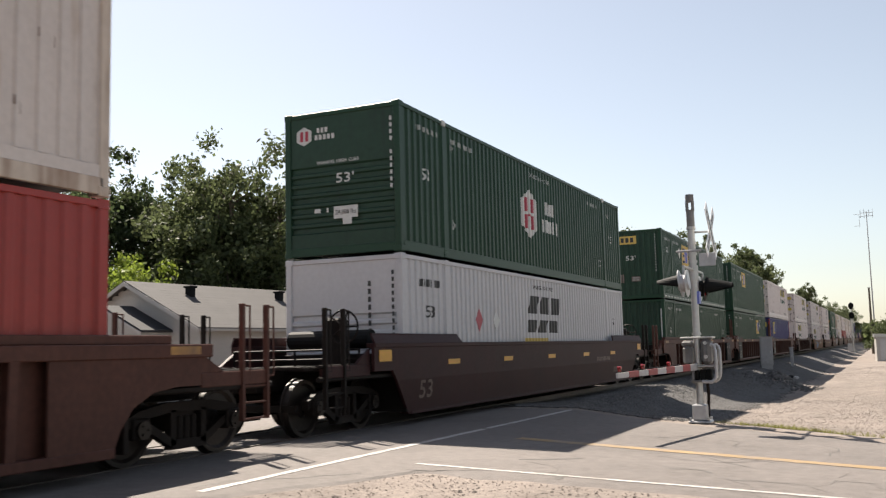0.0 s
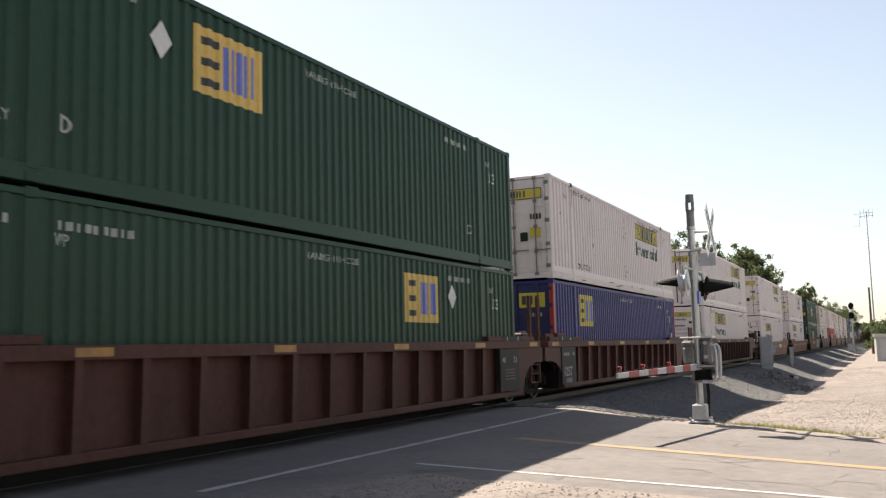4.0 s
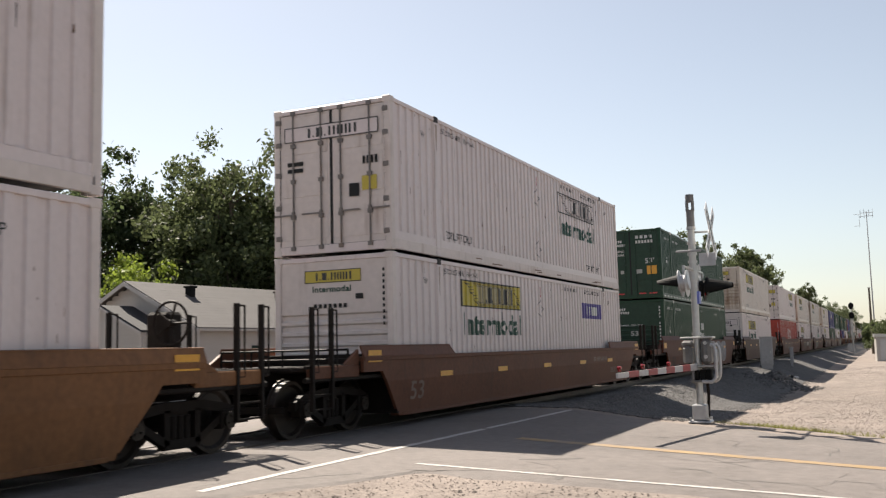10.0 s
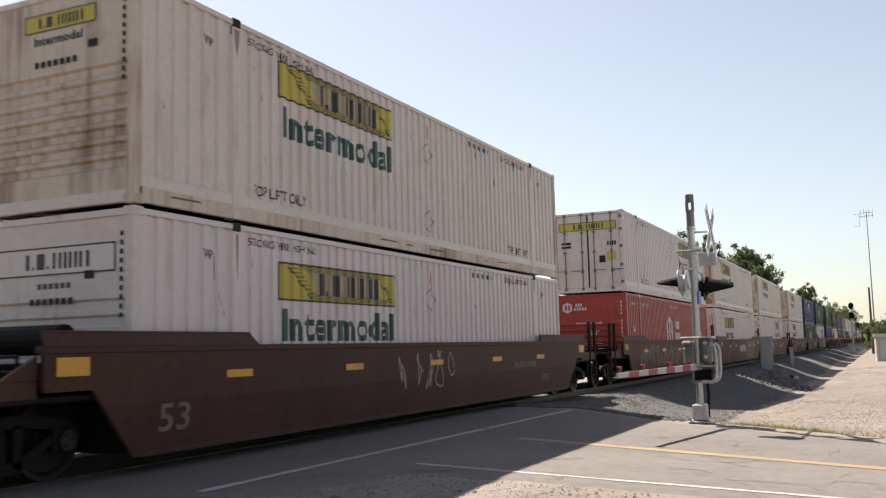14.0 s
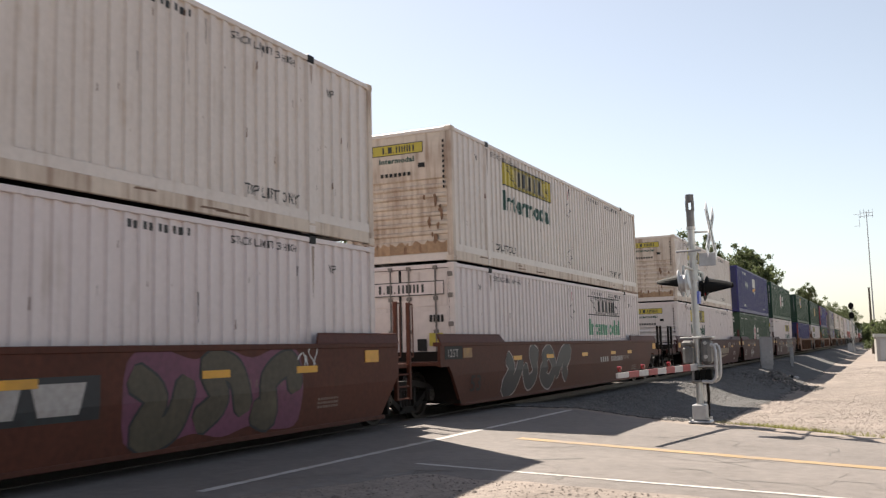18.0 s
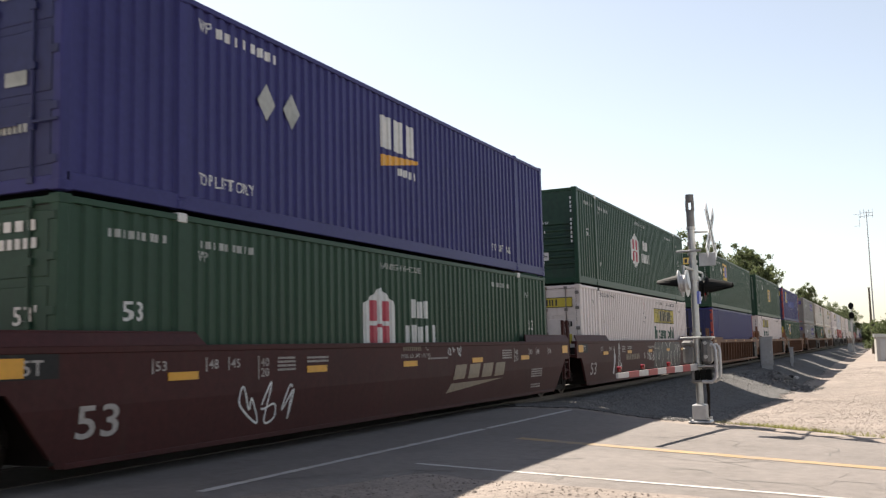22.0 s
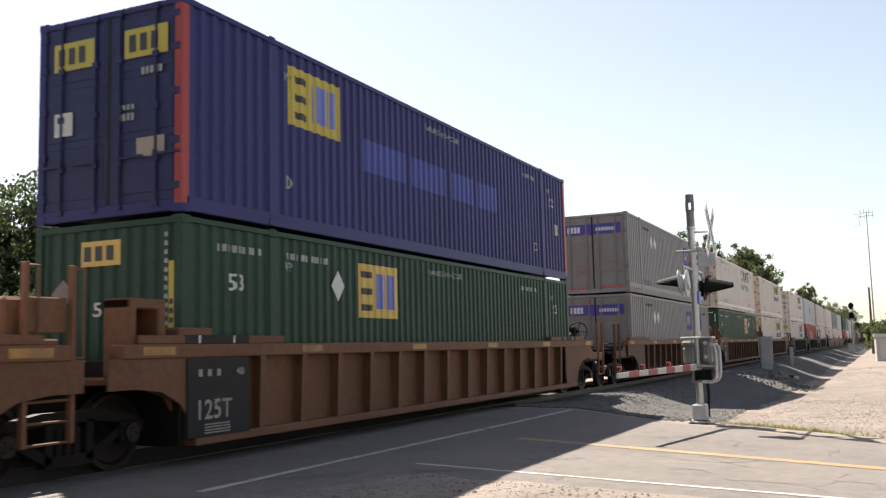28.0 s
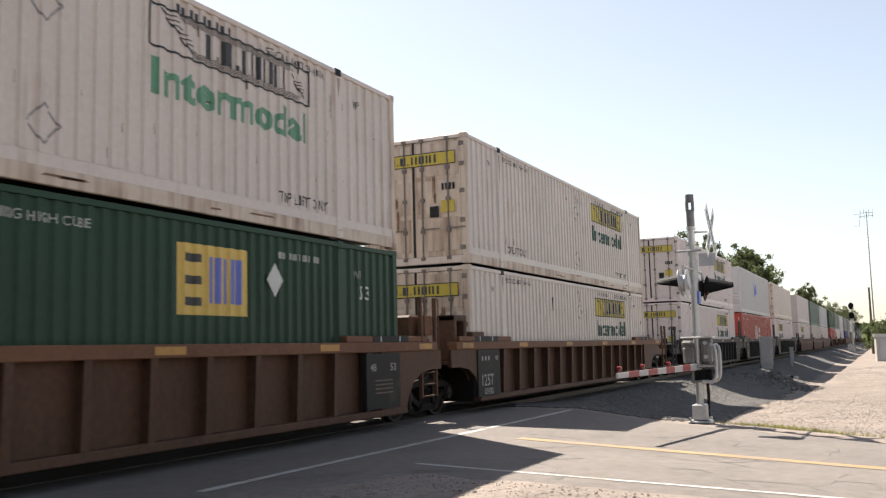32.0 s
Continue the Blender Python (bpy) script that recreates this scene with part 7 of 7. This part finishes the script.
# ---- trees ----
def tree_mesh(seed, tall, spread, trunk_h, leaf, count, lean=0.0):
    """Trunk and limbs, and a crown of single leaves in uneven clumps round the limb ends."""
    rnd = random.Random(seed)
    bm = bmesh.new()
    tips = []
    prev, r = Vector((0, 0, 0)), 0.03 * tall
    segs = 6
    trunk_pts = [prev]
    for i in range(segs):
        q = prev + Vector((rnd.uniform(-0.25, 0.25) + lean, rnd.uniform(-0.25, 0.25), tall * 0.72 / segs))
        rod(bm, prev, q, r, 7, r * 0.82)
        r *= 0.82
        prev = q
        trunk_pts.append(q)
    tips.append(prev)
    for i in range(22):
        f = rnd.uniform(0.3, 1.0)
        k = f * segs
        a = trunk_pts[int(min(k, segs - 0.01))]
        if a.z < trunk_h:
            a = Vector((a.x, a.y, trunk_h))
        ang = i * 2.4 + rnd.uniform(-0.4, 0.4)
        out = spread * rnd.uniform(0.45, 1.0) * (1.05 - 0.45 * f)
        mid = a + Vector((math.cos(ang) * out * 0.5, math.sin(ang) * out * 0.5, tall * 0.05))
        end = a + Vector((math.cos(ang) * out, math.sin(ang) * out, tall * rnd.uniform(0.06, 0.2)))
        rod(bm, a, mid, 0.007 * tall, 5, 0.005 * tall)
        rod(bm, mid, end, 0.005 * tall, 5, 0.002 * tall)
        tips += [mid, end, (mid + end) / 2 + Vector((rnd.uniform(-1, 1), rnd.uniform(-1, 1), rnd.uniform(0, 1))) * 0.08 * tall]
    wood = bpy.data.meshes.new("trunk")
    bm.to_mesh(wood)
    bm.free()
    wood.materials.append(None)
    g = np.random.default_rng(seed)
    tips = np.array([tuple(t) for t in tips])
    tips = tips[tips[:, 2] > trunk_h * 0.8]
    sub = tips[g.integers(0, len(tips), count // 105)] + g.normal(0, 1, (count // 105, 3)) * np.array([spread * 0.19, spread * 0.19, tall * 0.055])
    c = sub[g.integers(0, len(sub), count)] + g.normal(0, 1, (count, 3)) * spread * 0.055
    c = c[c[:, 2] > trunk_h * 0.7]
    n = len(c)
    u = g.normal(0, 1, (n, 3))
    u /= np.linalg.norm(u, axis=1)[:, None]
    v = np.cross(u, g.normal(0, 1, (n, 3)))
    v /= np.linalg.norm(v, axis=1)[:, None]
    s = leaf * g.uniform(0.6, 1.3, (n, 1))
    quad = np.stack([c - u * s, c + v * s * 0.55, c + u * s, c - v * s * 0.55], 1).reshape(-1, 3)
    me = bpy.data.meshes.new("crown")
    me.from_pydata(quad.tolist(), [], np.arange(4 * n).reshape(-1, 4).tolist())
    me.materials.append(None)
    return wood, me


TREES = {
    "broad": tree_mesh(11, 13.0, 5.6, 1.6, 0.14, 21500),
    "tall": tree_mesh(12, 14.0, 4.2, 2.0, 0.135, 16500),
    "open": tree_mesh(13, 14.0, 4.8, 2.4, 0.13, 13500),
    "slim": tree_mesh(15, 14.0, 3.0, 1.5, 0.115, 22500),
    "bush": tree_mesh(14, 5.5, 3.2, 0.3, 0.1, 15000),
}


def tree(kind, x, y, scale, turn, leafmat, label, group="trees beside the track"):
    wood, crown = TREES[kind]
    root = new("tree" if kind != "bush" else "shrub")
    root.matrix_basis = Matrix.LocRotScale((x, y, height(x, y) - 0.1), Euler((0, 0, turn)), (scale, scale, scale))
    tagged(root, label, "tree" if kind != "bush" else "shrub", group)
    put("trunk", wood, BARK, root)
    put("crown", crown, leafmat, root)


FAR_TREES = [
    ("broad", -49.3, 40.9, 1.22, 0),
    ("broad", -50.3, 37.2, 1.15, 0),
    ("tall", -50.4, 49.3, 1.32, 0),
    ("tall", -49.7, 54.0, 1.2, 0),
    ("tall", -43.9, 52.3, 1.22, 1),
    ("open", -39.2, 50.1, 1.35, 1),
    ("broad", -37.6, 48.6, 1.26, 1),
    ("open", -36.3, 51.2, 1.24, 1),
    ("broad", -59.1, 54.0, 1.15, 0),
    ("broad", -53.8, 61.0, 1.15, 0),
    ("broad", -35.0, 56.5, 0.78, 1),
    ("open", -33.4, 59.4, 0.74, 1),
    ("tall", -34.8, 66.5, 0.66, 1),
    ("broad", -45.3, 58.3, 1.1, 0),
    ("bush", -38.7, 39.4, 1.55, 2),
    ("bush", -41.9, 40.1, 1.4, 0),
    ("bush", -38.5, 41.6, 1.05, 2),
    ("bush", -41.6, 35.7, 1.1, 0),
    ("bush", -38.5, 46.0, 1.3, 1),
    ("bush", -35.8, 47.3, 1.3, 0),
    ("open", -23.8, 93.7, 1.12, 1),
    ("tall", -20.0, 98.8, 1.08, 1),
    ("slim", -18.8, 101.6, 1.1, 1),
    ("slim", -17.2, 104.6, 1.15, 1),
    ("broad", -17.3, 115.5, 1.1, 1),
    ("slim", -16.0, 116.1, 1.05, 1),
    ("slim", -14.8, 121.2, 1.22, 1),
    ("slim", -14.1, 125.9, 1.2, 1),
    ("slim", -13.6, 130.6, 1.0, 1),
    ("slim", -15.2, 202.6, 1.15, 1),
    ("tall", -14.9, 219.4, 1.0, 1),
    ("broad", -12.9, 292.1, 1.12, 1),
    ("broad", -11.0, 315.0, 1.05, 1),
    ("bush", 1.6, 130.4, 1.15, 1),
    ("bush", 2.2, 124.1, 1.2, 1),
    ("bush", 1.2, 148.8, 1.0, 1),
]
TREE_LABEL = {"broad": "broad dark green leafy tree", "tall": "tall green leafy tree behind the track", "open": "tall leafy tree with an open airy crown", "bush": "rounded leafy green shrub", "slim": "narrow upright green leafy tree"}
for i, (kind, x, y, s, dark) in enumerate(FAR_TREES):
    tree(kind, x, y, s, i * 1.3, (LEAF_DARK, LEAF_MID, LEAF_LIME)[dark], "bright lime-green leafy small tree" if dark == 2 else TREE_LABEL[kind])


def far_wood():
    """A low band of distant trees round the horizon, as leaf clumps."""
    g = np.random.default_rng(5)
    pts = []
    for a, b, dist, n, tall in ((-3.0, 14.0, 420, 2600, 9), (14.0, 75.0, 110, 9000, 8), (-60.0, -3.0, 300, 2500, 9)):
        ang = np.radians(g.uniform(a, b, n))
        d = dist * g.uniform(0.92, 1.15, n)
        z = tall * (0.7 + 0.3 * np.sin(ang * 57 * 1.7) * np.sin(ang * 57 * 0.43)) * g.uniform(0, 1, n) ** 0.8
        pts.append(np.stack([-d * np.sin(ang), d * np.cos(ang), z - 0.8, np.full(n, dist / 110 * 0.55)], 1))
    c = np.concatenate(pts)
    n = len(c)
    u = g.normal(0, 1, (n, 3))
    u /= np.linalg.norm(u, axis=1)[:, None]
    v = np.cross(u, g.normal(0, 1, (n, 3)))
    v /= np.linalg.norm(v, axis=1)[:, None]
    s = c[:, 3:4] * g.uniform(0.7, 1.5, (n, 1))
    p = c[:, :3]
    quad = np.stack([p - u * s, p + v * s * 0.7, p + u * s, p - v * s * 0.7], 1).reshape(-1, 3)
    me = bpy.data.meshes.new("far_wood")
    me.from_pydata(quad.tolist(), [], np.arange(4 * n).reshape(-1, 4).tolist())
    me.materials.append(None)
    tagged(put("far_wood", me, LEAF_MID), "distant band of green trees on the horizon", "woods", kind="stuff")


far_wood()

# ---- the train ----
SPEED = 13.238
FLOOR = 0.268
#   place, car, paint, joint before, joint after, top box, bottom box: (kind, end, paint, wave, panel along, panel up, tape)
CONSIST = [
    (-8.08, "ribbed", "brown", "c", "c", ("V", "ribbed", "cream", "flat", 0, 0), ("V", "ribbed", "red", "even", 0, 0)),
    (15.35, "smooth", "plum", "c", "c", ("H", "ribbed", "green", "even", 0, 0), ("A", "ribbed", "silver", "even", 0, 0)),
    (38.35, "ribbed", "brown", "c", "a", ("E", "upright", "green", "even", 4.37, 1.65, 1), ("G", "upright", "green", "even", 0, 0)),
    (57.81, "ribbed", "brown", "a", "a", ("E", "upright", "green", "even", 4.58, 1.65), ("E", "ribbed", "green", "even", 10.5, 1.6)),
    (76.97, "ribbed", "brown", "a", "c", ("J", "doors", "white", "flat", 9.76, 2.02), ("B", "doors", "blue", "even", 2.4, 1.65)),
    (100.47, "ribbed", "umber", "c", "c", ("J", "doors", "white", "flat", 10.1, 2.04), ("J", "ribbed", "white", "flat", 3.2, 2.04)),
    (123.9, "smooth", "orange", "c", "c", ("J", "doors", "white", "flat", 9.95, 2.03), ("J", "bigpanel", "white", "flat", 3.0, 1.82)),
    (147.08, "smooth", "copper", "c", "c", ("W", "doors", "white", "flat", 9.9, 1.9), ("U", "ribbed", "white", "flat", 3.1, 1.97)),
    (170.32, "smooth", "rust", "c", "c", ("H", "doors", "green", "even", 0, 0, 1), ("H", "ribbed", "green", "even", 0, 0)),
    (193.46, "smooth", "umber", "c", "c", ("J", "ribbed", "cream", "flat", 3.05, 2.02), ("J", "bigpanel", "white", "flat", 3.02, 1.86)),
    (217.1, "smooth", "rust", "c", "a", ("J", "doors", "white", "flat", 9.76, 2.02), ("R", "ribbed", "red", "even", 0, 0)),
    (236.12, "smooth", "rust", "a", "a", ("J", "ribbed", "cream", "flat", 2.8, 2.0), ("J", "bigpanel", "white", "flat", 2.9, 1.87)),
    (255.65, "smooth", "rust", "a", "c", ("J", "ribbed", "cream", "flat", 2.95, 2.05), ("W", "doors", "white", "flat", 9.8, 2.0)),
    (278.98, "smooth", "maroon", "c", "a", ("J", "ribbed", "cream", "flat", 2.95, 1.98), ("J", "ribbed", "white", "flat", 3.0, 2.05)),
    (298.28, "smooth", "maroon", "a", "a", ("Y", "doors", "blue", "even", 0, 0), ("H", "doors", "green", "even", 0, 0)),
    (317.57, "smooth", "maroon", "a", "c", ("H", "ribbed", "green", "even", 0, 0), ("J", "doors", "white", "flat", 9.8, 1.88)),
    (341.04, "ribbed", "tan", "c", "a", ("E", "ribbed", "green", "even", 4.45, 1.65), ("V", "doors", "blue", "even", 0, 0)),
    (360.52, "ribbed", "tan", "a", "a", ("E", "upright", "green", "even", 7.35, 1.2), ("J", "ribbed", "white", "flat", 2.85, 2.07)),
    (379.83, "ribbed", "tan", "a", "c", ("B", "doors", "blue", "even", 2.45, 1.66), ("E", "upright", "green", "even", 4.45, 1.62)),
    (403.22, "ribbed", "sienna", "c", "a", ("F", "doors", "grey", "flat", 0, 0), ("F", "doors", "grey", "flat", 0, 0)),
    (422.62, "ribbed", "sienna", "a", "a", ("W", "doors", "cream", "flat", 9.7, 2.04), ("E", "doors", "green", "even", 10.25, 1.6)),
    (442.07, "ribbed", "sienna", "a", "c", ("J", "doors", "cream", "flat", 9.8, 2.02), ("J", "doors", "cream", "flat", 9.85, 1.97)),
    (465.4, "ribbed", "dark", "c", "a", ("J", "doors", "white", "flat", 9.8, 2.02), ("J", "doors", "white", "flat", 9.8, 1.97)),
    (484.8, "ribbed", "dark", "a", "a", ("Z", "ribbed", "silver", "even", 0, 0), ("R", "ribbed", "red", "even", 0, 0)),
    (504.2, "ribbed", "dark", "a", "c", ("V", "doors", "cream", "flat", 0, 0), ("J", "ribbed", "white", "flat", 3.0, 1.9)),
    (527.5, "smooth", "brown", "c", "a", ("V", "ribbed", "white", "flat", 0, 0), ("J", "ribbed", "white", "flat", 3.0, 1.9)),
    (546.9, "smooth", "brown", "a", "a", ("V", "ribbed", "teal", "even", 0, 0), ("V", "ribbed", "cream", "flat", 0, 0)),
    (566.3, "smooth", "brown", "a", "c", ("V", "ribbed", "silver", "even", 0, 0), ("V", "ribbed", "white", "flat", 0, 0)),
    (589.7, "ribbed", "brown", "c", "a", ("V", "ribbed", "green", "even", 0, 0), ("V", "ribbed", "red", "even", 0, 0)),
    (609.1, "ribbed", "brown", "a", "a", ("V", "ribbed", "teal", "even", 0, 0), ("V", "ribbed", "white", "flat", 0, 0)),
    (628.5, "ribbed", "brown", "a", "c", ("V", "ribbed", "silver", "even", 0, 0), ("V", "ribbed", "silver", "even", 0, 0)),
    (651.9, "smooth", "brown", "c", "a", ("V", "ribbed", "grey", "even", 0, 0), ("V", "ribbed", "blue", "even", 0, 0)),
    (671.3, "smooth", "brown", "a", "a", ("V", "ribbed", "teal", "even", 0, 0), ("V", "ribbed", "grey", "even", 0, 0)),
    (690.7, "smooth", "brown", "a", "c", ("V", "ribbed", "white", "flat", 0, 0), ("V", "ribbed", "green", "even", 0, 0)),
    (714.1, "ribbed", "brown", "c", "a", ("V", "ribbed", "grey", "even", 0, 0), ("V", "ribbed", "white", "flat", 0, 0)),
    (733.5, "ribbed", "brown", "a", "a", ("V", "ribbed", "green", "even", 0, 0), ("V", "ribbed", "grey", "even", 0, 0)),
    (752.9, "ribbed", "brown", "a", "c", ("V", "ribbed", "grey", "even", 0, 0), ("V", "ribbed", "teal", "even", 0, 0)),
    (776.3, "smooth", "brown", "c", "a", ("V", "ribbed", "teal", "even", 0, 0), ("V", "ribbed", "grey", "even", 0, 0)),
    (795.7, "smooth", "brown", "a", "c", ("V", "ribbed", "grey", "even", 0, 0), ("V", "ribbed", "grey", "even", 0, 0)),
]
KIND_WORDS = {"J": "with yellow panel and green lettering", "W": "with outlined panel and pale lettering", "U": "with yellow panel and blue sticker",
              "H": "with a white hexagon logo", "R": "with a white hexagon logo", "E": "with a dull yellow square logo", "B": "with yellow logo and red posts",
              "F": "with purple logo panels", "Y": "with white and orange markings", "A": "with black logo and red diamonds", "V": "with plain sides", "G": "with white stencils", "Z": "with a grey-blue emblem"}
PAINT_WORDS = {"white": "white", "cream": "stained off-white", "green": "dark green", "blue": "blue", "red": "red", "grey": "grey", "silver": "pale grey", "teal": "faded grey-green"}
CAR_WORDS = {"sienna": "dusty sienna-brown", "plum": "grimy dark maroon", "maroon": "dark maroon", "brown": "dull brown", "rust": "red-brown", "umber": "dark brown", "orange": "orange-brown", "copper": "dark copper-brown", "tan": "tan", "dark": "dark grey"}
for n, (s, style, paint, before, after, upper, lower) in enumerate(CONSIST):
    mine = []
    car = well_car(style, paint, before, after, mine, f"{CAR_WORDS[paint]} {'smooth-sided' if style == 'smooth' else 'ribbed-side'} double-stack well car", stencil={13: "A", 14: "C", 15: "B"}.get(n, ""), marks=n < 27, brake={1: "both", 5: "trail", 6: "both", 9: "tank", 15: "trail", 18: "trail"}.get(n, ""))
    graffiti(n, car)
    TRAIN.append((car, s, 0.0))
    WHEELS += [(w, s) for w in mine]
    for level, spec in ((0, lower), (1, upper)):
        kind, end, cp, wave, shift, rise = spec[:6]
        b = container(kind, end, cp, wave, shift, rise, label=f"{PAINT_WORDS[cp]} container {KIND_WORDS[kind]}, {'stacked on top' if level else 'in a well'}",
                      marks=n < 27, accent=CPAINT["red"] if (kind == "B" or (kind == "V" and cp == "blue")) and n < 27 else None, dashes=len(spec) > 6, rusty=n != 9)
        TRAIN.append((b, s, FLOOR + level * (TALL + 0.03)))


def travel(t):
    """How far the train has rolled: it gains a little speed."""
    return 13.1987 * t + 0.0010624 * t * t + 5.35e-6 * t ** 3


def motions():
    """The train rolls towards the camera's left at one speed; wheels turn while they pass near."""
    for ob, s, z in TRAIN:
        walk(ob, [(t, pose(TRACK, s - travel(t), z)) for t in (0.0, 8.0, 16.0, 24.0, SECONDS)])
    for w, s in WHEELS:
        y0 = s + w.parent.location.y
        dy = w.location.y
        t0, t1 = (y0 - 42.0) / SPEED, (y0 + 2.0) / SPEED
        a, b = max(0.0, t0), min(SECONDS, t1)
        if b - a < 0.2:
            continue
        steps = int((b - a) / 0.05) + 1
        rows = [(a + (b - a) * k / steps) for k in range(steps + 1)]
        keyed = [(t, pose(0, dy, WHEEL_R, math.degrees(travel(t) / WHEEL_R))) for t in rows]
        if a > 0:
            keyed.insert(0, (0.0, keyed[0][1]))
        if b < SECONDS:
            keyed.append((SECONDS, keyed[-1][1]))
        walk(w, keyed)


motions()
